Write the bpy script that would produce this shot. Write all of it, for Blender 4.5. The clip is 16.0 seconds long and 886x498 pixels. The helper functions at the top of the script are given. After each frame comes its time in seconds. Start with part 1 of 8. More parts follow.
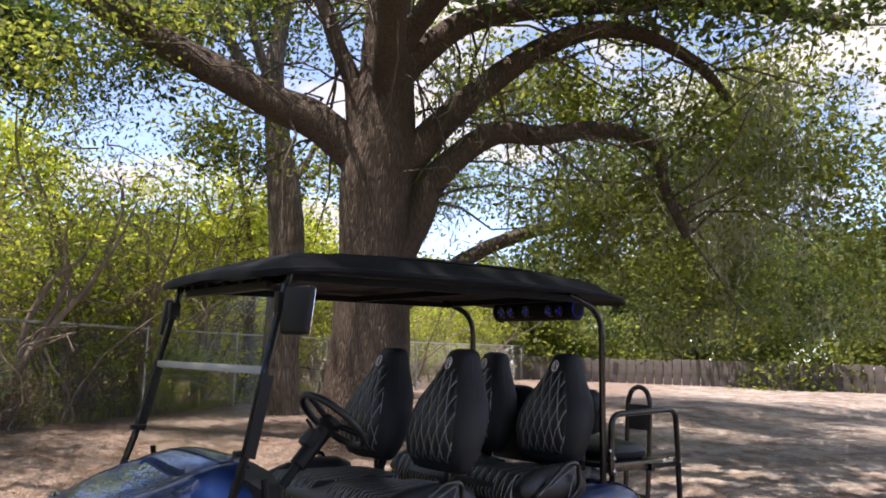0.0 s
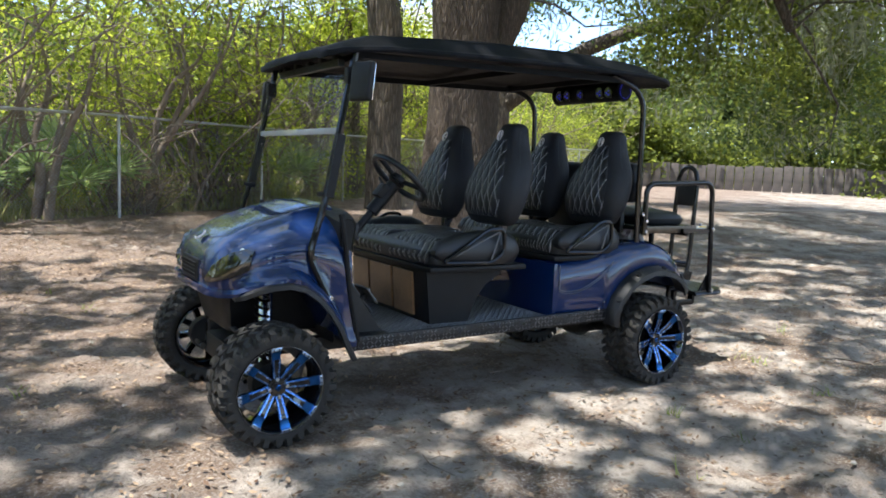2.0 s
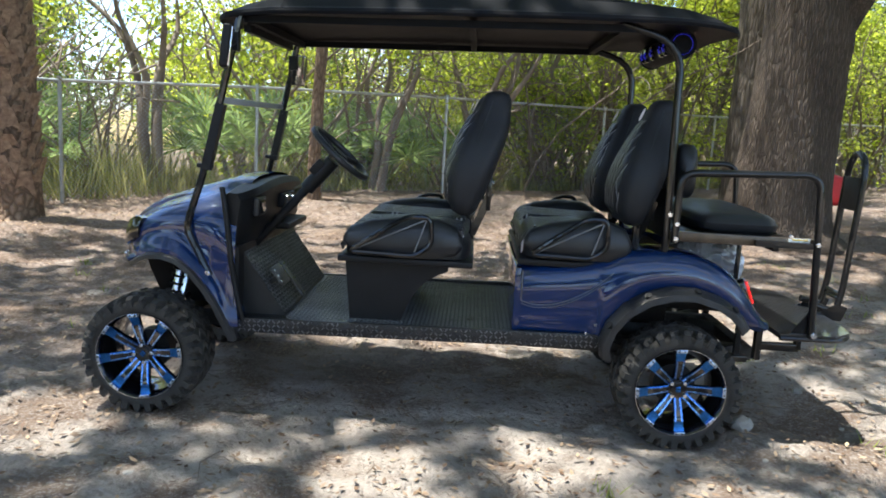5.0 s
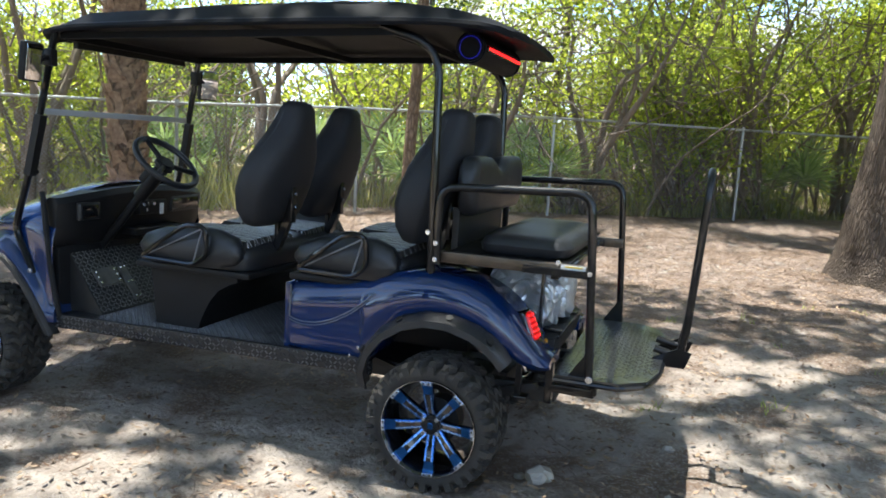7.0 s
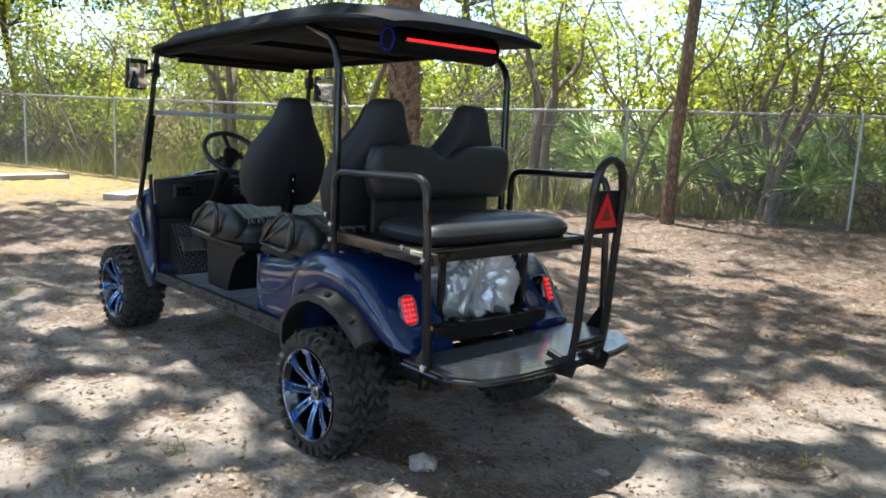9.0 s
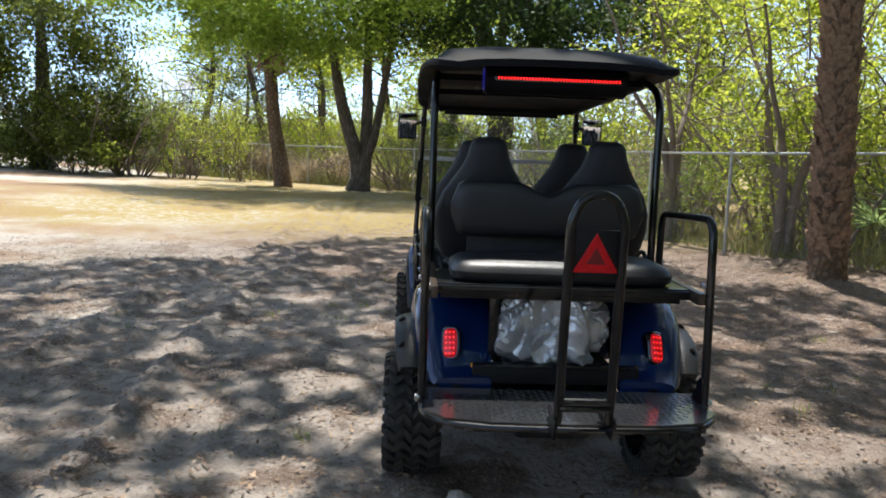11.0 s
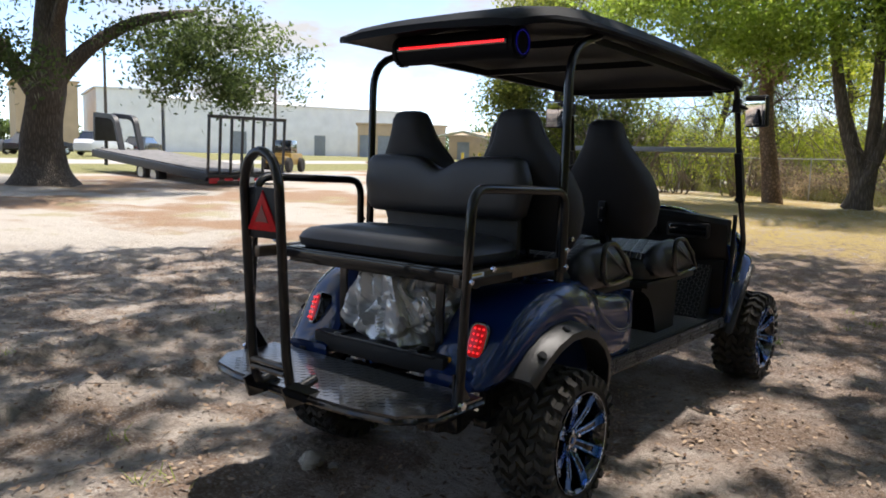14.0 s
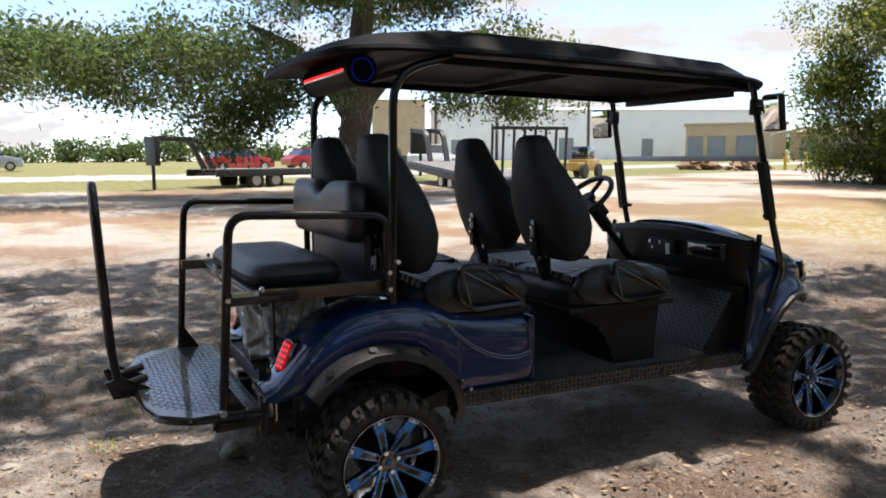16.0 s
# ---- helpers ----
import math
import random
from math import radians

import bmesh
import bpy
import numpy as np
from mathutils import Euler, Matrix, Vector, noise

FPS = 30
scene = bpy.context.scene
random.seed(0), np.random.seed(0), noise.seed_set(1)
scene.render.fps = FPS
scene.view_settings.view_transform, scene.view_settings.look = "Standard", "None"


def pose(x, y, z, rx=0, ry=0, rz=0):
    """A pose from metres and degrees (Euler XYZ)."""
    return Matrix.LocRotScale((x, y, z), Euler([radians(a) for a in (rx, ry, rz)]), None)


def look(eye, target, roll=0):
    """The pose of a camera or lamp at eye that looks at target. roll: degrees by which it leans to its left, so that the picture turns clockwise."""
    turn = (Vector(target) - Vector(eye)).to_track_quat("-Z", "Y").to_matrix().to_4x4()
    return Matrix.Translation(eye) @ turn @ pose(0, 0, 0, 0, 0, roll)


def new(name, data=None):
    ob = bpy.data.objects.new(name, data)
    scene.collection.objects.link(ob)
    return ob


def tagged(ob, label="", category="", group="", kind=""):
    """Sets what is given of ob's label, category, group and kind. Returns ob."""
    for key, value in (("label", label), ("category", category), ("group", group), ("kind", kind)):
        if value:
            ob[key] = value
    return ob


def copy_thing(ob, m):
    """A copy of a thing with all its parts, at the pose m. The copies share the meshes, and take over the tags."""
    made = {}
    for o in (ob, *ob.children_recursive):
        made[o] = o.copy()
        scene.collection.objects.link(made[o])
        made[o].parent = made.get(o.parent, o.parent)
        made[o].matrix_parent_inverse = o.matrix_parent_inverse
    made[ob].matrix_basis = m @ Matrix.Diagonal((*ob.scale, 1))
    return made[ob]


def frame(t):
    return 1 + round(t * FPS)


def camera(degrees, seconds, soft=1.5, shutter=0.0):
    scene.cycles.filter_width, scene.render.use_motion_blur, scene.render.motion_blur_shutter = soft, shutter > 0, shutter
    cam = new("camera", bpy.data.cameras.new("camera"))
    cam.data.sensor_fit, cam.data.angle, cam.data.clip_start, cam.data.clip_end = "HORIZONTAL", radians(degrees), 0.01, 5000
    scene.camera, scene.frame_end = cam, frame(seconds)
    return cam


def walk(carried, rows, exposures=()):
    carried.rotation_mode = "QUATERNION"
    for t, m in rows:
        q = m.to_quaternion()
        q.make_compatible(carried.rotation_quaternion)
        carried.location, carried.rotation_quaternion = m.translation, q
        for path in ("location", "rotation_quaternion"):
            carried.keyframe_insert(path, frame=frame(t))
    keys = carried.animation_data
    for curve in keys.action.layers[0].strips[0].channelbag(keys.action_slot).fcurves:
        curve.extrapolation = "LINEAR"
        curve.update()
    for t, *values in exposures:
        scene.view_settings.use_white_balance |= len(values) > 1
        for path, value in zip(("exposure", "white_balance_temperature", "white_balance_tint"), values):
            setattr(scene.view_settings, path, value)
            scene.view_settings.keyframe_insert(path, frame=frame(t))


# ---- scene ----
cam = camera(60.7, 16.0, 1.8)
PATH = [
    (0, (-3.4, -3.106, 1.505), (-2.131, -1.588, 1.795), 1.8),
    (0.5, (-3.577, -3.255, 1.416), (-2.307, -1.713, 1.515), 1.8),
    (1, (-3.712, -3.423, 1.332), (-2.489, -1.841, 1.285), 1.8),
    (1.5, (-3.692, -3.61, 1.331), (-2.534, -1.988, 1.163), 2.2),
    (2, (-3.544, -3.79, 1.309), (-2.484, -2.109, 1.089), 2.3),
    (2.5, (-3.239, -3.851, 1.286), (-2.353, -2.078, 1.021), 3.1),
    (3, (-2.867, -3.942, 1.318), (-2.228, -2.073, 1.006), 3.7),
    (3.2, (-2.718, -3.952, 1.305), (-2.199, -2.043, 1.015), 3.7),
    (5.3, (-0.665, -3.874, 1.386), (-0.79, -1.903, 1.071), 3.1),
    (5.5, (-0.483, -3.856, 1.336), (-0.647, -1.884, 1.046), 3.1),
    (6, (0.001, -3.748, 1.411), (-0.291, -1.792, 1.111), 3.2),
    (6.5, (0.469, -3.533, 1.425), (0.019, -1.609, 1.117), 3.3),
    (7, (0.926, -3.383, 1.433), (0.295, -1.507, 1.145), 3.5),
    (7.5, (1.391, -3.173, 1.427), (0.574, -1.373, 1.123), 3.8),
    (8, (1.842, -2.917, 1.439), (0.818, -1.233, 1.095), 3.4),
    (8.2, (2.036, -2.826, 1.437), (0.928, -1.198, 1.089), 3.2),
    (10.3, (3.196, -1.212, 1.509), (1.29, -0.663, 1.256), 2.7),
    (10.5, (3.257, -1.015, 1.474), (1.316, -0.603, 1.227), 2.4),
    (11, (3.371, -0.602, 1.473), (1.388, -0.518, 1.227), 2.1),
    (11.5, (3.376, -0.11, 1.441), (1.402, -0.331, 1.21), 2.3),
    (12, (3.392, 0.381, 1.435), (1.461, -0.093, 1.216), 2.8),
    (12.5, (3.259, 0.808, 1.4), (1.396, 0.114, 1.18), 2.9),
    (13, (3.05, 1.24, 1.387), (1.273, 0.347, 1.171), 2.5),
    (13.5, (2.83, 1.646, 1.379), (1.158, 0.573, 1.151), 1.9),
    (14, (2.508, 1.973, 1.362), (0.947, 0.745, 1.121), 1.5),
    (14.5, (2.234, 2.363, 1.357), (0.796, 0.996, 1.106), 1.1),
    (15, (1.892, 2.695, 1.35), (0.612, 1.18, 1.094), 0.5),
    (15.5, (1.475, 2.968, 1.402), (0.373, 1.317, 1.152), 0.1),
    (16, (1.057, 3.248, 1.459), (0.169, 1.472, 1.221), -0.4),
]
EXPOSURE = [(0, 2.22, 6900, 20), (1, 2.52, 6350, 11), (2.5, 2.56, 6150, 6), (5.5, 2.72, 6200, 5), (8.2, 2.74, 6250, 5), (10.3, 2.2, 6300, 8),
            (12.5, 1.78, 6350, 9), (14, 1.84, 6550, 12), (16, 1.9, 6650, 13)]
walk(cam, [(t, look(eye, target, roll)) for t, eye, target, roll in PATH], EXPOSURE)

# ---- light ----
SUN_WAY = Vector((-0.27, 0.005, 0.95)).normalized()
world = bpy.data.worlds.new("daylight")
scene.world = world
world.use_nodes = True
wn, wl = world.node_tree.nodes, world.node_tree.links
wn.clear()
w_out = wn.new("ShaderNodeOutputWorld")
w_bg = wn.new("ShaderNodeBackground")
w_sky = wn.new("ShaderNodeTexSky")
w_sky.sky_type = "NISHITA"
w_sky.sun_disc = False
w_sky.sun_elevation = math.asin(SUN_WAY.z)
w_sky.sun_rotation = math.atan2(SUN_WAY.x, SUN_WAY.y)
w_sky.air_density, w_sky.dust_density, w_sky.ozone_density = 0.6, 0.05, 1.0
w_geo = wn.new("ShaderNodeTexCoord")
w_map = wn.new("ShaderNodeMapping")
w_map.inputs["Scale"].default_value = (2.6, 2.6, 7.0)
w_noise = wn.new("ShaderNodeTexNoise")
w_noise.inputs["Scale"].default_value = 1.5
w_noise.inputs["Detail"].default_value = 8
w_noise.inputs["Roughness"].default_value = 0.58
w_ramp = wn.new("ShaderNodeValToRGB")
w_ramp.color_ramp.elements[0].position = 0.48
w_ramp.color_ramp.elements[1].position = 0.60
w_mix = wn.new("ShaderNodeMixRGB")
w_mix.inputs[2].default_value = (1.66, 1.67, 1.69, 1)
wl.new(w_geo.outputs["Generated"], w_map.inputs[0])
wl.new(w_map.outputs[0], w_noise.inputs["Vector"])
wl.new(w_noise.outputs["Fac"], w_ramp.inputs[0])
wl.new(w_ramp.outputs[0], w_mix.inputs[0])
w_sat = wn.new("ShaderNodeHueSaturation")
w_sat.inputs["Saturation"].default_value, w_sat.inputs["Value"].default_value = 0.95, 0.68
wl.new(w_sky.outputs[0], w_sat.inputs["Color"])
wl.new(w_sat.outputs[0], w_mix.inputs[1])
wl.new(w_mix.outputs[0], w_bg.inputs[0])
w_bg.inputs[1].default_value = 0.14
wl.new(w_bg.outputs[0], w_out.inputs[0])
sun = new("sun", bpy.data.lights.new("sun", "SUN"))
sun.data.energy, sun.data.angle, sun.data.color = 2.1, radians(0.9), (1.0, 0.945, 0.87)
sun.matrix_world = look(SUN_WAY * 60, (0, 0, 0))


# ---- materials ----
def mat(name, color, rough=0.5, metal=0.0, vary=0.25, scale=8.0, bump=0.0, bscale=60.0, coat=0.0, spec=0.5,
        color2=None, trans=0.0, emit=None, power=0.0, per_object=0.0):
    """A surface with colour variation at two scales, fine relief and wear in the gloss."""
    m = bpy.data.materials.new(name)
    m.use_nodes = True
    n, l = m.node_tree.nodes, m.node_tree.links
    b = n["Principled BSDF"]
    co = n.new("ShaderNodeTexCoord")
    n1 = n.new("ShaderNodeTexNoise")
    n1.inputs["Scale"].default_value, n1.inputs["Detail"].default_value = scale, 6
    n2 = n.new("ShaderNodeTexNoise")
    n2.inputs["Scale"].default_value, n2.inputs["Detail"].default_value = bscale, 4
    l.new(co.outputs["Object"], n1.inputs["Vector"])
    l.new(co.outputs["Object"], n2.inputs["Vector"])
    add = n.new("ShaderNodeMath")
    add.operation = "MULTIPLY_ADD"
    add.inputs[1].default_value = 0.4
    l.new(n2.outputs["Fac"], add.inputs[0])
    l.new(n1.outputs["Fac"], add.inputs[2])
    ramp = n.new("ShaderNodeValToRGB")
    ramp.color_ramp.elements[0].position, ramp.color_ramp.elements[1].position = 0.45, 0.95
    c2 = color2 or tuple(min(1, c * (1 + vary)) for c in color)
    c1 = color if color2 else tuple(c * (1 - vary) for c in color)
    ramp.color_ramp.elements[0].color, ramp.color_ramp.elements[1].color = (*c1, 1), (*c2, 1)
    l.new(add.outputs[0], ramp.inputs[0])
    last = ramp.outputs[0]
    if per_object:
        info = n.new("ShaderNodeObjectInfo")
        hsv = n.new("ShaderNodeHueSaturation")
        mr = n.new("ShaderNodeMapRange")
        mr.inputs[3].default_value, mr.inputs[4].default_value = 1 - per_object, 1 + per_object
        l.new(info.outputs["Random"], mr.inputs[0])
        l.new(mr.outputs[0], hsv.inputs["Value"])
        l.new(last, hsv.inputs["Color"])
        last = hsv.outputs[0]
    l.new(last, b.inputs["Base Color"])
    mr2 = n.new("ShaderNodeMapRange")
    mr2.inputs[3].default_value, mr2.inputs[4].default_value = max(0.02, rough * 0.8), min(1, rough * 1.2)
    l.new(n1.outputs["Fac"], mr2.inputs[0])
    l.new(mr2.outputs[0], b.inputs["Roughness"])
    b.inputs["Metallic"].default_value = metal
    b.inputs["Specular IOR Level"].default_value = spec
    b.inputs["Coat Weight"].default_value = coat
    b.inputs["Coat Roughness"].default_value = 0.015
    b.inputs["Coat IOR"].default_value = 1.6
    b.inputs["Transmission Weight"].default_value = trans
    if emit:
        b.inputs["Emission Color"].default_value = (*emit, 1)
        b.inputs["Emission Strength"].default_value = power
    if bump:
        bn = n.new("ShaderNodeBump")
        bn.inputs["Strength"].default_value, bn.inputs["Distance"].default_value = 0.6, bump
        l.new(n2.outputs["Fac"], bn.inputs["Height"])
        l.new(bn.outputs[0], b.inputs["Normal"])
    return m


def math_node(n, l, op, a, b=0.0, c=None):
    k = n.new("ShaderNodeMath")
    k.operation = op
    for i, v in enumerate((a, b) if c is None else (a, b, c)):
        if isinstance(v, (int, float)):
            k.inputs[i].default_value = v
        else:
            l.new(v, k.inputs[i])
    return k.outputs[0]


def quilt_material(name, pitch_u, pitch_v, axis_u, axis_v, stitch=(0.34, 0.33, 0.33)):
    """Black vinyl with diamond quilting: stitched furrows between soft pads."""
    m = mat(name, (0.016, 0.016, 0.018), 0.42, vary=0.3, scale=30, bscale=300, spec=0.45)
    n, l = m.node_tree.nodes, m.node_tree.links
    b = n["Principled BSDF"]
    co = n.new("ShaderNodeTexCoord")
    sep = n.new("ShaderNodeSeparateXYZ")
    l.new(co.outputs["Object"], sep.inputs[0])
    u = math_node(n, l, "MULTIPLY", sep.outputs[axis_u], 1 / pitch_u)
    v = math_node(n, l, "MULTIPLY", sep.outputs[axis_v], 1 / pitch_v)
    d = []
    for op in ("ADD", "SUBTRACT"):
        k = math_node(n, l, op, u, v)
        f = math_node(n, l, "FRACT", math_node(n, l, "ADD", k, 100.0))
        d.append(math_node(n, l, "ABSOLUTE", math_node(n, l, "SUBTRACT", f, 0.5)))
    near = math_node(n, l, "MAXIMUM", d[0], d[1])
    line = math_node(n, l, "GREATER_THAN", near, 0.474)
    mixc = n.new("ShaderNodeMixRGB")
    mixc.inputs[2].default_value = (*stitch, 1)
    l.new(math_node(n, l, "MULTIPLY", line, 0.8), mixc.inputs[0])
    old = b.inputs["Base Color"].links[0].from_socket
    l.new(old, mixc.inputs[1])
    l.new(mixc.outputs[0], b.inputs["Base Color"])
    bn = n.new("ShaderNodeBump")
    bn.inputs["Strength"].default_value, bn.inputs["Distance"].default_value = 0.8, 0.012
    l.new(math_node(n, l, "SUBTRACT", 0.5, math_node(n, l, "POWER", math_node(n, l, "MULTIPLY", near, 2.0), 4.0)), bn.inputs["Height"])
    l.new(bn.outputs[0], b.inputs["Normal"])
    return m


def plate_material(name, color, rough, metal, pitch=0.022, axis_u=0, axis_v=1, depth=0.003):
    """Tread plate: short raised bars laid in alternating diagonals."""
    m = mat(name, color, rough, metal, vary=0.3, scale=10, bscale=90)
    n, l = m.node_tree.nodes, m.node_tree.links
    b = n["Principled BSDF"]
    co = n.new("ShaderNodeTexCoord")
    sep = n.new("ShaderNodeSeparateXYZ")
    l.new(co.outputs["Object"], sep.inputs[0])
    u = math_node(n, l, "MULTIPLY", sep.outputs[axis_u], 1 / pitch)
    v = math_node(n, l, "MULTIPLY", sep.outputs[axis_v], 1 / pitch)
    fu = math_node(n, l, "SUBTRACT", math_node(n, l, "FRACT", math_node(n, l, "ADD", u, 200.0)), 0.5)
    fv = math_node(n, l, "SUBTRACT", math_node(n, l, "FRACT", math_node(n, l, "ADD", v, 200.0)), 0.5)
    par = math_node(n, l, "FRACT", math_node(n, l, "MULTIPLY", math_node(n, l, "ADD", math_node(n, l, "FLOOR", u), math_node(n, l, "FLOOR", v)), 0.5))
    sgn = math_node(n, l, "SUBTRACT", math_node(n, l, "MULTIPLY", math_node(n, l, "GREATER_THAN", math_node(n, l, "ABSOLUTE", par), 0.25), 2.0), 1.0)
    p = math_node(n, l, "ADD", fu, math_node(n, l, "MULTIPLY", sgn, fv))
    q = math_node(n, l, "SUBTRACT", fu, math_node(n, l, "MULTIPLY", sgn, fv))
    e = math_node(n, l, "ADD", math_node(n, l, "POWER", math_node(n, l, "MULTIPLY", math_node(n, l, "ABSOLUTE", p), 5.5), 2.0),
                  math_node(n, l, "POWER", math_node(n, l, "MULTIPLY", math_node(n, l, "ABSOLUTE", q), 1.7), 2.0))
    h = math_node(n, l, "MAXIMUM", math_node(n, l, "SUBTRACT", 1.0, e), 0.0)
    bn = n.new("ShaderNodeBump")
    bn.inputs["Strength"].default_value, bn.inputs["Distance"].default_value = 1.0, depth
    l.new(math_node(n, l, "POWER", h, 0.5), bn.inputs["Height"])
    l.new(bn.outputs[0], b.inputs["Normal"])
    return m


def leaf_material(name, c1, c2, glow=0.45, rough=0.5):
    """Leaves: colour differs from leaf to leaf, and light passes through them."""
    m = bpy.data.materials.new(name)
    m.use_nodes = True
    n, l = m.node_tree.nodes, m.node_tree.links
    b = n["Principled BSDF"]
    g = n.new("ShaderNodeNewGeometry")
    ramp = n.new("ShaderNodeValToRGB")
    ramp.color_ramp.elements[0].color, ramp.color_ramp.elements[1].color = (*c1, 1), (*c2, 1)
    l.new(g.outputs["Random Per Island"], ramp.inputs[0])
    co = n.new("ShaderNodeTexCoord")
    nz = n.new("ShaderNodeTexNoise")
    nz.inputs["Scale"].default_value = 0.7
    l.new(co.outputs["Object"], nz.inputs["Vector"])
    hsv = n.new("ShaderNodeHueSaturation")
    mr = n.new("ShaderNodeMapRange")
    mr.inputs[1].default_value, mr.inputs[2].default_value = 0.3, 0.7
    mr.inputs[3].default_value, mr.inputs[4].default_value = 0.7, 1.35
    l.new(nz.outputs["Fac"], mr.inputs[0])
    l.new(mr.outputs[0], hsv.inputs["Value"])
    l.new(ramp.outputs[0], hsv.inputs["Color"])
    l.new(hsv.outputs[0], b.inputs["Base Color"])
    b.inputs["Roughness"].default_value = rough
    b.inputs["Specular IOR Level"].default_value = 0.25
    tr = n.new("ShaderNodeBsdfTranslucent")
    hs2 = n.new("ShaderNodeHueSaturation")
    hs2.inputs["Hue"].default_value, hs2.inputs["Saturation"].default_value, hs2.inputs["Value"].default_value = 0.485, 1.15, 1.9
    l.new(hsv.outputs[0], hs2.inputs["Color"])
    l.new(hs2.outputs[0], tr.inputs[0])
    mx = n.new("ShaderNodeMixShader")
    mx.inputs[0].default_value = glow
    l.new(b.outputs[0], mx.inputs[1])
    l.new(tr.outputs[0], mx.inputs[2])
    l.new(mx.outputs[0], n["Material Output"].inputs[0])
    return m


def bark_material(name, c1, c2, sx=9.0, sz=1.6, depth=0.03):
    """Bark: furrows that run along the trunk, lichen and stains over them."""
    m = mat(name, c1, 0.9, vary=0.2, scale=1.4, bscale=40, color2=c2, spec=0.2)
    n, l = m.node_tree.nodes, m.node_tree.links
    b = n["Principled BSDF"]
    co = n.new("ShaderNodeTexCoord")
    mp = n.new("ShaderNodeMapping")
    mp.inputs["Scale"].default_value = (sx, sx, sz)
    l.new(co.outputs["Object"], mp.inputs[0])
    vo = n.new("ShaderNodeTexVoronoi")
    vo.feature = "DISTANCE_TO_EDGE"
    vo.inputs["Scale"].default_value = 2.0
    nz = n.new("ShaderNodeTexNoise")
    nz.inputs["Scale"].default_value, nz.inputs["Detail"].default_value = 1.5, 5
    l.new(mp.outputs[0], nz.inputs["Vector"])
    mixv = n.new("ShaderNodeMixRGB")
    mixv.inputs[0].default_value = 0.25
    l.new(mp.outputs[0], mixv.inputs[1])
    l.new(nz.outputs["Color"], mixv.inputs[2])
    l.new(mixv.outputs[0], vo.inputs["Vector"])
    r = n.new("ShaderNodeValToRGB")
    r.color_ramp.elements[0].position, r.color_ramp.elements[1].position = 0.0, 0.35
    l.new(vo.outputs["Distance"], r.inputs[0])
    dark = n.new("ShaderNodeMixRGB")
    dark.blend_type = "MULTIPLY"
    dark.inputs[0].default_value = 0.55
    old = b.inputs["Base Color"].links[0].from_socket
    l.new(old, dark.inputs[1])
    l.new(r.outputs[0], dark.inputs[2])
    l.new(dark.outputs[0], b.inputs["Base Color"])
    bn = n.new("ShaderNodeBump")
    bn.inputs["Strength"].default_value, bn.inputs["Distance"].default_value = 1.0, depth
    l.new(math_node(n, l, "ADD", r.outputs[0], math_node(n, l, "MULTIPLY", nz.outputs["Fac"], 0.7)), bn.inputs["Height"])
    l.new(bn.outputs[0], b.inputs["Normal"])
    return m


PAINT = mat("navy_paint", (0.0016, 0.016, 0.078), 0.5, 0.0, spec=0.1, vary=0.10, scale=3, bscale=1500, coat=1.0)
VINYL = mat("black_vinyl", (0.0145, 0.0152, 0.0172), 0.40, vary=0.3, scale=6, bump=0.0012, bscale=260, spec=0.5)
VINYL_SOFT = mat("black_seat_cover", (0.019, 0.0195, 0.022), 0.62, vary=0.3, scale=5, bump=0.0015, bscale=420, spec=0.35)
QUILT_BACK = quilt_material("quilted_back", 0.056, 0.17, 1, 2, (0.62, 0.60, 0.60))
QUILT_SEAT = quilt_material("quilted_seat", 0.17, 0.056, 0, 1, (0.62, 0.60, 0.60))
PIPING = mat("grey_piping", (0.16, 0.16, 0.165), 0.55, vary=0.2, scale=40)
PLASTIC = mat("black_plastic", (0.009, 0.009, 0.0098), 0.46, vary=0.3, scale=7, bump=0.0010, bscale=350, spec=0.25)
FLARE = mat("flare_plastic", (0.019, 0.019, 0.020), 0.40, vary=0.35, scale=6, bump=0.0016, bscale=420)
ROOF = mat("roof_plastic", (0.007, 0.0075, 0.0095), 0.6, vary=0.35, scale=3, bump=0.0012, bscale=300, spec=0.12)
TUBE = mat("black_powder_coat", (0.005, 0.005, 0.0056), 0.42, 0.0, vary=0.3, scale=12, bump=0.0003, bscale=300, spec=0.12, coat=0.6)
BRONZE = mat("worn_bar", (0.10, 0.078, 0.058), 0.30, 0.55, vary=0.35, scale=14, bscale=200)
RUBBER = mat("tyre_rubber", (0.022, 0.021, 0.020), 0.82, vary=0.45, scale=9, bump=0.0015, bscale=160, spec=0.3, color2=(0.062, 0.056, 0.049))
RIM = mat("gloss_black_rim", (0.006, 0.006, 0.007), 0.10, 0.2, vary=0.2, scale=9, coat=1.0)
BLUE_METAL = mat("blue_machined", (0.030, 0.13, 0.42), 0.20, 1.0, vary=0.35, scale=18, bscale=120)
BLUE_LINE = mat("pale_blue_line", (0.20, 0.36, 0.72), 0.26, 1.0, vary=0.25, scale=30, bscale=120)
CAP_METAL = mat("pale_blue_cap", (0.46, 0.60, 0.85), 0.22, 1.0, vary=0.15, scale=30, bscale=120)
CREASE_GLEAM = mat("silver_line", (0.15, 0.165, 0.20), 0.3, 0.8, vary=0.2, scale=30)
CHROME = mat("bright_metal", (0.72, 0.75, 0.80), 0.18, 1.0, vary=0.1, scale=20)
STEEL = mat("dark_steel", (0.035, 0.034, 0.033), 0.55, 0.5, vary=0.4, scale=10, bump=0.001, bscale=120)
PLATE = plate_material("tread_plate", (0.014, 0.0145, 0.0155), 0.34, 0.0, 0.03, 0, 1, 0.0012)
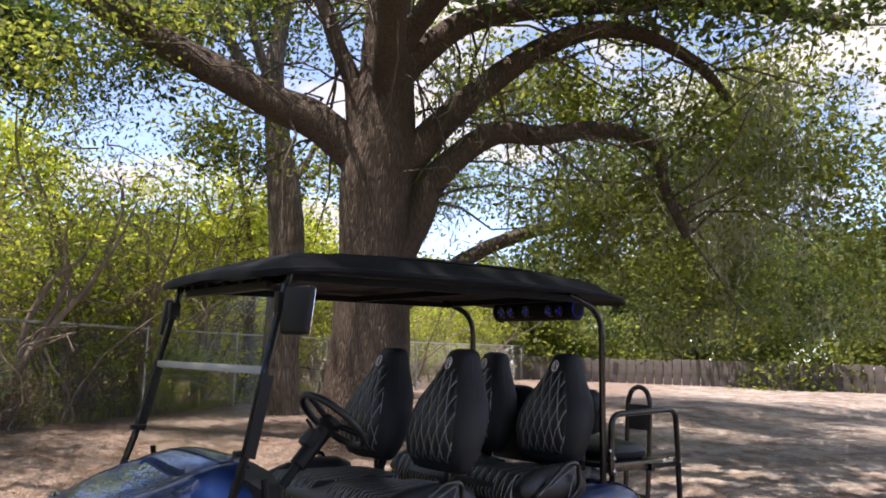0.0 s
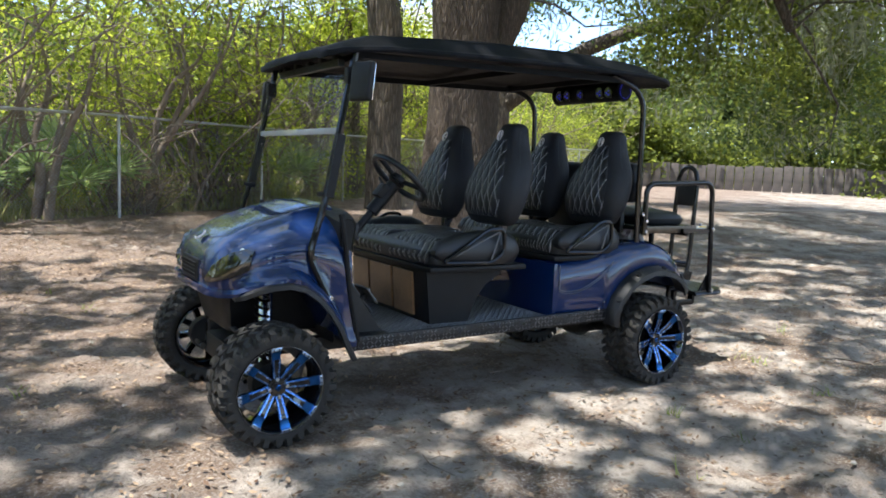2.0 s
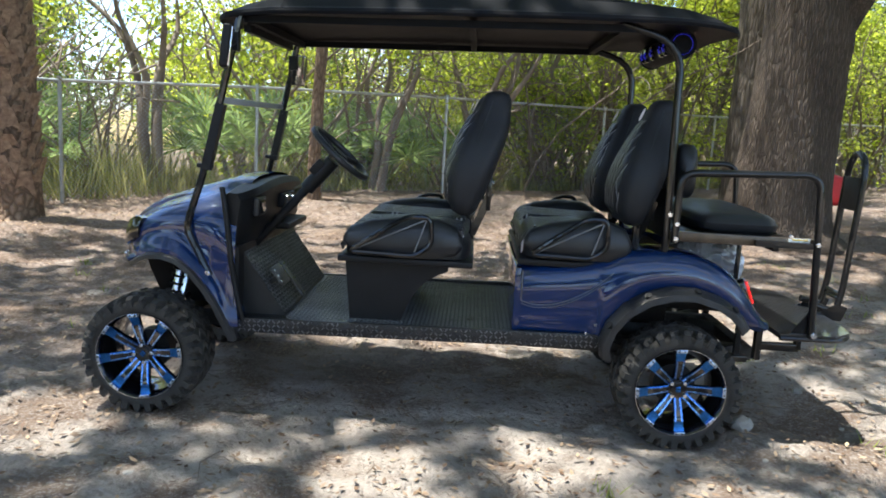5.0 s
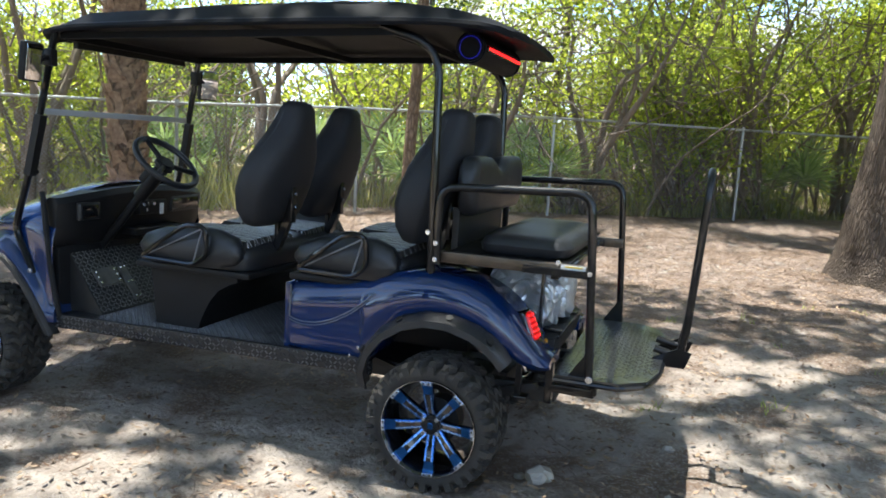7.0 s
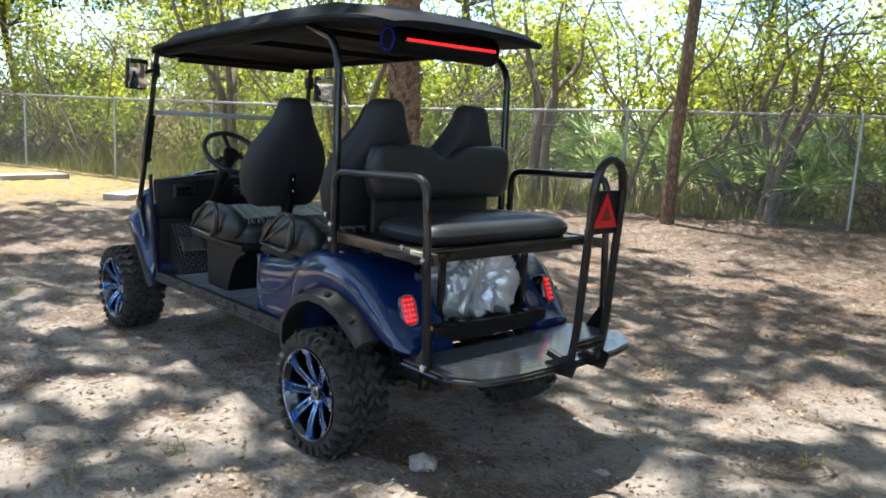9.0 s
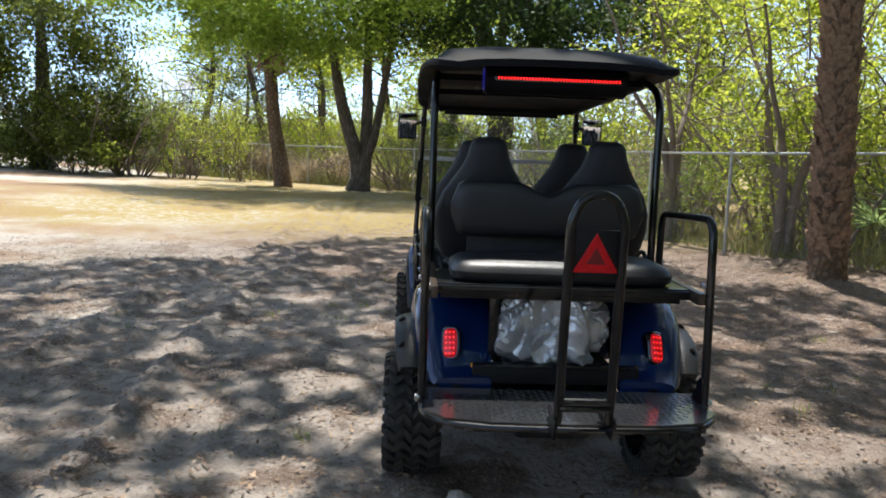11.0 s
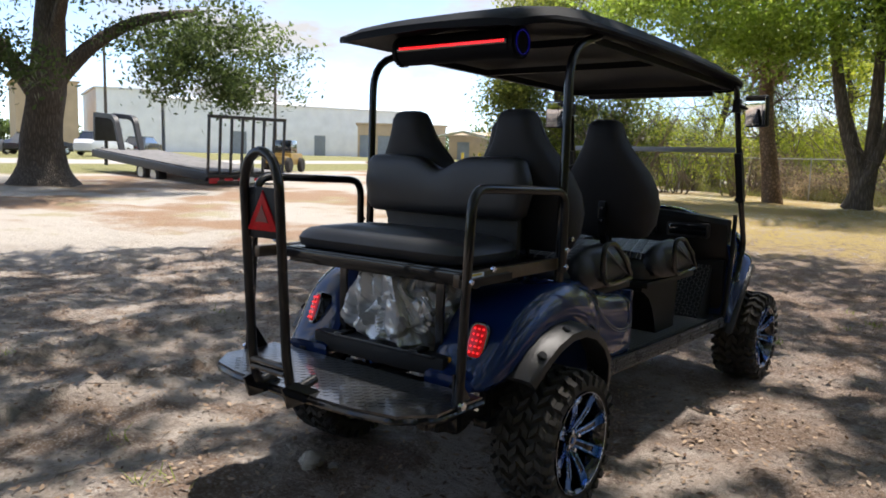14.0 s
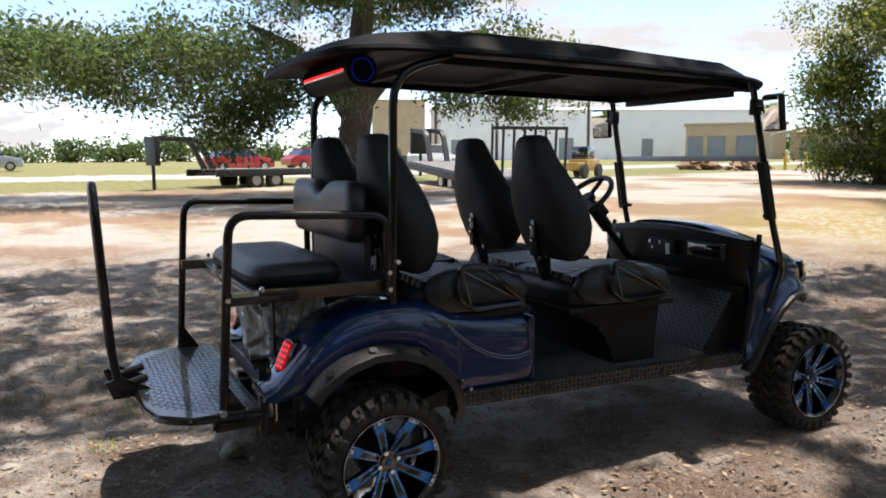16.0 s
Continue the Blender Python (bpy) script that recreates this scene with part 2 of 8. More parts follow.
PLATE.node_tree.nodes["Principled BSDF"].inputs["Coat Weight"].default_value = 0.9
PLATE.node_tree.nodes["Principled BSDF"].inputs["Coat Roughness"].default_value = 0.08
PLATE_SIDE = plate_material("sill_plate", (0.012, 0.012, 0.013), 0.36, 0.0, 0.036, 0, 2, 0.002)
MAT_RUBBER = plate_material("floor_mat", (0.012, 0.012, 0.0125), 0.45, 0.0, 0.018, 0, 1, 0.002)
LUG_METAL = mat("worn_tread_lug", (0.20, 0.20, 0.21), 0.28, 0.7, vary=0.4, scale=14, bscale=120)
# mat lugs far paler than the mat: glints put into their colour
LUG_RUBBER = mat("worn_mat_lug", (0.13, 0.13, 0.128), 0.30, 0.0, vary=0.4, scale=7, bscale=120, coat=0.3)
PEDAL = mat("worn_pedal_pad", (0.055, 0.054, 0.051), 0.38, 0.0, vary=0.4, scale=25, bump=0.001, bscale=160)
# brown stands for sunlit ground mirrored in the glossy black panels
GROUND_TINT = mat("brown_panel", (0.30, 0.165, 0.078), 0.35, 0.0, vary=0.3, scale=5, bscale=60, coat=0.2)
RED_LENS = mat("red_lens", (0.22, 0.003, 0.006), 0.22, vary=0.2, scale=60, coat=0.3, emit=(1.0, 0.006, 0.01), power=0.06)
RED_LED = mat("red_led", (0.5, 0.02, 0.02), 0.3, emit=(1.0, 0.012, 0.014), power=0.55)
BLUE_LED = mat("blue_led", (0.004, 0.004, 0.09), 0.3, emit=(0.015, 0.015, 1.0), power=0.045)
AMBER = mat("amber", (0.75, 0.36, 0.03), 0.3)
REFLECT_RED = mat("red_reflector", (0.60, 0.008, 0.014), 0.35, vary=0.2, scale=50, spec=0.3, bump=0.001, bscale=300)
REFLECT_DARK = mat("dark_red_reflector", (0.16, 0.008, 0.01), 0.3, vary=0.2, scale=40)
WHITE_LABEL = mat("white_label", (0.78, 0.78, 0.76), 0.5, vary=0.08, scale=60)
YELLOW_LABEL = mat("yellow_label", (0.80, 0.58, 0.06), 0.5, vary=0.08, scale=60)
GREY_BAR = mat("grey_print", (0.22, 0.22, 0.22), 0.6, vary=0.1, scale=60)
EMBLEM = mat("emblem_white", (0.84, 0.80, 0.80), 0.45, vary=0.1, scale=60)
LENS = mat("headlight_lens", (0.66, 0.69, 0.73), 0.10, 0.6, vary=0.2, scale=25, coat=1.0)
MIRROR = mat("mirror_glass", (0.86, 0.88, 0.9), 0.02, 1.0, vary=0.02, scale=5)
SILVER = mat("silver_cover", (0.56, 0.57, 0.58), 0.29, 0.55, vary=0.14, scale=6, bscale=45)
sn, sl = SILVER.node_tree.nodes, SILVER.node_tree.links
s_co, s_w, s_m, s_b = (sn.new("ShaderNodeTexCoord"), sn.new("ShaderNodeTexNoise"), sn.new("ShaderNodeMapping"), sn.new("ShaderNodeBump"))
s_m.inputs["Rotation"].default_value = (0.5, 0.2, 0.3)
s_m.inputs["Scale"].default_value = (7.0, 15.0, 4.0)
s_w.noise_type = "RIDGED_MULTIFRACTAL"
s_w.inputs["Scale"].default_value, s_w.inputs["Detail"].default_value, s_w.inputs["Distortion"].default_value = 1.0, 4, 0.25
s_b.inputs["Strength"].default_value, s_b.inputs["Distance"].default_value = 0.6, 0.016
sl.new(s_co.outputs["Object"], s_m.inputs[0])
sl.new(s_m.outputs[0], s_w.inputs["Vector"])
sl.new(s_w.outputs["Fac"], s_b.inputs["Height"])
sl.new(s_b.outputs[0], sn["Principled BSDF"].inputs["Normal"])
SCREEN_STRIP = mat("clear_strip", (0.40, 0.42, 0.43), 0.15, vary=0.1, scale=10)
GLASS = bpy.data.materials.new("windscreen_acrylic")
GLASS.use_nodes = True
gn, gl = GLASS.node_tree.nodes, GLASS.node_tree.links
g_tr, g_gl, g_mx = (gn.new("ShaderNodeBsdfTransparent"), gn.new("ShaderNodeBsdfGlossy"), gn.new("ShaderNodeMixShader"))
g_tr.inputs[0].default_value = (0.95, 0.965, 0.96, 1)
g_gl.inputs["Roughness"].default_value = 0.03
g_mx.inputs[0].default_value = 0.018
gl.new(g_tr.outputs[0], g_mx.inputs[1])
gl.new(g_gl.outputs[0], g_mx.inputs[2])
gl.new(g_mx.outputs[0], gn["Material Output"].inputs[0])


# ---- mesh helpers ----
def part(name, bm, material, parent=None, label="", sharp=32):
    """Links a bmesh as one mesh object, under a thing or part if one is given."""
    me = bpy.data.meshes.new(name)
    bmesh.ops.recalc_face_normals(bm, faces=bm.faces)
    bm.to_mesh(me)
    bm.free()
    me.polygons.foreach_set("use_smooth", [True] * len(me.polygons))
    me.set_sharp_from_angle(angle=radians(sharp))
    me.materials.append(material)
    ob = new(name, me)
    if parent is not None:
        ob.parent = parent
    if label:
        tagged(ob, label)
    return ob


def thing(name, at, label, category, group="", kind="", turn=0):
    ob = new(name)
    ob.empty_display_size = 0.1
    ob.matrix_basis = pose(*at, 0, 0, turn)
    return tagged(ob, label, category, group, kind)


def box(bm, lo, hi, bevel=0.0, m=None, segs=2):
    c = [(a + b) / 2 for a, b in zip(lo, hi)]
    s = [abs(b - a) for a, b in zip(lo, hi)]
    mm = Matrix.Translation(c) @ Matrix.Diagonal((*s, 1))
    r = bmesh.ops.create_cube(bm, size=1, matrix=(m @ mm) if m else mm)
    if bevel:
        es = list({e for v in r["verts"] for e in v.link_edges})
        bmesh.ops.bevel(bm, geom=es, offset=bevel, segments=segs, affect="EDGES", profile=0.6, clamp_overlap=True)
    return bm


def smooth_path(pts, corner=0.0, steps=5):
    """Rounds the corners of a line of points with the given radius-like length."""
    pts = [Vector(p) for p in pts]
    if not corner or len(pts) < 3:
        return pts
    out = [pts[0]]
    for a, p, b in zip(pts, pts[1:], pts[2:]):
        d1 = min(corner, (a - p).length * 0.48)
        d2 = min(corner, (b - p).length * 0.48)
        s, e = p + (a - p).normalized() * d1, p + (b - p).normalized() * d2
        for i in range(steps + 1):
            u = i / steps
            out.append(s * (1 - u) ** 2 + p * 2 * u * (1 - u) + e * u * u)
    out.append(pts[-1])
    return out


def tube(bm, pts, r, sides=10, corner=0.0, closed=False, square=False, steps=5):
    """A tube swept along points; r is one radius or one for each point."""
    path = smooth_path(pts, corner, steps)
    n = len(path)
    rs = [r] * n if isinstance(r, (int, float)) else list(r)
    t0 = (path[1] - path[0]).normalized()
    up = Vector((0, 0, 1)) if abs(t0.z) < 0.9 else Vector((1, 0, 0))
    side = t0.cross(up).normalized()
    rings = []
    for i in range(n):
        a = path[i - 1] if i or closed else path[0]
        b = path[(i + 1) % n] if i < n - 1 or closed else path[-1]
        t = (b - a).normalized()
        side = (side - t * side.dot(t)).normalized()
        nb = t.cross(side)
        ring = []
        for k in range(4 if square else sides):
            ang = 2 * math.pi * k / (4 if square else sides) + (math.pi / 4 if square else 0)
            ring.append(bm.verts.new(path[i] + (side * math.cos(ang) + nb * math.sin(ang)) * rs[i] * (1.35 if square else 1)))
        rings.append(ring)
    skin(bm, rings, caps=not closed, wrap=closed)
    return bm


def skin(bm, rings, caps=True, wrap=False):
    k = len(rings[0])
    pairs = list(zip(rings, rings[1:])) + ([(rings[-1], rings[0])] if wrap else [])
    for a, b in pairs:
        for i in range(k):
            j = (i + 1) % k
            bm.faces.new((a[i], a[j], b[j], b[i]))
    if caps:
        bm.faces.new(rings[0][::-1])
        bm.faces.new(rings[-1])


def round_plate(bm, m, a, b, power, levels):
    """A plate with rounded corners in local x and y; levels are (height, scale) from the back to the front."""
    rings = []
    for z, k in levels:
        ring = []
        for i in range(28):
            t = 2 * math.pi * i / 28
            c, s_ = math.cos(t), math.sin(t)
            ring.append(m @ Vector((a * k * math.copysign(abs(c) ** power, c), (b - a * (1 - k)) * math.copysign(abs(s_) ** power, s_), z)))
        rings.append([bm.verts.new(p) for p in ring])
    skin(bm, rings)
    return bm


def loft(bm, sections):
    skin(bm, [[bm.verts.new(p) for p in s] for s in sections])
    return bm


def lathe(bm, prof, n=48, axis="Y", m=None):
    """Turns a closed profile of (radius, along) round the y axis."""
    rings = []
    for i in range(n):
        a = 2 * math.pi * i / n
        rings.append([bm.verts.new((m or Matrix()) @ Vector((r * math.cos(a), y, r * math.sin(a)))) for r, y in prof])
    skin(bm, rings, caps=False, wrap=True)
    return bm


def disc(bm, c, r, h, axis, n=20, bevel=0.0):
    """A short cylinder about an axis vector."""
    q = Vector(axis).to_track_quat("Z", "Y").to_matrix().to_4x4()
    res = bmesh.ops.create_cone(bm, cap_ends=True, segments=n, radius1=r, radius2=r, depth=h, matrix=Matrix.Translation(c) @ q)
    if bevel:
        es = [e for e in {e for v in res["verts"] for e in v.link_edges} if len(e.link_faces) == 2 and max(len(f.verts) for f in e.link_faces) > 4]
        bmesh.ops.bevel(bm, geom=es, offset=bevel, segments=2, affect="EDGES", clamp_overlap=True)
    return bm


def lerp_table(table, x):
    if x <= table[0][0]:
        return table[0][1:]
    for a, b in zip(table, table[1:]):
        if x <= b[0]:
            u = (x - a[0]) / (b[0] - a[0])
            return tuple(p + (q - p) * u for p, q in zip(a[1:], b[1:]))
    return table[-1][1:]


def gz(x, y):
    """The ground's height: level about the cart, with a low bank at the fence, rising gently outwards."""
    r = math.hypot(x + 0.6, y)
    u = max(0.0, r - 6.0)
    k = min(1.0, max(0.0, (abs(math.atan2(y, -(x + 0.6))) - 0.2) / 0.45))
    b = min(1.0, max(0.0, (y - 4.5) / 4.5))
    return 0.033 + 1.05 * (1 - math.exp(-(u / 40.0) ** 1.6)) * k * k * (3 - 2 * k) + 0.21 * b * b * (3 - 2 * b)

# ---- the golf cart ----
cart = thing("golf_cart", (0, 0, 0), "navy blue lifted six-seat golf cart with black roof on sandy ground", "golf cart")
WB = 2.40


def super_ring(w, zt, zb, x, n=2.8, k=18, share=0.55):
    """A dome-topped cross-section at x, square below the shoulder."""
    zs = zb + share * (zt - zb)
    pts = [(x, -w, zb)]
    for i in range(k + 1):
        a = math.pi * (1 - i / k)
        c, s = math.cos(a), math.sin(a)
        pts.append((x, w * math.copysign(abs(c) ** (2 / n), c), zs + (zt - zs) * abs(s) ** (2 / n)))
    pts.append((x, w, zb))
    return pts


# wheels
def build_wheel():
    """One wheel about the origin; its outer face looks to -y."""
    bm = bmesh.new()
    lathe(bm, [(0.190, -0.115), (0.197, -0.122), (0.200, -0.105), (0.188, -0.09), (0.172, -0.03), (0.165, 0.05), (0.185, 0.115),
               (0.178, 0.118), (0.155, 0.06), (0.155, 0.0), (0.165, -0.05), (0.181, -0.09)], 40)
    wheel = part("wheel", bm, RIM, cart, "lifted off-road wheel with blue machined double spokes")
    def low(r):
        """The tyre's sections drawn in to a lower sidewall."""
        return 0.192 + (r - 0.192) * 0.745

    bm = bmesh.new()
    lathe(bm, [(low(r), y * 0.95) for r, y in ((0.192, -0.112), (0.205, -0.122), (0.235, -0.126), (0.250, -0.121), (0.260, -0.106), (0.266, -0.088), (0.269, 0.0), (0.266, 0.088),
               (0.260, 0.106), (0.250, 0.121), (0.235, 0.126), (0.205, 0.122), (0.192, 0.112), (0.200, 0.06), (0.200, -0.06))], 56)
    tyre = part("tyre", bm, RUBBER, wheel, "dusty black all-terrain tyre with chunky tread", 40)
    bm = bmesh.new()
    steps = 28
    for i in range(steps):
        a0 = 2 * math.pi * i / steps
        for side in (-1, 1):
            off = 0.0 if side < 0 else math.pi / steps

            def block(lo_a, hi_a, y0, y1, r0, r1, skew, drop=0.0):
                vs = []
                for r, top in ((r0, 0), (r1, 1)):
                    ta = 0.010 if top else 0
                    for aa, yy in ((lo_a + ta, y0), (hi_a - ta, y0), (hi_a - ta + skew, y1), (lo_a + ta + skew, y1)):
                        ang = a0 + off + aa
                        rr = low(r - (drop if yy == y1 else 0))
                        vs.append(bm.verts.new((rr * math.cos(ang), yy * side * 0.95, rr * math.sin(ang))))
                for f in ((0, 1, 2, 3), (4, 5, 6, 7), (0, 1, 5, 4), (1, 2, 6, 5), (2, 3, 7, 6), (3, 0, 4, 7)):
                    bm.faces.new([vs[q] for q in f])

            block(0.00, 0.125, 0.003, 0.036, 0.266, 0.302, 0.115)
            block(0.115, 0.235, 0.041, 0.074, 0.264, 0.3015, -0.105)
            block(0.00, 0.13, 0.079, 0.108, 0.258, 0.300, 0.075, 0.003)
            block(0.08 + 0.04 * (i % 2), 0.20, 0.110, 0.134, 0.246, 0.297, 0.0, 0.016)
            if i % 2:
                block(0.06, 0.20, 0.120, 0.137, 0.240, 0.276, 0.03, 0.014)
    tagged(part("tread", bm, RUBBER, tyre), kind="stuff")
    bm = bmesh.new()
    lathe(bm, [(0.094, 0.0), (0.0005, 0.0), (0.0005, 0.07), (0.094, 0.07)], 28)
    part("brake_drum", bm, STEEL, wheel)
    bm = bmesh.new()
    tube(bm, [(0.1955 * math.cos(a), -0.1215, 0.1955 * math.sin(a)) for a in [2 * math.pi * i / 48 for i in range(48)]], 0.0014, 5, closed=True)
    part("rim_lip", bm, CHROME, wheel, "thin polished line round the rim")
    bm = bmesh.new()
    disc(bm, (0, -0.045, 0), 0.048, 0.05, (0, 1, 0), 20, 0.006)
    disc(bm, (0, -0.074, 0), 0.030, 0.012, (0, 1, 0), 20, 0.003)
    part("hub_cap", bm, RIM, wheel)
    bm = bmesh.new()
    box(bm, (-0.011, -0.083, -0.013), (0.011, -0.079, 0.013), 0.002)
    part("hub_emblem", bm, BLUE_METAL, wheel)
    lug = None
    for i in range(4):
        a = math.pi / 4 + i * math.pi / 2
        if lug is None:
            bm = bmesh.new()
            disc(bm, (0, 0, 0), 0.009, 0.022, (0, 1, 0), 6, 0.002)
            lug = part("lug_nut", bm, CHROME, wheel)
            ob = lug
        else:
            ob = new("lug_nut", lug.data)
            ob.parent = wheel
        ob.location = (0.040 * math.cos(a), -0.078, 0.040 * math.sin(a))
    bm = bmesh.new()
    face = ((0.040, 0.0160, -0.066, 0.034), (0.075, 0.0170, -0.082, 0.032), (0.115, 0.0185, -0.097, 0.030), (0.138, 0.0195, -0.104, 0.028),
            (0.150, 0.0205, -0.104, 0.026), (0.186, 0.0245, -0.114, 0.018))
    loft(bm, [[(r, yf + h, -hw * 0.9), (r, yf + h, hw * 0.9), (r, yf + 0.004, hw), (r, yf, hw * 0.86), (r, yf, -hw * 0.86), (r, yf + 0.004, -hw)] for r, hw, yf, h in face])
    spoke = part("spoke", bm, RIM, wheel, "gloss black spoke with twin pale bars and a blue foot")
    bits = []
    for sgn in (-1, 1):
        # two bars with a dark channel between them, a blue flank on the outside
        bm = bmesh.new()
        loft(bm, [[(r, yf - 0.0020, sgn * (hw + 0.0005)), (r, yf - 0.0030, sgn * (hw - 0.0030)), (r, yf + 0.004, sgn * (hw - 0.0030)), (r, yf + 0.010, sgn * (hw + 0.0010))] for r, hw, yf, h in face[:4]])
        bits.append(part("strap", bm, BLUE_METAL, spoke, "blue machined flank"))
        bm = bmesh.new()
        loft(bm, [[(r, yf - 0.0042, sgn * (hw - 0.0026)), (r, yf - 0.0042, sgn * (hw - 0.0085)), (r, yf + 0.002, sgn * (hw - 0.0090)), (r, yf + 0.002, sgn * (hw - 0.0022))] for r, hw, yf, h in face[:4]])
        bits.append(part("spoke_line", bm, BLUE_LINE, spoke, "pale blue machined bar"))
    bm = bmesh.new()
    loft(bm, [[(r, yf - 0.0025, -hw * 0.95), (r, yf - 0.0025, hw * 0.95), (r, yf + 0.006, hw), (r, yf + 0.006, -hw)] for r, hw, yf, h in face[3:]])
    bits.append(part("spoke_foot", bm, BLUE_METAL, spoke, "solid blue machined foot of the spoke"))
    bm = bmesh.new()
    box(bm, (0.179, -0.1265, -0.0235), (0.193, -0.108, 0.0235), 0.003)
    bits.append(part("spoke_cap", bm, CAP_METAL, spoke, "pale machined cap with two rivets"))
    for z in (-0.012, 0.012):
        bm = bmesh.new()
        disc(bm, (0.186, -0.1272, z), 0.0045, 0.003, (0, 1, 0), 8)
        bits.append(part("rivet", bm, RIM, spoke))
    for i in range(1, 8):
        s2 = new("spoke", spoke.data)
        s2.parent, s2["label"] = wheel, spoke["label"]
        s2.rotation_euler = (0, i * math.pi / 4, 0)
        for bit in bits:
            g2 = new(bit.name.split(".")[0], bit.data)
            g2.parent = s2
    return wheel


first_wheel = build_wheel()
first_wheel.matrix_basis = pose(0, -0.575, 0.299, 0, -4, 0)
copy_thing(first_wheel, pose(-WB, -0.575, 0.299, 0, 37, 0))
copy_thing(first_wheel, pose(0, 0.575, 0.299, 0, 28, 180))
copy_thing(first_wheel, pose(-WB, 0.575, 0.299, 0, 61, 180))

# front cowl: hood and wings in one moulding, rounded nose, arches cut below
cowl_rows = [(-2.715, 0.20, 0.800, 0.705), (-2.700, 0.31, 0.850, 0.690), (-2.665, 0.40, 0.890, 0.688), (-2.60, 0.465, 0.930, 0.698),
             (-2.54, 0.50, 0.958, 0.728), (-2.47, 0.525, 0.985, 0.752), (-2.38, 0.545, 1.012, 0.762), (-2.30, 0.555, 1.035, 0.745),
             (-2.22, 0.562, 1.058, 0.69), (-2.15, 0.566, 1.075, 0.63), (-2.09, 0.568, 1.085, 0.55), (-2.04, 0.568, 1.09, 0.455), (-1.99, 0.566, 1.085, 0.445)]
ARCH_OUT = (0, 0, 0, 0.012, 0.032, 0.050, 0.058, 0.058, 0.055, 0.050, 0.040, 0.028, 0.020)


def eased(rows, sub=4):
    """Rows drawn through smoothly, with sub steps between each two."""
    R = [np.array(r, float) for r in rows]
    out = []
    for i in range(len(R) - 1):
        a_, b_, c_, d_ = R[max(i - 1, 0)], R[i], R[i + 1], R[min(i + 2, len(R) - 1)]
        for k in range(sub):
            u = k / sub
            out.append(tuple(0.5 * (2 * b_ + (c_ - a_) * u + (2 * a_ - 5 * b_ + 4 * c_ - d_) * u * u + (3 * b_ - a_ - 3 * c_ + d_) * u ** 3)))
    return out + [tuple(R[-1])]


bm = bmesh.new()
secs = []
for x, w, zt, zb, out in eased([(*r, o_) for r, o_ in zip(cowl_rows, ARCH_OUT)]):
    ring = super_ring(w, zt, zb, x, 2.9, 34, 0.46)
    ring = [(x, -w - out, zb), (x, -w - out, zb + 0.026), (x, -w - out * 0.72, zb + 0.050), (x, -w - out * 0.18, zb + 0.070), (x, -w, zb + 0.092)] + ring[1:-1] \
        + [(x, w, zb + 0.092), (x, w + out * 0.18, zb + 0.070), (x, w + out * 0.72, zb + 0.050), (x, w + out, zb + 0.026), (x, w + out, zb)]
    # the crown of the hood stands a little above the wings, with a crease between them
    shaped = []
    for px, py, pz in ring:
        q = abs(py) / 0.56
        lift = 0.024 / (1 + math.exp((q - 0.60) * 46)) * min(1.0, max(0.0, (pz - zb - 0.13) / 0.1))
        lean = 0.12 * max(0, (pz - 0.47) / 0.6) if px > -2.0 else 0
        shaped.append((px - lean, py, pz - 0.012 + lift))
    secs.append(shaped)
loft(bm, secs)
cowl = part("front_cowl", bm, PAINT, cart, "glossy navy blue front cowl with black grille")
bm = bmesh.new()
loft(bm, [[(x, -w, z - 0.018), (x, -w - 0.012, z), (x, -w, z + 0.018), (x, 0, z + 0.018), (x, w, z + 0.018), (x, w + 0.012, z), (x, w, z - 0.018), (x, 0, z - 0.018)]
          for x, w, z in ((-2.735, 0.16, 0.690), (-2.725, 0.30, 0.688), (-2.69, 0.405, 0.690), (-2.62, 0.475, 0.698), (-2.54, 0.512, 0.725))])
part("front_lip", bm, PAINT, cart)
bm = bmesh.new()
box(bm, (-2.724, -0.150, 0.706), (-2.69, 0.150, 0.818), 0.014)
part("grille_frame", bm, PLASTIC, cowl)
bm = bmesh.new()
for i in range(5):
    box(bm, (-2.731, -0.13, 0.724 + i * 0.018), (-2.72, 0.13, 0.730 + i * 0.018), 0.002)
for i in range(8):
    box(bm, (-2.730, -0.128 + i * 0.036, 0.722), (-2.721, -0.122 + i * 0.036, 0.80), 0.002)
part("grille_mesh", bm, STEEL, cowl)
bm = bmesh.new()
disc(bm, (-2.662, 0, 0.922), 0.036, 0.010, (-0.55, 0, 0.83), 24, 0.003)
badge = part("badge", bm, EMBLEM, cowl, "oval white badge")
bm = bmesh.new()
disc(bm, (-2.664, 0, 0.925), 0.029, 0.008, (-0.55, 0, 0.83), 20, 0.002)
part("badge_centre", bm, PAINT, badge)
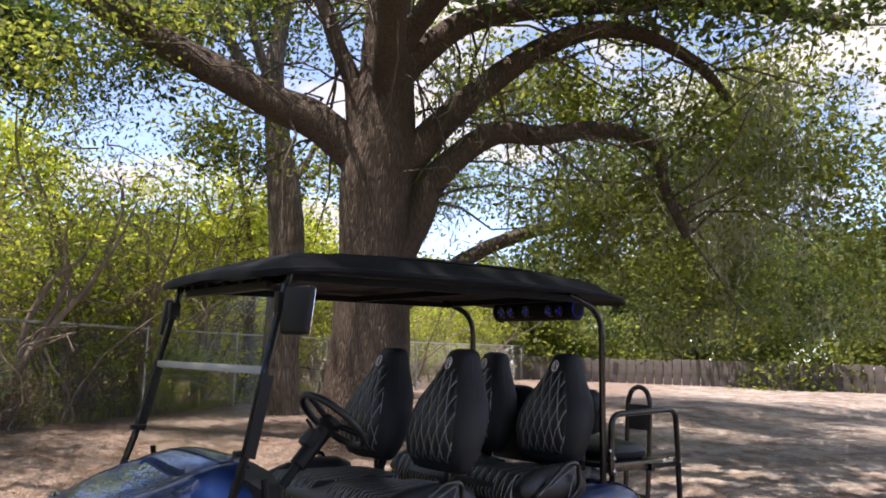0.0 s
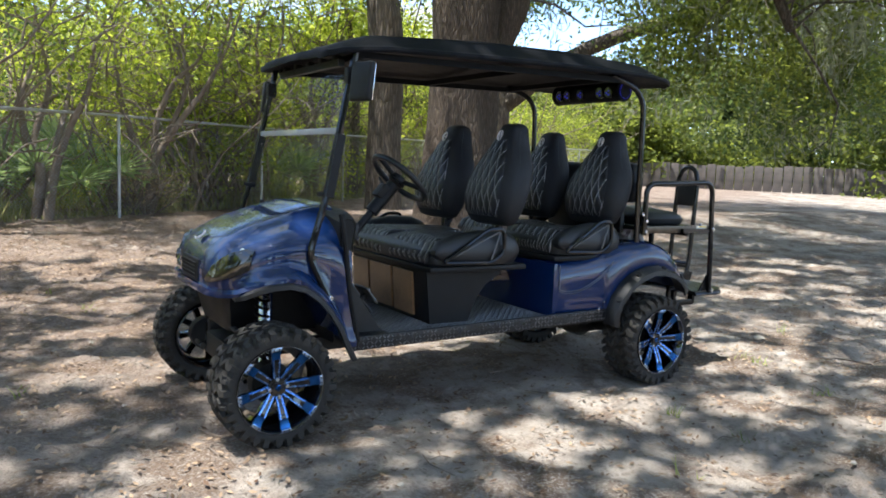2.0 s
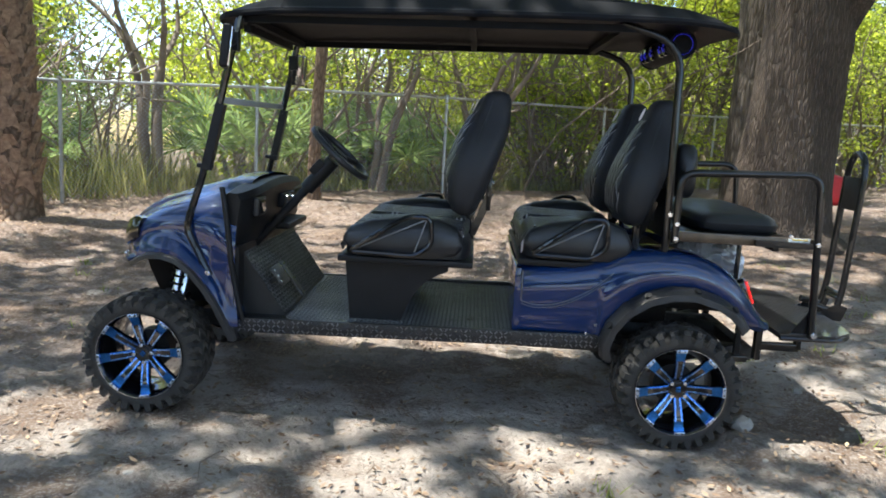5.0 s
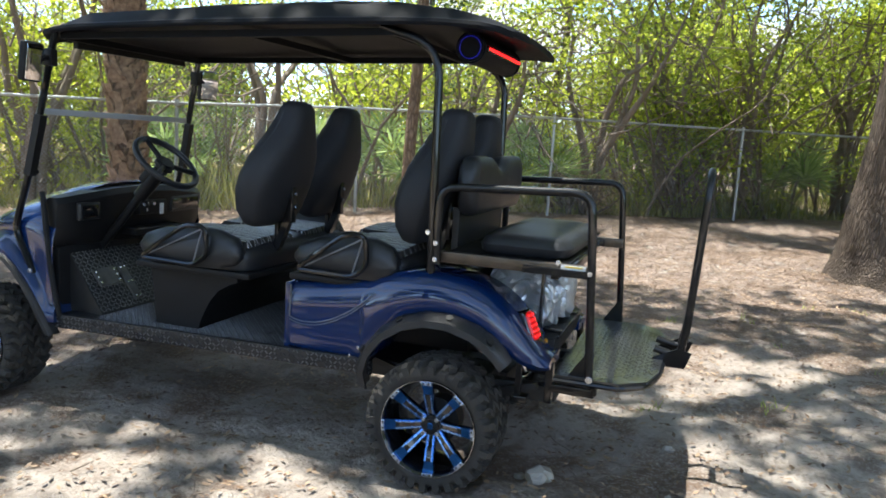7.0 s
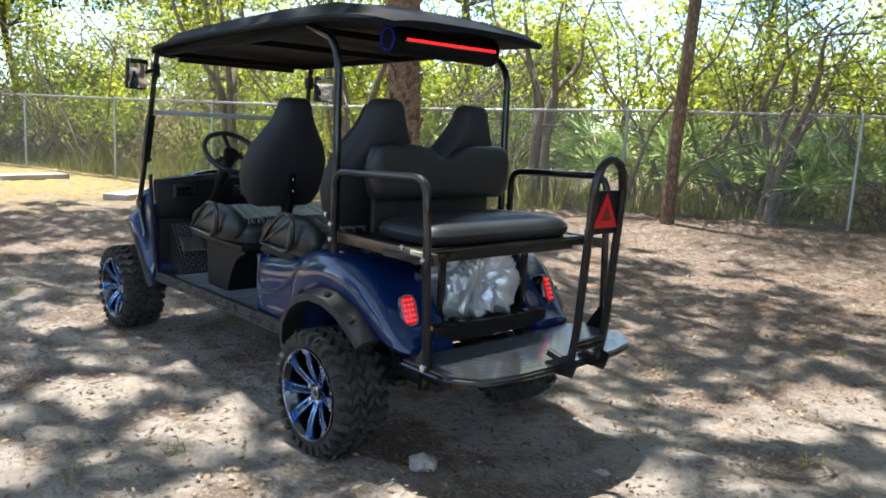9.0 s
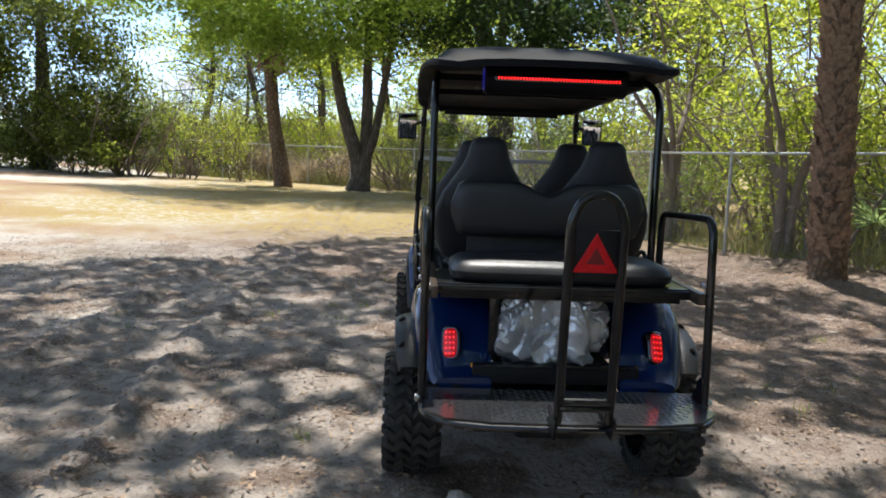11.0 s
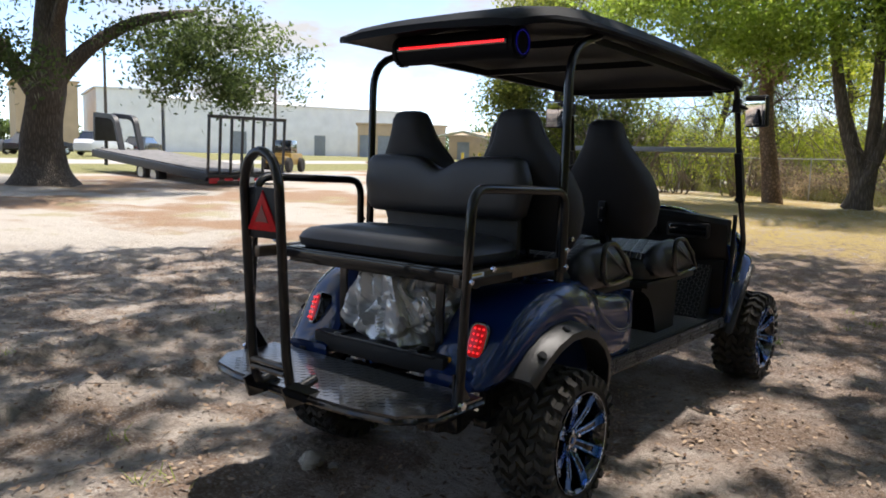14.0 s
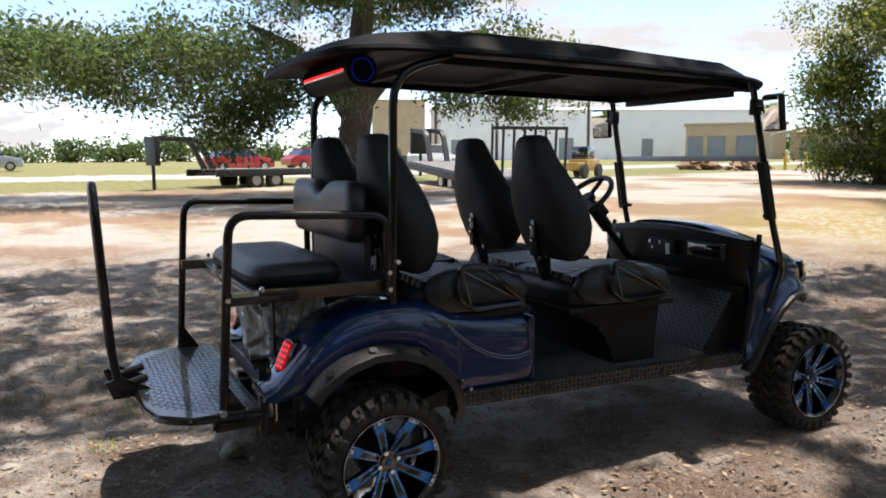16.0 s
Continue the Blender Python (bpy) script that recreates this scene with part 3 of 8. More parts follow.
for sgn in (-1, 1):
    bm = bmesh.new()
    secs = []
    for x, y, zc, h, pr in ((-2.706, 0.225, 0.735, 0.008, 0.0), (-2.698, 0.28, 0.757, 0.034, 0.010), (-2.678, 0.345, 0.787, 0.056, 0.014),
                            (-2.640, 0.425, 0.818, 0.068, 0.016), (-2.585, 0.478, 0.842, 0.066, 0.012), (-2.545, 0.497, 0.850, 0.050, 0.004)):
        nrm = Vector((-1.0, sgn * (0.25 + (y - 0.17) * 2.6), 0.18)).normalized()
        c = Vector((x, sgn * y, zc))
        upv = Vector((0.28, 0, 1)).normalized()
        secs.append([c - upv * h - nrm * 0.03, c + upv * h - nrm * 0.03, c + upv * h * 0.92 + nrm * pr, c + upv * h * 0.3 + nrm * (pr + 0.008), c - upv * h * 0.4 + nrm * (pr + 0.008), c - upv * h * 0.92 + nrm * pr])
    loft(bm, secs)
    hl = part("headlight", bm, RIM, cowl, "swept black headlight with a clear lamp")
    bm = bmesh.new()
    disc(bm, (0, 0, 0), 0.034, 0.03, (0, 0, 1), 28, 0.013)
    lamp_m = Matrix.Translation((-2.590, sgn * 0.470, 0.846)) @ Vector((-0.75, sgn * 0.66, 0.16)).to_track_quat("Z", "Y").to_matrix().to_4x4() @ Matrix.Diagonal((0.85, 1.75, 1, 1))
    bmesh.ops.transform(bm, matrix=lamp_m, verts=bm.verts)
    part("lamp", bm, LENS, hl)
    bm = bmesh.new()
    disc(bm, (-2.688, sgn * 0.345, 0.785), 0.034, 0.03, (-0.9, sgn * 0.4, 0.15), 24, 0.008)
    part("lamp", bm, RIM, hl)
for o_ in [o for o in bpy.data.objects if o.name.split(".")[0] in ("front_cowl", "front_lip", "grille_frame", "grille_mesh", "badge", "badge_centre", "headlight", "lamp")]:
    for v in o_.data.vertices:
        if v.co.x < -2.04:
            v.co.x = -2.04 + (v.co.x + 2.04) * 0.86
# inner wheel housing and nose underside
bm = bmesh.new()
loft(bm, [[(xf, -w, z), (xf - 0.02, -w * 0.8, z), (xf - 0.02, w * 0.8, z), (xf, w, z), (-2.36, w * 0.92, z), (-2.36, -w * 0.92, z)] for xf, w, z in ((-2.47, 0.20, 0.465), (-2.485, 0.235, 0.48), (-2.515, 0.30, 0.62), (-2.52, 0.34, 0.70))])
part("front_valance", bm, PLASTIC, cart)
bm = bmesh.new()
box(bm, (-2.36, -0.25, 0.45), (-2.0, 0.25, 0.72), 0.03)
box(bm, (-2.055, -0.54, 0.45), (-2.0, 0.54, 0.80), 0.02)
part("inner_housing", bm, PLASTIC, cart)


# flares over the wheels
def flare(cx, cz, angles, sgn):
    bm = bmesh.new()
    secs = []
    for a, r, out in angles:
        t = radians(a)
        c, s = math.cos(t), math.sin(t)
        prof = ((r + 0.012, 0.535), (r + 0.020, 0.585), (r + 0.012, 0.628), (r - 0.004, 0.628 + out), (r - 0.032, 0.630 + out), (r - 0.034, 0.618 + out), (r - 0.012, 0.60), (r - 0.004, 0.535))
        secs.append([(cx + p * c, sgn * y, cz + p * s) for p, y in prof])
    loft(bm, secs)
    f = part("fender_flare", bm, FLARE, cart, "black plastic wheel arch flare with bolt pockets", 40)
    for a, r, out in angles[2:-2:2]:
        t = radians(a)
        p = Vector((cx + (r + 0.008) * math.cos(t), sgn * 0.632, cz + (r + 0.008) * math.sin(t)))
        bm = bmesh.new()
        disc(bm, p, 0.017, 0.020, (math.cos(t), sgn * 0.8, math.sin(t)), 12, 0.004)
        part("bolt_pocket", bm, PLASTIC, f)


for sgn in (-1, 1):
    flare(0, 0.297, [(162, 0.345, 0.004), (152, 0.385, 0.012), (140, 0.408, 0.022), (126, 0.424, 0.028), (112, 0.432, 0.032), (98, 0.436, 0.034), (84, 0.434, 0.034),
                     (70, 0.428, 0.032), (60, 0.420, 0.028), (52, 0.410, 0.018), (45, 0.398, 0.006)], sgn)
    # the front arch edge: a thin black lip along the cowl, running down past the sill
    bm = bmesh.new()
    secs = []
    for x, z, y in ((-2.545, 0.678, 0.46), (-2.515, 0.686, 0.49), (-2.47, 0.713, 0.537), (-2.41, 0.738, 0.580), (-2.332, 0.747, 0.606), (-2.264, 0.731, 0.616), (-2.195, 0.682, 0.620), (-2.135, 0.614, 0.620),
                    (-2.083, 0.534, 0.614), (-2.04, 0.445, 0.606), (-2.015, 0.40, 0.602), (-2.00, 0.372, 0.598)):
        d = Vector((x + WB, 0, z - 0.297)).normalized()
        p = Vector((x, 0, z))
        secs.append([tuple(p + d * k + Vector((0, sgn * (y + q), 0))) for k, q in ((0.010, -0.05), (0.012, -0.002), (0.004, 0.012), (-0.016, 0.014), (-0.018, 0.003), (-0.006, -0.05))])
    loft(bm, secs)
    part("fender_lip", bm, FLARE, cart, "thin black plastic lip along the front wheel arch", 40)
    # double arms and a coil-over damper behind the front wheel
    for x0 in (-2.50, -2.32):
        for z0, z1 in ((0.36, 0.28), (0.52, 0.40)):
            bm = bmesh.new()
            tube(bm, [(x0, sgn * 0.16, z0), (-2.41, sgn * 0.47, z1)], 0.014, 8)
            part("suspension_arm", bm, STEEL, cart)
    bm = bmesh.new()
    tube(bm, [(-2.36, sgn * 0.30, 0.68), (-2.39, sgn * 0.40, 0.32)], 0.018, 10)
    damper = part("damper", bm, CHROME, cart)
    bm = bmesh.new()
    top_, low_ = Vector((-2.36, sgn * 0.30, 0.66)), Vector((-2.385, sgn * 0.385, 0.38))
    tube(bm, [tuple(top_.lerp(low_, i / 72) + Vector((math.cos(i * 0.7), math.sin(i * 0.7), 0)) * 0.034) for i in range(73)], 0.0055, 5)
    part("coil_spring", bm, TUBE, damper)

# rear body: side panel, fender hump and tail
tail_rows = [(-0.735, 0.535, 0.780, 0.495), (-0.70, 0.545, 0.790, 0.495), (-0.50, 0.550, 0.815, 0.495), (-0.40, 0.555, 0.838, 0.495), (-0.365, 0.558, 0.846, 0.47), (-0.34, 0.560, 0.852, 0.500),
             (-0.30, 0.564, 0.866, 0.575), (-0.24, 0.570, 0.880, 0.650), (-0.15, 0.575, 0.893, 0.705), (-0.05, 0.577, 0.896, 0.728), (0.05, 0.575, 0.884, 0.724),
             (0.13, 0.570, 0.858, 0.700), (0.20, 0.562, 0.822, 0.655), (0.26, 0.55, 0.772, 0.605), (0.31, 0.535, 0.712, 0.572), (0.35, 0.518, 0.660, 0.552), (0.39, 0.50, 0.612, 0.545), (0.425, 0.475, 0.590, 0.545)]
for sgn in (-1, 1):
    bm = bmesh.new()
    secs = []
    for x, w, zt, zb in eased(tail_rows, 2):
        yi = 0.262
        h = zt - zb
        hump = 0.016 if x > -0.36 else 0.0
        prof = [(yi, zb), (w - 0.01, zb), (w + hump * 0.6, zb + 0.02), (w + hump, zb + 0.30 * h), (w + hump * 0.5, zb + 0.62 * h), (w - 0.006, zb + 0.80 * h),
                (w - 0.026, zb + 0.92 * h), (w - 0.06, zb + 0.985 * h), (w - 0.11, zt), (w - 0.2, zt), (yi, zt - 0.01)]
        secs.append([(x, sgn * y, z) for y, z in prof])
    loft(bm, secs)
    rb = part("rear_body_side", bm, PAINT, cart, "glossy navy blue rear body side with pale crease lines", 40)
    # pale metal lines draw the highlight along the panel's crease
    bm = bmesh.new()
    line = [(-0.71, 0.552, 0.633), (-0.66, 0.556, 0.618), (-0.58, 0.560, 0.622), (-0.50, 0.563, 0.648), (-0.42, 0.566, 0.692), (-0.36, 0.566, 0.738), (-0.32, 0.562, 0.775), (-0.27, 0.552, 0.815)]
    tube(bm, [(x, sgn * y, z) for x, y, z in line], 0.0026, 6, 0.03)
    tube(bm, [(x, sgn * (y + 0.001), z - 0.012) for x, y, z in line], 0.0018, 6, 0.03)
    tube(bm, [(x, sgn * y, z) for x, y, z in ((-0.71, 0.552, 0.633), (-0.71, 0.545, 0.77))], 0.0035, 6)
    part("pinstripe", bm, CREASE_GLEAM, rb)
    for bx, bz in ((-0.41, 0.505), (-0.37, 0.545)):
        bm = bmesh.new()
        disc(bm, (bx, sgn * 0.566, bz), 0.007, 0.01, (0, 1, 0), 10, 0.002)
        part("bolt", bm, CHROME, rb)
    bm = bmesh.new()
    c = Vector((0.324, sgn * 0.425, 0.704))
    # lamp axes: local z outwards, local x up the slope
    zax = Vector((0.86, sgn * 0.34, 0.36)).normalized()
    yax = Vector((0, 1, 0)) - zax * zax.y
    yax.normalize()
    xax = yax.cross(zax)
    fr = Matrix.Translation(c) @ Matrix((xax, yax, zax)).transposed().to_4x4()
    round_plate(bm, fr, 0.073, 0.042, 0.6, ((-0.05, 0.98), (0.002, 1.0), (0.010, 0.97), (0.014, 0.90)))
    tl = part("tail_light", bm, RIM, cart, "lit red LED tail light")
    bm = bmesh.new()
    round_plate(bm, fr, 0.060, 0.030, 0.55, ((0.0, 1.0), (0.015, 1.0), (0.019, 0.93), (0.021, 0.80)))
    part("lens", bm, RED_LENS, tl)
    bm = bmesh.new()
    for i in range(5):
        for j in range(3):
            disc(bm, fr @ Vector((-0.044 + i * 0.022, -0.016 + j * 0.016, 0.0205)), 0.0040, 0.004, zax, 8)
    part("led_grid", bm, RED_LED, tl)
    bm = bmesh.new()
    disc(bm, (0.375, sgn * 0.335, 0.628), 0.011, 0.02, (1, 0, 0.3), 12, 0.003)
    part("amber_marker", bm, AMBER, rb)
# bulkhead under the rear bench and the bag well
bm = bmesh.new()
box(bm, (-0.743, -0.538, 0.474), (-0.715, 0.538, 0.778), 0.006)
part("bench_bulkhead", bm, PAINT, cart)
bm = bmesh.new()
box(bm, (-0.71, -0.262, 0.50), (0.02, 0.262, 0.86), 0.02)
box(bm, (0.0, -0.262, 0.575), (0.345, 0.262, 0.615), 0.006)
part("bag_well", bm, PLASTIC, cart)
bm = bmesh.new()
box(bm, (0.345, -0.34, 0.565), (0.415, 0.34, 0.640), 0.008)
box(bm, (0.335, -0.38, 0.575), (0.36, 0.38, 0.60), 0.004)
bumper = part("rear_bumper", bm, PLASTIC, cart, "square black rear bumper beam")
bm = bmesh.new()
box(bm, (0.415, -0.30, 0.632), (0.425, 0.30, 0.645), 0.003)
for y in (-0.2, 0.2):
    box(bm, (0.345, y - 0.02, 0.64), (0.42, y + 0.02, 0.652), 0.003)
part("bumper_cap", bm, TUBE, bumper)
for y in (-0.255, 0.255):
    bm = bmesh.new()
    box(bm, (0.325, y - 0.019, 0.60), (0.338, y + 0.019, 0.965), 0.004)
    br = part("bag_support", bm, TUBE, cart)
    bm = bmesh.new()
    disc(bm, (0.342, y, 0.632), 0.011, 0.012, (1, 0, 0), 10, 0.003)
    part("bolt", bm, CHROME, br)

# floor, sills, kick panel, dash
def lugs(name, places, length, width, height, material, parent):
    """Raised lugs of tread plate, one low tapered bar at each place, local z outwards."""
    vs, fs = [], []
    for m in places:
        k = len(vs)
        for z, q in ((-0.001, 1.0), (height, 0.62)):
            for x, y in ((-1, -1), (1, -1), (1, 1), (-1, 1)):
                vs.append(m @ Vector((x * (length - (1 - q) * width), y * width * q, z)))
        fs += [(k + 4, k + 5, k + 6, k + 7)] + [(k + a, k + b, k + 4 + b, k + 4 + a) for a, b in ((0, 1), (1, 2), (2, 3), (3, 0))]
    me = bpy.data.meshes.new(name)
    me.from_pydata(vs, [], fs)
    me.materials.append(material)
    ob = new(name, me)
    ob.parent = parent
    return tagged(ob, kind="stuff")


bm = bmesh.new()
box(bm, (-1.99, -0.535, 0.430), (-0.735, 0.535, 0.472), 0.006)
floor_pan = part("floor_pan", bm, MAT_RUBBER, cart, "ribbed black rubber floor mat")
for sgn in (-1, 1):
    bm = bmesh.new()
    tilt = pose(-1.17, sgn * 0.553, 0.452, 0, -1.0, 0)
    box(bm, (-0.85, -0.012, -0.034), (0.86, 0.012, 0.034), 0.004, tilt)
    sill = part("sill_plate", bm, PLATE_SIDE, cart, "black tread plate sill along the floor")
    lugs("raised_tread", [tilt @ pose(-0.84 + i * 0.0226, sgn * 0.012, -0.021 + j * 0.021, -sgn * 90, 0, 0) @ pose(0, 0, 0, 0, 0, 45 if (i + j) % 2 else -45) for i in range(76) for j in range(3)],
         0.0088, 0.0030, 0.004, LUG_METAL, sill)
lugs("raised_tread", [pose(-1.78 + i * 0.0195, -0.52 + j * 0.0217, 0.472, 0, 0, 45 if (i + j) % 2 else -45) for i in range(54) for j in range(49)], 0.0095, 0.0030, 0.0028, LUG_RUBBER, floor_pan)
bm = bmesh.new()
loft(bm, [[(-1.80, y, 0.472), (-2.03, y, 0.80), (-2.06, y, 0.80), (-2.06, y, 0.43), (-1.84, y, 0.44)] for y in (-0.47, 0.47)])
kick = part("kick_panel", bm, MAT_RUBBER, cart, "black tread kick panel with pedals")
panel = Matrix.Translation((-1.915, 0.0, 0.636)) @ Matrix(((0.574, 0, 0.819), (0, 1, 0), (-0.819, 0, 0.574))).to_4x4()
lugs("raised_tread", [panel @ pose(-0.19 + i * 0.0195, -0.455 + j * 0.0217, 0.0, 0, 0, 45 if (i + j) % 2 else -45) for i in range(20) for j in range(43)], 0.0095, 0.0030, 0.0028, LUG_RUBBER, kick)
slope = Matrix.Translation((-1.890, -0.36, 0.611)) @ Matrix(((0.606, 0, 0.795), (0, 1, 0), (-0.795, 0, 0.606))).to_4x4()
for nm, y0, y1, x0, x1, lift in (("brake_pedal", -0.10, 0.045, -0.055, 0.045, 0.05), ("accelerator_pedal", 0.075, 0.125, -0.06, 0.15, 0.045)):
    bm = bmesh.new()
    box(bm, (x0, y0, lift), (x1, y1, lift + 0.012), 0.005, slope)
    pd = part(nm, bm, PEDAL, cart)
    bm = bmesh.new()
    box(bm, (-0.012, (y0 + y1) / 2 - 0.012, -0.01), (0.012, (y0 + y1) / 2 + 0.012, lift), 0.003, slope)
    part("pedal_arm", bm, STEEL, pd)
    bm = bmesh.new()
    for i in range(3):
        for j in range(2):
            disc(bm, slope @ Vector((x0 + 0.02 + (x1 - x0 - 0.04) * i / 2, y0 + 0.012 + (y1 - y0 - 0.024) * j, lift + 0.013)), 0.006, 0.004, (0.795, 0, 0.606), 8)
    part("pedal_studs", bm, CHROME, pd)
# dash moulding with two open cubbies
bm = bmesh.new()
secs = []
for y in (-0.545, -0.52, -0.40, -0.2, 0.0, 0.2, 0.40, 0.52, 0.545):
    k = math.sqrt(max(0.0, 1 - (abs(y) / 0.56) ** 6))
    zt = 1.04 + 0.05 * (1 - (abs(y) / 0.56) ** 2)
    xr = -2.035 + 0.10 * k
    secs.append([(-2.06, y, 0.76), (-2.075, y, zt - 0.02), (-2.05, y, zt - 0.004), (xr - 0.02, y, zt - 0.006), (xr, y, zt - 0.035),
                 (xr - 0.012, y, 0.93), (xr - 0.018, y, 0.86), (xr - 0.05, y, 0.80)])
loft(bm, secs)
dash = part("dashboard", bm, PLASTIC, cart, "black moulded dashboard with open cubbies")
for y0, y1 in ((-0.47, -0.33), (0.20, 0.46)):
    bm = bmesh.new()
    box(bm, (-1.9670, y0, 0.925), (-1.9350, y1, 1.015), 0.02, None, 3)
    part("cubby_lip", bm, VINYL, dash)
    bm = bmesh.new()
    box(bm, (-1.9550, y0 + 0.012, 0.935), (-1.9335, y1 - 0.012, 1.005), 0.015)
    part("cubby_hollow", bm, RIM, dash)
bm = bmesh.new()
box(bm, (-1.9550, -0.08, 0.93), (-1.9130, 0.14, 1.005), 0.01)
sw = part("switch_panel", bm, PLASTIC, dash)
for i, (y, z, m_) in enumerate(((-0.05, 0.985, CHROME), (-0.01, 0.985, STEEL), (0.03, 0.985, CHROME), (-0.03, 0.955, CHROME))):
    bm = bmesh.new()
    disc(bm, (-1.9100, y, z), 0.010, 0.012, (1, 0, 0), 12, 0.003)
    part("switch", bm, m_, sw)
bm = bmesh.new()
box(bm, (-1.9110, 0.075, 0.925), (-1.9070, 0.105, 0.985), 0.001)
part("key_tag", bm, WHITE_LABEL, sw)
bm = bmesh.new()
box(bm, (-2.0050, -0.16, 0.83), (-1.8650, 0.24, 0.865), 0.015)
part("cup_tray", bm, PLASTIC, dash)
for sgn in (-1, 1):
    bm = bmesh.new()
    tube(bm, [(-2.075, sgn * 0.562, 1.065), (-2.055, sgn * 0.567, 0.95), (-2.025, sgn * 0.568, 0.70), (-1.985, sgn * 0.566, 0.50), (-1.975, sgn * 0.56, 0.46)], 0.013, 8, 0.08)
    part("cowl_edge_trim", bm, PLASTIC, cart)

# steering
bm = bmesh.new()
axis = Vector((0.66, 0, 0.75)).normalized()
hub = Vector((-1.605, -0.25, 1.232))
tube(bm, [(-2.06, -0.25, 0.715), tuple(hub - axis * 0.12)], 0.021, 12)
tube(bm, [tuple(hub - axis * 0.24), tuple(hub - axis * 0.05)], 0.036, 12)
column = part("steering_column", bm, PLASTIC, cart)
bm = bmesh.new()
e1 = Vector((0, 1, 0))
e2 = axis.cross(e1)
ring = [hub + (e1 * math.cos(a) + e2 * math.sin(a)) * 0.165 for a in [2 * math.pi * i / 36 for i in range(36)]]
tube(bm, [tuple(p) for p in ring], 0.0155, 10, closed=True)
sw_ob = part("steering_wheel", bm, VINYL, column, "black three-spoke steering wheel")
bm = bmesh.new()
disc(bm, hub - axis * 0.015, 0.05, 0.04, axis, 20, 0.01)
for a in (90, 210, 330):
    d = e1 * math.cos(radians(a)) + e2 * math.sin(radians(a))
    tube(bm, [tuple(hub - axis * 0.01 + d * 0.04), tuple(hub + d * 0.155)], 0.013, 8)
part("wheel_hub", bm, PLASTIC, sw_ob)
bm = bmesh.new()
box(bm, (-0.03, -0.035, -0.02), (0.05, 0.035, 0.02), 0.008, Matrix.Translation(hub - axis * 0.17 + Vector((0, 0, 0.05))) @ pose(0, 0, 0, 0, -48, 0))
part("column_box", bm, PLASTIC, column)
bm = bmesh.new()
tube(bm, [tuple(hub - axis * 0.10), tuple(hub - axis * 0.07 + Vector((-0.02, 0.10, 0.05)))], 0.007, 8)
part("stalk", bm, STEEL, column)


# seats
def cushion(bm, x0, x1, y0, y1, z0, z1, r=0.05, crown=0.02, k=7):
    """A stuffed cushion: rounded in plan and section, crowned on top."""
    cx, cy, hx, hy = (x0 + x1) / 2, (y0 + y1) / 2, (x1 - x0) / 2, (y1 - y0) / 2
    rings = []
    levels = [(z0, 1 - 0.4 * r / hx), (z0 + 0.25 * r, 1.0 - 0.08 * r / hx), (z0 + 0.5 * (z1 - z0), 1.0), (z1 - 0.8 * r, 0.995), (z1 - 0.4 * r, 1 - 0.22 * r / hx),
              (z1 - 0.12 * r, 1 - 0.6 * r / hx), (z1, 1 - 1.2 * r / hx), (z1 + crown * 0.6, 0.55), (z1 + crown, 0.15)]
    for z, s in levels:
        ring = []
        for i in range(36):
            a = 2 * math.pi * i / 36
            c, sn = math.cos(a), math.sin(a)
            n = 7
            px = math.copysign(abs(c) ** (2 / n), c)
            py = math.copysign(abs(sn) ** (2 / n), sn)
            sy = 1 - (1 - s) * hx / hy if s > 0.6 else s
            ring.append(bm.verts.new((cx + px * hx * s, cy + py * hy * sy, z)))
        rings.append(ring)
    skin(bm, rings)
    return bm


BACK_ROWS = [(0.985, 0.150, -1.015, -0.955), (1.00, 0.185, -1.045, -0.935), (1.06, 0.220, -1.075, -0.905), (1.15, 0.237, -1.082, -0.870), (1.23, 0.230, -1.065, -0.842),
             (1.31, 0.198, -1.035, -0.815), (1.37, 0.155, -1.008, -0.802), (1.43, 0.115, -0.975, -0.795), (1.48, 0.093, -0.950, -0.793),
             (1.525, 0.083, -0.930, -0.795), (1.55, 0.070, -0.915, -0.808), (1.562, 0.045, -0.890, -0.835)]


def back_section(z, w, xf, xr, yc, dx):
    """An oval cross-section of a backrest: flat padded face, bolsters forward at its sides."""
    out = []
    for i in range(28):
        a = 2 * math.pi * i / 28
        c, s = math.cos(a), math.sin(a)
        py = math.copysign(abs(s) ** 0.75, s) * w
        xm = (xf + xr) / 2
        px = xm - math.copysign(abs(c) ** 0.6, c) * (xr - xf) / 2
        out.append((px + dx, yc + py, z))
    return out


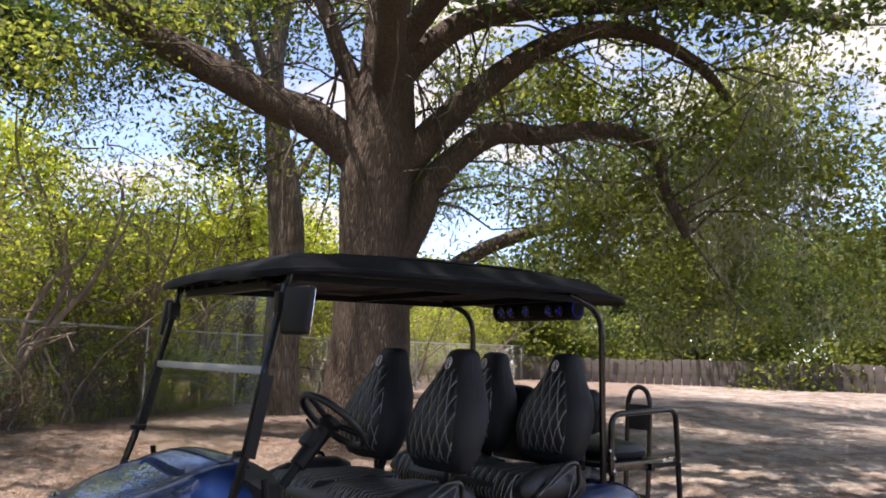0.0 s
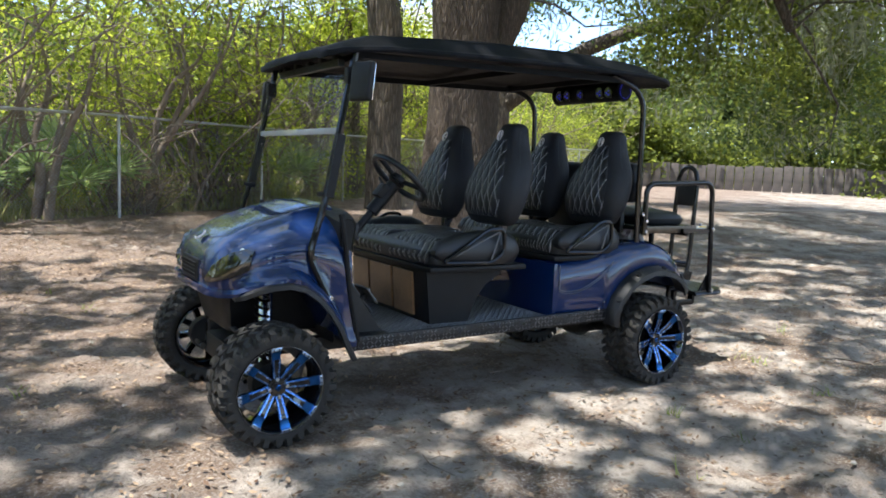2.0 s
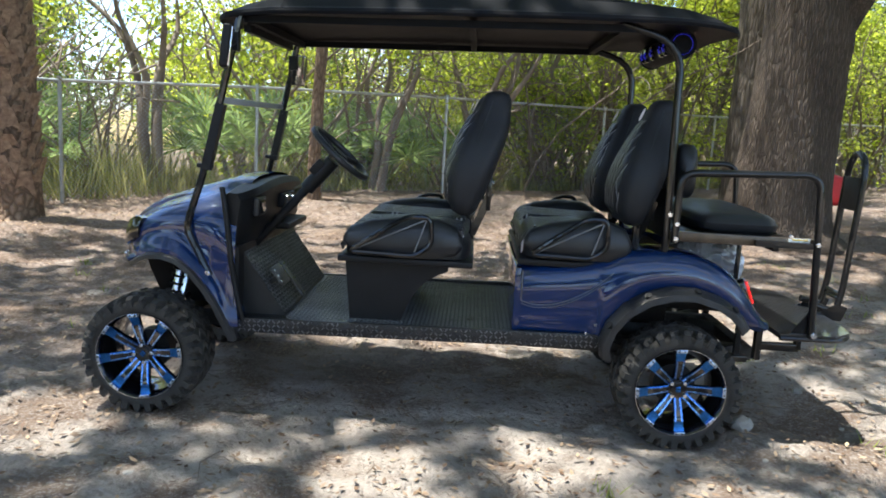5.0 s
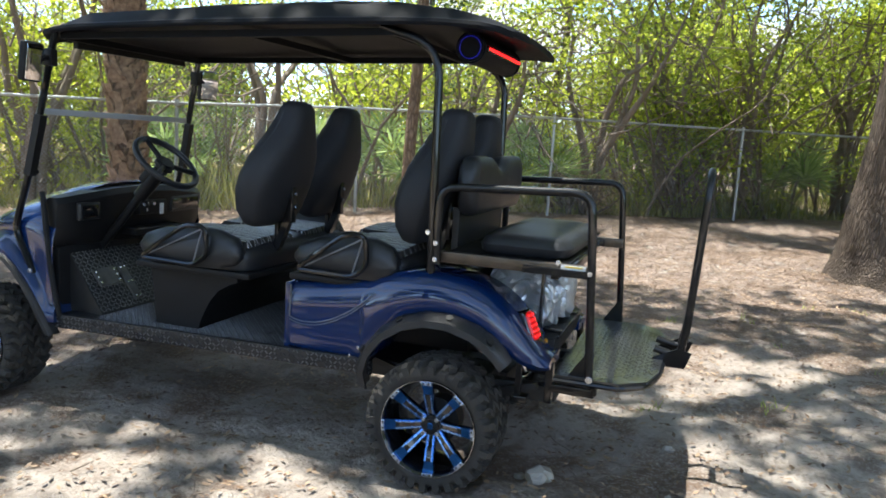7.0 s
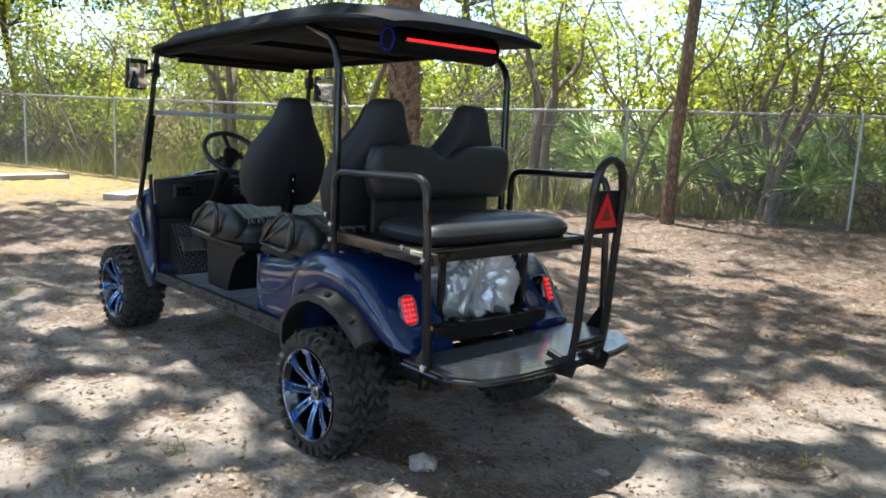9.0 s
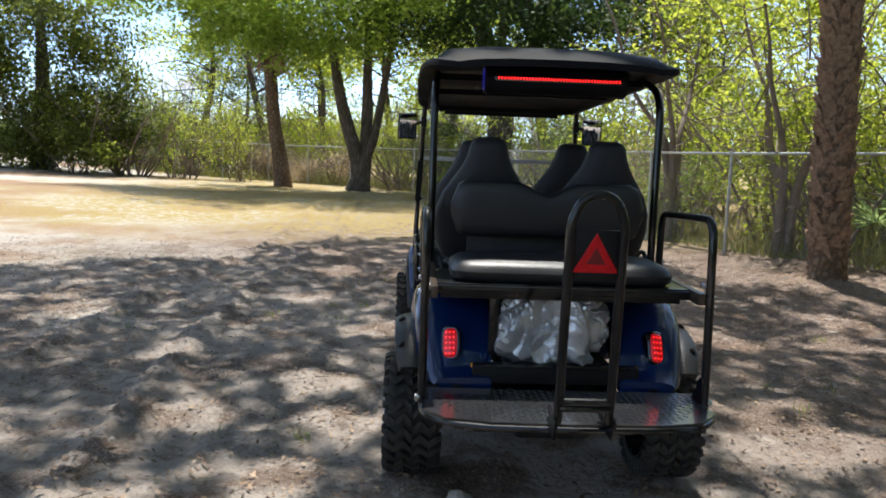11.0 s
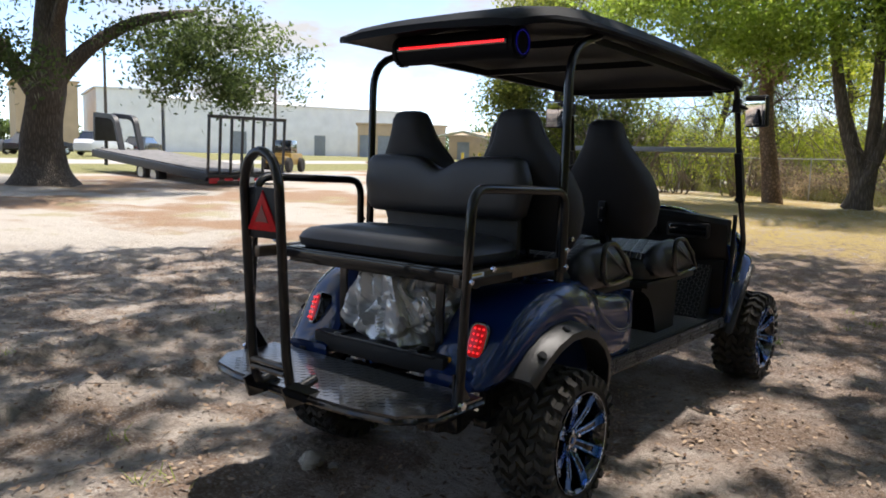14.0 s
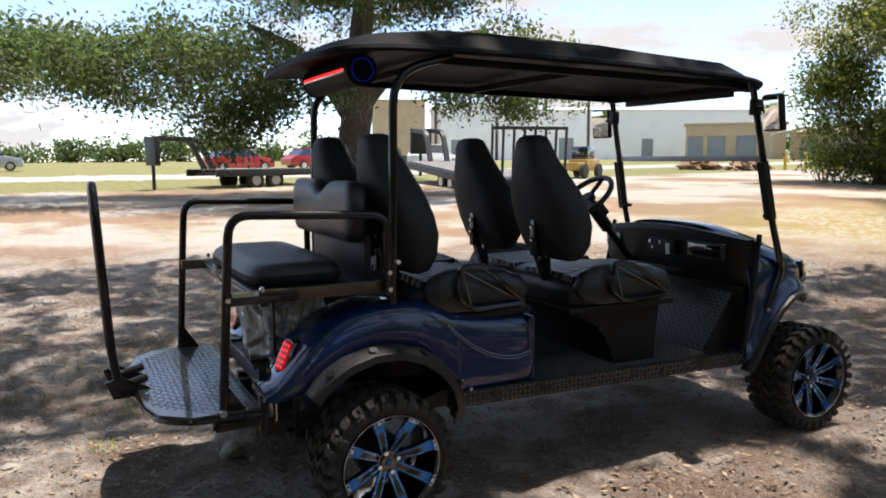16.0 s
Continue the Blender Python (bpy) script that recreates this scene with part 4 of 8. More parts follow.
def bucket_back(yc, dx, parent):
    bm = bmesh.new()
    loft(bm, [back_section(z, w, xf, xr, yc, dx) for z, w, xf, xr in BACK_ROWS])
    shell = part("backrest", bm, VINYL_SOFT, parent, "black spade-shaped bucket backrest with diamond stitching", 50)
    bm = bmesh.new()
    rows = []
    for i in range(19):
        z = 1.035 + i * 0.024
        w, xf, xr = lerp_table(BACK_ROWS, z)
        row = []
        for j in range(9):
            y = (j / 4 - 1) * (w * 0.74 - 0.01)
            f = abs(y) / w
            xs = (xf + xr) / 2 - (1 - f ** 2.67) ** 0.3 * (xr - xf) / 2 if f < 1 else (xf + xr) / 2
            edge = min(j, 8 - j, i, 18 - i)
            row.append(Vector((xs + dx - (0.002 if edge == 0 else 0.010), yc + y, z)))
        rows.append(row)
    front = [[bm.verts.new(v) for v in r] for r in rows]
    for a, b in zip(front, front[1:]):
        for j in range(8):
            bm.faces.new((a[j], a[j + 1], b[j + 1], b[j]))
    ext = bmesh.ops.extrude_face_region(bm, geom=list(bm.faces))
    bmesh.ops.translate(bm, verts=[g for g in ext["geom"] if isinstance(g, bmesh.types.BMVert)], vec=(0.012, 0, 0))
    part("quilted_insert", bm, QUILT_BACK, shell, "diamond-stitched black insert", 60)
    for s in (-1, 1):
        bm = bmesh.new()
        pts = []
        for i in range(14):
            z = 1.02 + i * 0.038
            w, xf, xr = lerp_table(BACK_ROWS, min(z, 1.54))
            pts.append(((xf * 0.62 + xr * 0.38) + dx, yc + s * (w * 0.965), z))
        tube(bm, pts, 0.0045, 6, 0.02, steps=2)
        part("piping", bm, VINYL, shell)
    bm = bmesh.new()
    c = Vector((-0.962 + dx, yc, 1.492))
    e = Vector((0, 1, 0))
    u = Vector((0.38, 0, 0.92))
    tube(bm, [tuple(c + (e * math.cos(a) * 0.021 + u * math.sin(a) * 0.030)) for a in [2 * math.pi * i / 24 for i in range(24)]], 0.0023, 6, closed=True)
    tube(bm, [tuple(c - u * 0.026 + e * 0.006), tuple(c + u * 0.024 + e * 0.010)], 0.0024, 6)
    tube(bm, [tuple(c - u * 0.014 - e * 0.014), tuple(c + u * 0.020 - e * 0.004)], 0.0022, 6)
    part("emblem", bm, EMBLEM, shell, "white stitched emblem")
    bm = bmesh.new()
    box(bm, (-0.955 + dx, yc - 0.018, 0.86), (-0.935 + dx, yc + 0.018, 1.02), 0.004)
    box(bm, (-0.885 + dx, yc - 0.020, 1.0), (-0.862 + dx, yc + 0.020, 1.17), 0.004, None)
    tube(bm, [(-0.945 + dx, yc, 0.88), (-0.90 + dx, yc, 0.99), (-0.868 + dx, yc, 1.09)], 0.018, 6, square=True)
    part("back_bracket", bm, TUBE, shell)
    for z in (1.075, 1.135):
        bm = bmesh.new()
        disc(bm, (-0.857 + dx, yc, z), 0.009, 0.012, (1, 0, 0), 8, 0.002)
        part("bolt", bm, CHROME, shell)


def bench(dx, z_shift, depth, back_dx, label):
    """A double seat: quilted cushion with side bolsters, hip loops and two bucket backs."""
    bm = bmesh.new()
    cushion(bm, -1.545 + dx, -1.545 + depth + dx, -0.515, 0.515, 0.775 + z_shift, 0.905 + z_shift, 0.06, 0.018)
    seat = part("seat", bm, VINYL, cart, label, 45)
    for yc in (-0.26, 0.26):
        bm = bmesh.new()
        n_x, n_y = 12, 10
        tops = []
        for i in range(n_x + 1):
            row = []
            for j in range(n_y + 1):
                u, v = i / n_x, j / n_y
                x = -1.575 + dx + (depth - 0.02) * u
                y = yc + (v - 0.5) * 0.40
                e = min(u, 1 - u) * depth
                z = 0.918 + z_shift + 0.010 * math.sin(math.pi * v) - 0.012 * u
                if u < 0.17:
                    z -= 0.105 * (1 - u / 0.17) ** 1.8
                    x += 0.022 * (1 - u / 0.17) ** 0.5
                row.append(bm.verts.new((x, y, z + 0.012)))
            tops.append(row)
        for a, b in zip(tops, tops[1:]):
            for j in range(n_y):
                bm.faces.new((a[j], a[j + 1], b[j + 1], b[j]))
        ext = bmesh.ops.extrude_face_region(bm, geom=list(bm.faces))
        bmesh.ops.translate(bm, verts=[g for g in ext["geom"] if isinstance(g, bmesh.types.BMVert)], vec=(0.012, 0, -0.028))
        part("quilted_pad", bm, QUILT_SEAT, seat, "diamond-stitched black seat pad", 60)
    for sgn in (-1, 1):
        # raised bolster at the outer end
        bm = bmesh.new()
        secs = []
        for x, h, hw in ((-1.53, 0.01, 0.03), (-1.50, 0.05, 0.05), (-1.40, 0.085, 0.058), (-1.25, 0.105, 0.06), (-1.10, 0.10, 0.058), (-1.02, 0.07, 0.05), (-0.99, 0.02, 0.03)):
            xx = -1.545 + dx + (x + 1.545) * depth / 0.60
            yc = sgn * 0.495
            secs.append([(xx, yc + hw * math.cos(a) , 0.86 + z_shift + (h + 0.01) * max(-0.6, math.sin(a))) for a in [2 * math.pi * i / 16 for i in range(16)]])
        loft(bm, secs)
        part("side_bolster", bm, VINYL, seat, "", 50)
        bm = bmesh.new()
        loop = [(-1.50, 0.552, 0.81), (-1.37, 0.572, 0.90), (-1.235, 0.575, 0.985), (-1.135, 0.572, 0.985), (-1.125, 0.570, 0.86), (-1.20, 0.565, 0.805)]
        pts = [(-1.545 + dx + (x + 1.545) * (0.9 if depth < 0.57 else 1.0), sgn * y, z + z_shift) for x, y, z in loop]
        cl = smooth_path([tuple((Vector(pts[-1]) + Vector(pts[0])) / 2)] + pts + [tuple((Vector(pts[-1]) + Vector(pts[0])) / 2)], 0.035, 4)
        tube(bm, [tuple(p) for p in cl[:-1]], 0.0115, 8, closed=True)
        part("hip_restraint", bm, TUBE, seat, "black tube hip restraint loop")
        bm = bmesh.new()
        for a, b in ((0, 3), (5, 3)):
            tube(bm, [tuple(Vector(pts[a]) * 0.94 + Vector((dx - 1.3, sgn * 0.53, 0.88)) * 0.06), tuple(Vector(pts[b]) * 0.9 + Vector((dx - 1.3, sgn * 0.53, 0.88)) * 0.1)], 0.004, 6)
        part("piping", bm, PIPING, seat)
    bm = bmesh.new()
    box(bm, (-1.555 + dx, -0.525, 0.755 + z_shift), (-1.555 + depth + 0.02 + dx, 0.525, 0.785 + z_shift), 0.010)
    part("seat_board", bm, PLASTIC, seat)
    for yc in (-0.265, 0.285):
        bucket_back(yc, back_dx - (0.025 if yc > 0 else 0.0), cart)


bench(0.0, 0.0, 0.60, -0.006, "quilted black vinyl front bench cushion")
bench(0.820, 0.035, 0.53, 0.773, "quilted black vinyl middle bench cushion")
# seat box below the front bench
bm = bmesh.new()
side = [(-1.50, 0.472), (-1.26, 0.472), (-1.235, 0.54), (-1.20, 0.61), (-1.15, 0.67), (-1.09, 0.705), (-1.05, 0.72), (-1.05, 0.757), (-1.53, 0.757)]
loft(bm, [[(x, y, z) for x, z in side] for y in (-0.445, 0.445)])
sb = part("seat_box", bm, PLASTIC, cart, "black seat box with front panels tinted like the mirrored ground")
for y0, y1 in ((-0.30, -0.09), (-0.06, 0.20), (0.225, 0.43)):
    bm = bmesh.new()
    loft(bm, [[(-1.520, y0, 0.50), (-1.507, y0, 0.50), (-1.507, y1, 0.50), (-1.520, y1, 0.50)], [(-1.540, y0, 0.735), (-1.527, y0, 0.735), (-1.527, y1, 0.735), (-1.540, y1, 0.735)]])
    part("front_panel", bm, GROUND_TINT, sb)

# rear-facing seat kit
bm = bmesh.new()
cushion(bm, 0.07, 0.462, -0.445, 0.455, 0.980, 1.068, 0.06, 0.022)
rs = part("rear_seat_cushion", bm, VINYL, cart, "plain black vinyl rear-facing seat cushion", 45)
bm = bmesh.new()
secs = []
for i in range(29):
    y = -0.43 + 0.86 * i / 28
    e = min(1.0, (0.43 - abs(y)) / 0.07)
    rnd = math.sqrt(max(0.0, 1 - (1 - e) ** 2))
    dip = 0.055 * math.exp(-(y / 0.085) ** 2)
    zt = 1.245 + (0.125 - dip) * (0.25 + 0.75 * rnd)
    zb = 1.245 - 0.125 * (0.25 + 0.75 * rnd)
    th = 0.046 * (0.4 + 0.6 * rnd)
    zc = (zt + zb) / 2
    hh = (zt - zb) / 2
    ring = []
    for j in range(20):
        a = 2 * math.pi * j / 20
        c, s = math.cos(a), math.sin(a)
        ring.append((0.012 + (zc - 1.24) * -0.1 + math.copysign(abs(c) ** 0.6, c) * th, y, zc + math.copysign(abs(s) ** 0.5, s) * hh))
    secs.append(ring)
loft(bm, secs)
part("rear_backrest", bm, VINYL, cart, "black vinyl rear backrest with a dipped top", 50)
bm = bmesh.new()
box(bm, (-0.03, -0.50, 0.955), (0.47, 0.50, 0.982), 0.004)
box(bm, (0.44, -0.50, 0.942), (0.485, 0.50, 0.975), 0.004)
box(bm, (0.40, -0.48, 0.915), (0.43, 0.48, 0.955), 0.004)
part("seat_frame", bm, TUBE, cart)
bm = bmesh.new()
box(bm, (-0.06, -0.35, 0.93), (-0.03, 0.35, 1.15), 0.004)
part("backrest_plate", bm, STEEL, cart)
for sgn in (-1, 1):
    y = sgn * 0.545
    bm = bmesh.new()
    tube(bm, [(-0.055, y, 0.935), (-0.055, y, 1.245), (0.545, y, 1.265), (0.560, y, 1.05), (0.590, y, 0.545)], 0.0165, 12, 0.075)
    rail = part("side_rail", bm, TUBE, cart, "black tubular side rail of the rear seat")
    bm = bmesh.new()
    box(bm, (-0.075, y - sgn * 0.034 - 0.014, 0.940), (0.575, y - sgn * 0.034 + 0.014, 0.985), 0.004)
    part("side_bar", bm, BRONZE, rail, "worn bronze-toned seat bar")
    bm = bmesh.new()
    box(bm, (0.445, y - sgn * 0.018 - 0.0015, 0.942), (0.540, y - sgn * 0.018 + 0.0015, 0.984), 0.001)
    lb = part("warning_label", bm, WHITE_LABEL, rail)
    bm = bmesh.new()
    box(bm, (0.462, y - sgn * 0.0155 - 0.001, 0.975), (0.528, y - sgn * 0.0155 + 0.001, 0.981), 0)
    part("label_band", bm, YELLOW_LABEL, lb)
    bm = bmesh.new()
    for k in range(3):
        box(bm, (0.463, y - sgn * 0.0155 - 0.001, 0.949 + k * 0.006), (0.51, y - sgn * 0.0155 + 0.001, 0.9515 + k * 0.006), 0)
    part("label_bars", bm, GREY_BAR, lb)
    for bx, bz in ((-0.055, 0.955), (-0.055, 1.02), (0.562, 0.965), (0.44, 0.995), (-0.09, 1.06)):
        bm = bmesh.new()
        disc(bm, (bx, y + sgn * 0.017, bz), 0.010, 0.016, (0, 1, 0), 8, 0.003)
        part("bolt", bm, CHROME, rail)
    bm = bmesh.new()
    tube(bm, [(0.30, y * 0.98, 0.955), (0.575, y * 0.98, 0.955)], 0.014, 6, square=True)
    part("cross_tie", bm, TUBE, rail)
    bm = bmesh.new()
    loft(bm, [[(0.50, y - sgn * 0.02, 0.545), (0.60, y - sgn * 0.02, 0.545), (0.60, y - sgn * 0.02, 0.66), (0.575, y - sgn * 0.02, 0.66)],
              [(0.50, y - sgn * 0.012, 0.545), (0.60, y - sgn * 0.012, 0.545), (0.60, y - sgn * 0.012, 0.66), (0.575, y - sgn * 0.012, 0.66)]])
    part("gusset", bm, TUBE, rail)
    bm = bmesh.new()
    disc(bm, (0.593, y + sgn * 0.018, 0.560), 0.014, 0.018, (0, 1, 0), 10, 0.003)
    part("bolt", bm, CHROME, rail)
    # roof post
    bm = bmesh.new()
    yp = sgn * 0.515
    tube(bm, [(-0.085, yp, 0.86), (-0.10, yp, 1.79), (-0.36, yp * 0.97, 1.865)], 0.0175, 12, 0.13)
    part("roof_post", bm, TUBE, cart, "black tubular roof post")
    bm = bmesh.new()
    tube(bm, [(-2.125, sgn * 0.572, 0.66), (-2.235, sgn * 0.574, 0.875), (-2.16, sgn * 0.565, 1.12), (-2.01, sgn * 0.535, 1.82)], 0.017, 8, 0.05)
    st = part("front_strut", bm, TUBE, cart, "black windscreen strut")
    bm = bmesh.new()
    tube(bm, [(-2.145, sgn * 0.566, 1.14), (-2.085, sgn * 0.552, 1.43)], 0.021, 6, square=True)
    part("strut_sleeve", bm, PLASTIC, st)
    bm = bmesh.new()
    disc(bm, (-2.13, sgn * 0.59, 0.675), 0.012, 0.014, (0, 1, 0), 10, 0.003)
    part("bolt", bm, CHROME, st)
    bm = bmesh.new()
    box(bm, (-2.19, sgn * 0.55 - 0.015, 1.145), (-2.12, sgn * 0.55 + 0.015, 1.165), 0.004)
    part("screen_clip", bm, PLASTIC, st)
    # mirrors
    mp = Vector((-2.03, sgn * 0.655, 1.668))
    mt = Matrix.Translation(mp) @ pose(0, 0, 0, 0, 6, sgn * -14)
    bm = bmesh.new()
    box(bm, (-0.020, -0.068, -0.090), (0.018, 0.068, 0.090), 0.017, mt, 3)
    mi = part("side_mirror", bm, PLASTIC, cart, "black rectangular side mirror")
    bm = bmesh.new()
    box(bm, (0.0165, -0.060, -0.081), (0.0205, 0.060, 0.081), 0.0015, mt)
    part("mirror_glass", bm, MIRROR, mi)
    bm = bmesh.new()
    tube(bm, [tuple(mp), (-2.03, sgn * 0.55, 1.70)], 0.012, 8)
    box(bm, (-2.06, sgn * 0.54 - 0.02, 1.66), (-2.01, sgn * 0.54 + 0.02, 1.74), 0.006)
    part("mirror_arm", bm, PLASTIC, mi)
# step platform and grab handle
bm = bmesh.new()
outline = [(0.455, -0.545), (0.70, -0.545), (0.80, -0.46), (0.835, -0.30), (0.845, 0.0), (0.835, 0.30), (0.80, 0.46), (0.70, 0.545), (0.455, 0.545)]
loft(bm, [[(x, y, z) for x, y in outline] for z in (0.532, 0.556)])
stp = part("step_platform", bm, PLATE, cart, "black tread plate rear step")
bm = bmesh.new()
tube(bm, [(x, y, 0.536) for x, y in outline], 0.012, 8, 0.05)
part("step_edge", bm, TUBE, stp)
bm = bmesh.new()
for i in range(16):
    for j in range(40):
        x, y = 0.475 + i * 0.022, -0.525 + j * 0.027
        if x > 0.82 - 0.9 * max(0, abs(y) - 0.33):
            continue
        box(bm, (-0.010, -0.0022, -0.001), (0.010, 0.0022, 0.0012), 0, pose(x, y, 0.5565, 0, 0, 45 if (i + j) % 2 else -45))
tagged(part("raised_tread", bm, PLATE, stp), kind="stuff")
bm = bmesh.new()
tube(bm, [(0.80, -0.088, 0.60), (0.905, -0.088, 0.575), (0.925, -0.088, 0.70), (0.955, -0.088, 1.27), (0.958, -0.060, 1.345), (0.958, 0.0, 1.372), (0.958, 0.060, 1.345), (0.955, 0.088, 1.27), (0.925, 0.088, 0.70), (0.905, 0.088, 0.575), (0.80, 0.088, 0.60)], 0.0165, 12, 0.03)
grab = part("grab_handle", bm, TUBE, cart, "tall black tubular grab handle on the step")
bm = bmesh.new()
tube(bm, [(0.925, -0.085, 0.665), (0.925, 0.085, 0.665)], 0.012, 8)
tube(bm, [(0.925, -0.085, 0.640), (0.925, 0.085, 0.640)], 0.012, 8)
part("lower_tie", bm, TUBE, grab)
bm = bmesh.new()
box(bm, (0.938, -0.076, 1.085), (0.946, 0.076, 1.250), 0.002, pose(0, 0, 0, 0, 0, 0))
part("reflector_plate", bm, PLASTIC, grab)
bm = bmesh.new()
tri = [Vector((0, -0.076, -0.062)), Vector((0, 0.076, -0.062)), Vector((0, 0.0, 0.068))]
o = Vector((0.9465, 0, 1.172))
loft(bm, [[o + v * s + Vector((dxx, 0, 0)) for v in tri] for dxx, s in ((0, 1.0), (0.004, 1.0), (0.006, 0.93))])
tr = part("warning_triangle", bm, REFLECT_RED, grab, "red reflective warning triangle")
bm = bmesh.new()
loft(bm, [[o + Vector((0.0061, 0, -0.008)) + v * s + Vector((dxx, 0, 0)) for v in tri] for dxx, s in ((0, 0.42), (0.002, 0.42))])
part("triangle_centre", bm, REFLECT_DARK, tr)
for sgn in (-1, 1):
    bm = bmesh.new()
    loft(bm, [[(0.77, sgn * 0.10 - 0.004 + k, 0.53), (0.93, sgn * 0.10 - 0.004 + k, 0.53), (0.955, sgn * 0.10 - 0.004 + k, 0.60), (0.90, sgn * 0.10 - 0.004 + k, 0.615), (0.80, sgn * 0.10 - 0.004 + k, 0.565)] for k in (0, 0.008)])
    part("handle_bracket", bm, TUBE, grab)

# windscreen in two panes with a hinge strip
for nm, za, zb_ in (("lower_pane", 1.09, 1.43), ("upper_pane", 1.47, 1.80)):
    bm = bmesh.new()
    xa, xb = -2.165 + (za - 1.10) * 0.2143, -2.165 + (zb_ - 1.10) * 0.2143
    loft(bm, [[(xa, -0.54, za), (xa + 0.005, -0.54, za), (xa + 0.005, 0.54, za), (xa, 0.54, za)], [(xb, -0.525, zb_), (xb + 0.005, -0.525, zb_), (xb + 0.005, 0.525, zb_), (xb, 0.525, zb_)]])
    pane = part("windscreen_" + nm, bm, GLASS, cart, "clear acrylic windscreen pane")
    pane.visible_shadow = False
bm = bmesh.new()
box(bm, (-2.10, -0.53, 1.432), (-2.088, 0.53, 1.462), 0.004)
part("windscreen_hinge", bm, SCREEN_STRIP, cart)

# roof
def roof_sec(x, w, z, h):
    return [(x, -w, z - 0.012), (x, -w - 0.006, z), (x, -w, z + 0.014), (x, -w + 0.05, z + 0.022 + 0.10 * h), (x, -w + 0.10, z + 0.028 + h * 0.75), (x, -w * 0.5, z + 0.034 + h), (x, 0, z + 0.036 + h),
            (x, w * 0.5, z + 0.034 + h), (x, w - 0.10, z + 0.028 + h * 0.75), (x, w - 0.05, z + 0.022 + 0.10 * h), (x, w, z + 0.014), (x, w + 0.006, z), (x, w, z - 0.012), (x, w - 0.03, z - 0.004), (x, 0, z + 0.012), (x, -w + 0.03, z - 0.004)]


bm = bmesh.new()
loft(bm, [roof_sec(*r) for r in ((-2.13, 0.40, 1.795, 0.0), (-2.12, 0.48, 1.802, 0.005), (-2.07, 0.545, 1.812, 0.012), (-1.98, 0.575, 1.822, 0.035), (-1.85, 0.585, 1.834, 0.066), (-1.2, 0.59, 1.858, 0.074), (-0.6, 0.588, 1.870, 0.076),
                                 (-0.25, 0.58, 1.874, 0.070), (-0.08, 0.565, 1.874, 0.054), (0.06, 0.535, 1.868, 0.024), (0.13, 0.50, 1.858, 0.006), (0.165, 0.43, 1.848, 0.0))])
roof = part("roof", bm, ROOF, cart, "black moulded plastic roof with raised centre", 40)
bm = bmesh.new()
for y in (-0.33, -0.11, 0.11, 0.33):
    loft(bm, [[(x, y - 0.05, z + 0.0), (x, y - 0.035, z + 0.012), (x, y + 0.035, z + 0.012), (x, y + 0.05, z + 0.0)] for x, z in ((-1.80, 1.91), (-1.70, 1.928), (-1.2, 1.962), (-0.6, 1.976), (-0.35, 1.974), (-0.2, 1.955))])
part("roof_rib", bm, ROOF, roof)
bm = bmesh.new()
for y in (-0.50, 0.50):
    tube(bm, [(-2.0, y, 1.805), (-0.3, y, 1.845)], 0.016, 6, square=True)
for x, z in ((-1.97, 1.80), (-1.0, 1.832), (-0.34, 1.848)):
    tube(bm, [(x, -0.50, z), (x, 0.50, z)], 0.016, 6, square=True)
part("roof_frame", bm, ROOF, roof)
bm = bmesh.new()
tube(bm, [(-2.02, -0.40, 1.775), (-2.02, 0.40, 1.775)], 0.017, 6, square=True)
lt = part("light_bar", bm, PLASTIC, roof)
for i in range(5):
    bm = bmesh.new()
    box(bm, (-2.035, -0.36 + i * 0.17, 1.785), (-2.0, -0.32 + i * 0.17, 1.815), 0.004)
    part("clamp", bm, PLASTIC, lt)
# sound bar
bm = bmesh.new()
tube(bm, [(-0.045, -0.27, 1.815), (-0.045, 0.30, 1.815)], 0.062, 20)
sbar = part("sound_bar", bm, ROOF, cart, "black cylindrical sound bar with blue-lit speakers and red light strip")
for y, s in ((-0.285, -1), (0.315, 1)):
    bm = bmesh.new()
    disc(bm, (-0.045, y, 1.815), 0.066, 0.034, (0, 1, 0), 24, 0.008)
    cap = part("end_cap", bm, ROOF, sbar)
    bm = bmesh.new()
    tube(bm, [(-0.045 + 0.046 * math.cos(a), y + s * 0.0185, 1.815 + 0.046 * math.sin(a)) for a in [2 * math.pi * i / 24 for i in range(24)]], 0.0015, 6, closed=True)
    part("glow_ring", bm, BLUE_LED, cap)
for y in (-0.22, -0.14, 0.04, 0.17, 0.25):
    bm = bmesh.new()
    disc(bm, (-0.103, y, 1.805), 0.036, 0.02, (-1, 0, -0.15), 20, 0.004)
    spk = part("speaker", bm, RIM, sbar)
    bm = bmesh.new()
    for k in range(3):
        disc(bm, (-0.1145, y + 0.014 * math.cos(k * 2.1), 1.803 + 0.014 * math.sin(k * 2.1)), 0.006, 0.004, (-1, 0, -0.15), 8)
    part("speaker_glow", bm, BLUE_LED, spk)
bm = bmesh.new()
box(bm, (0.004, -0.262, 1.803), (0.024, 0.302, 1.830), 0.004)
strip = part("led_housing", bm, RIM, sbar)
bm = bmesh.new()
for i in range(40):
    box(bm, (0.022, -0.247 + i * 0.0136, 1.811), (0.0265, -0.2400 + i * 0.0136, 1.822), 0)
part("light_strip", bm, RED_LED, strip, "row of lit red lamps")
bm = bmesh.new()
for y in (-0.2, 0.23):
    box(bm, (-0.065, y - 0.015, 1.85), (-0.025, y + 0.015, 1.88), 0.003)
part("bar_hanger", bm, STEEL, sbar)

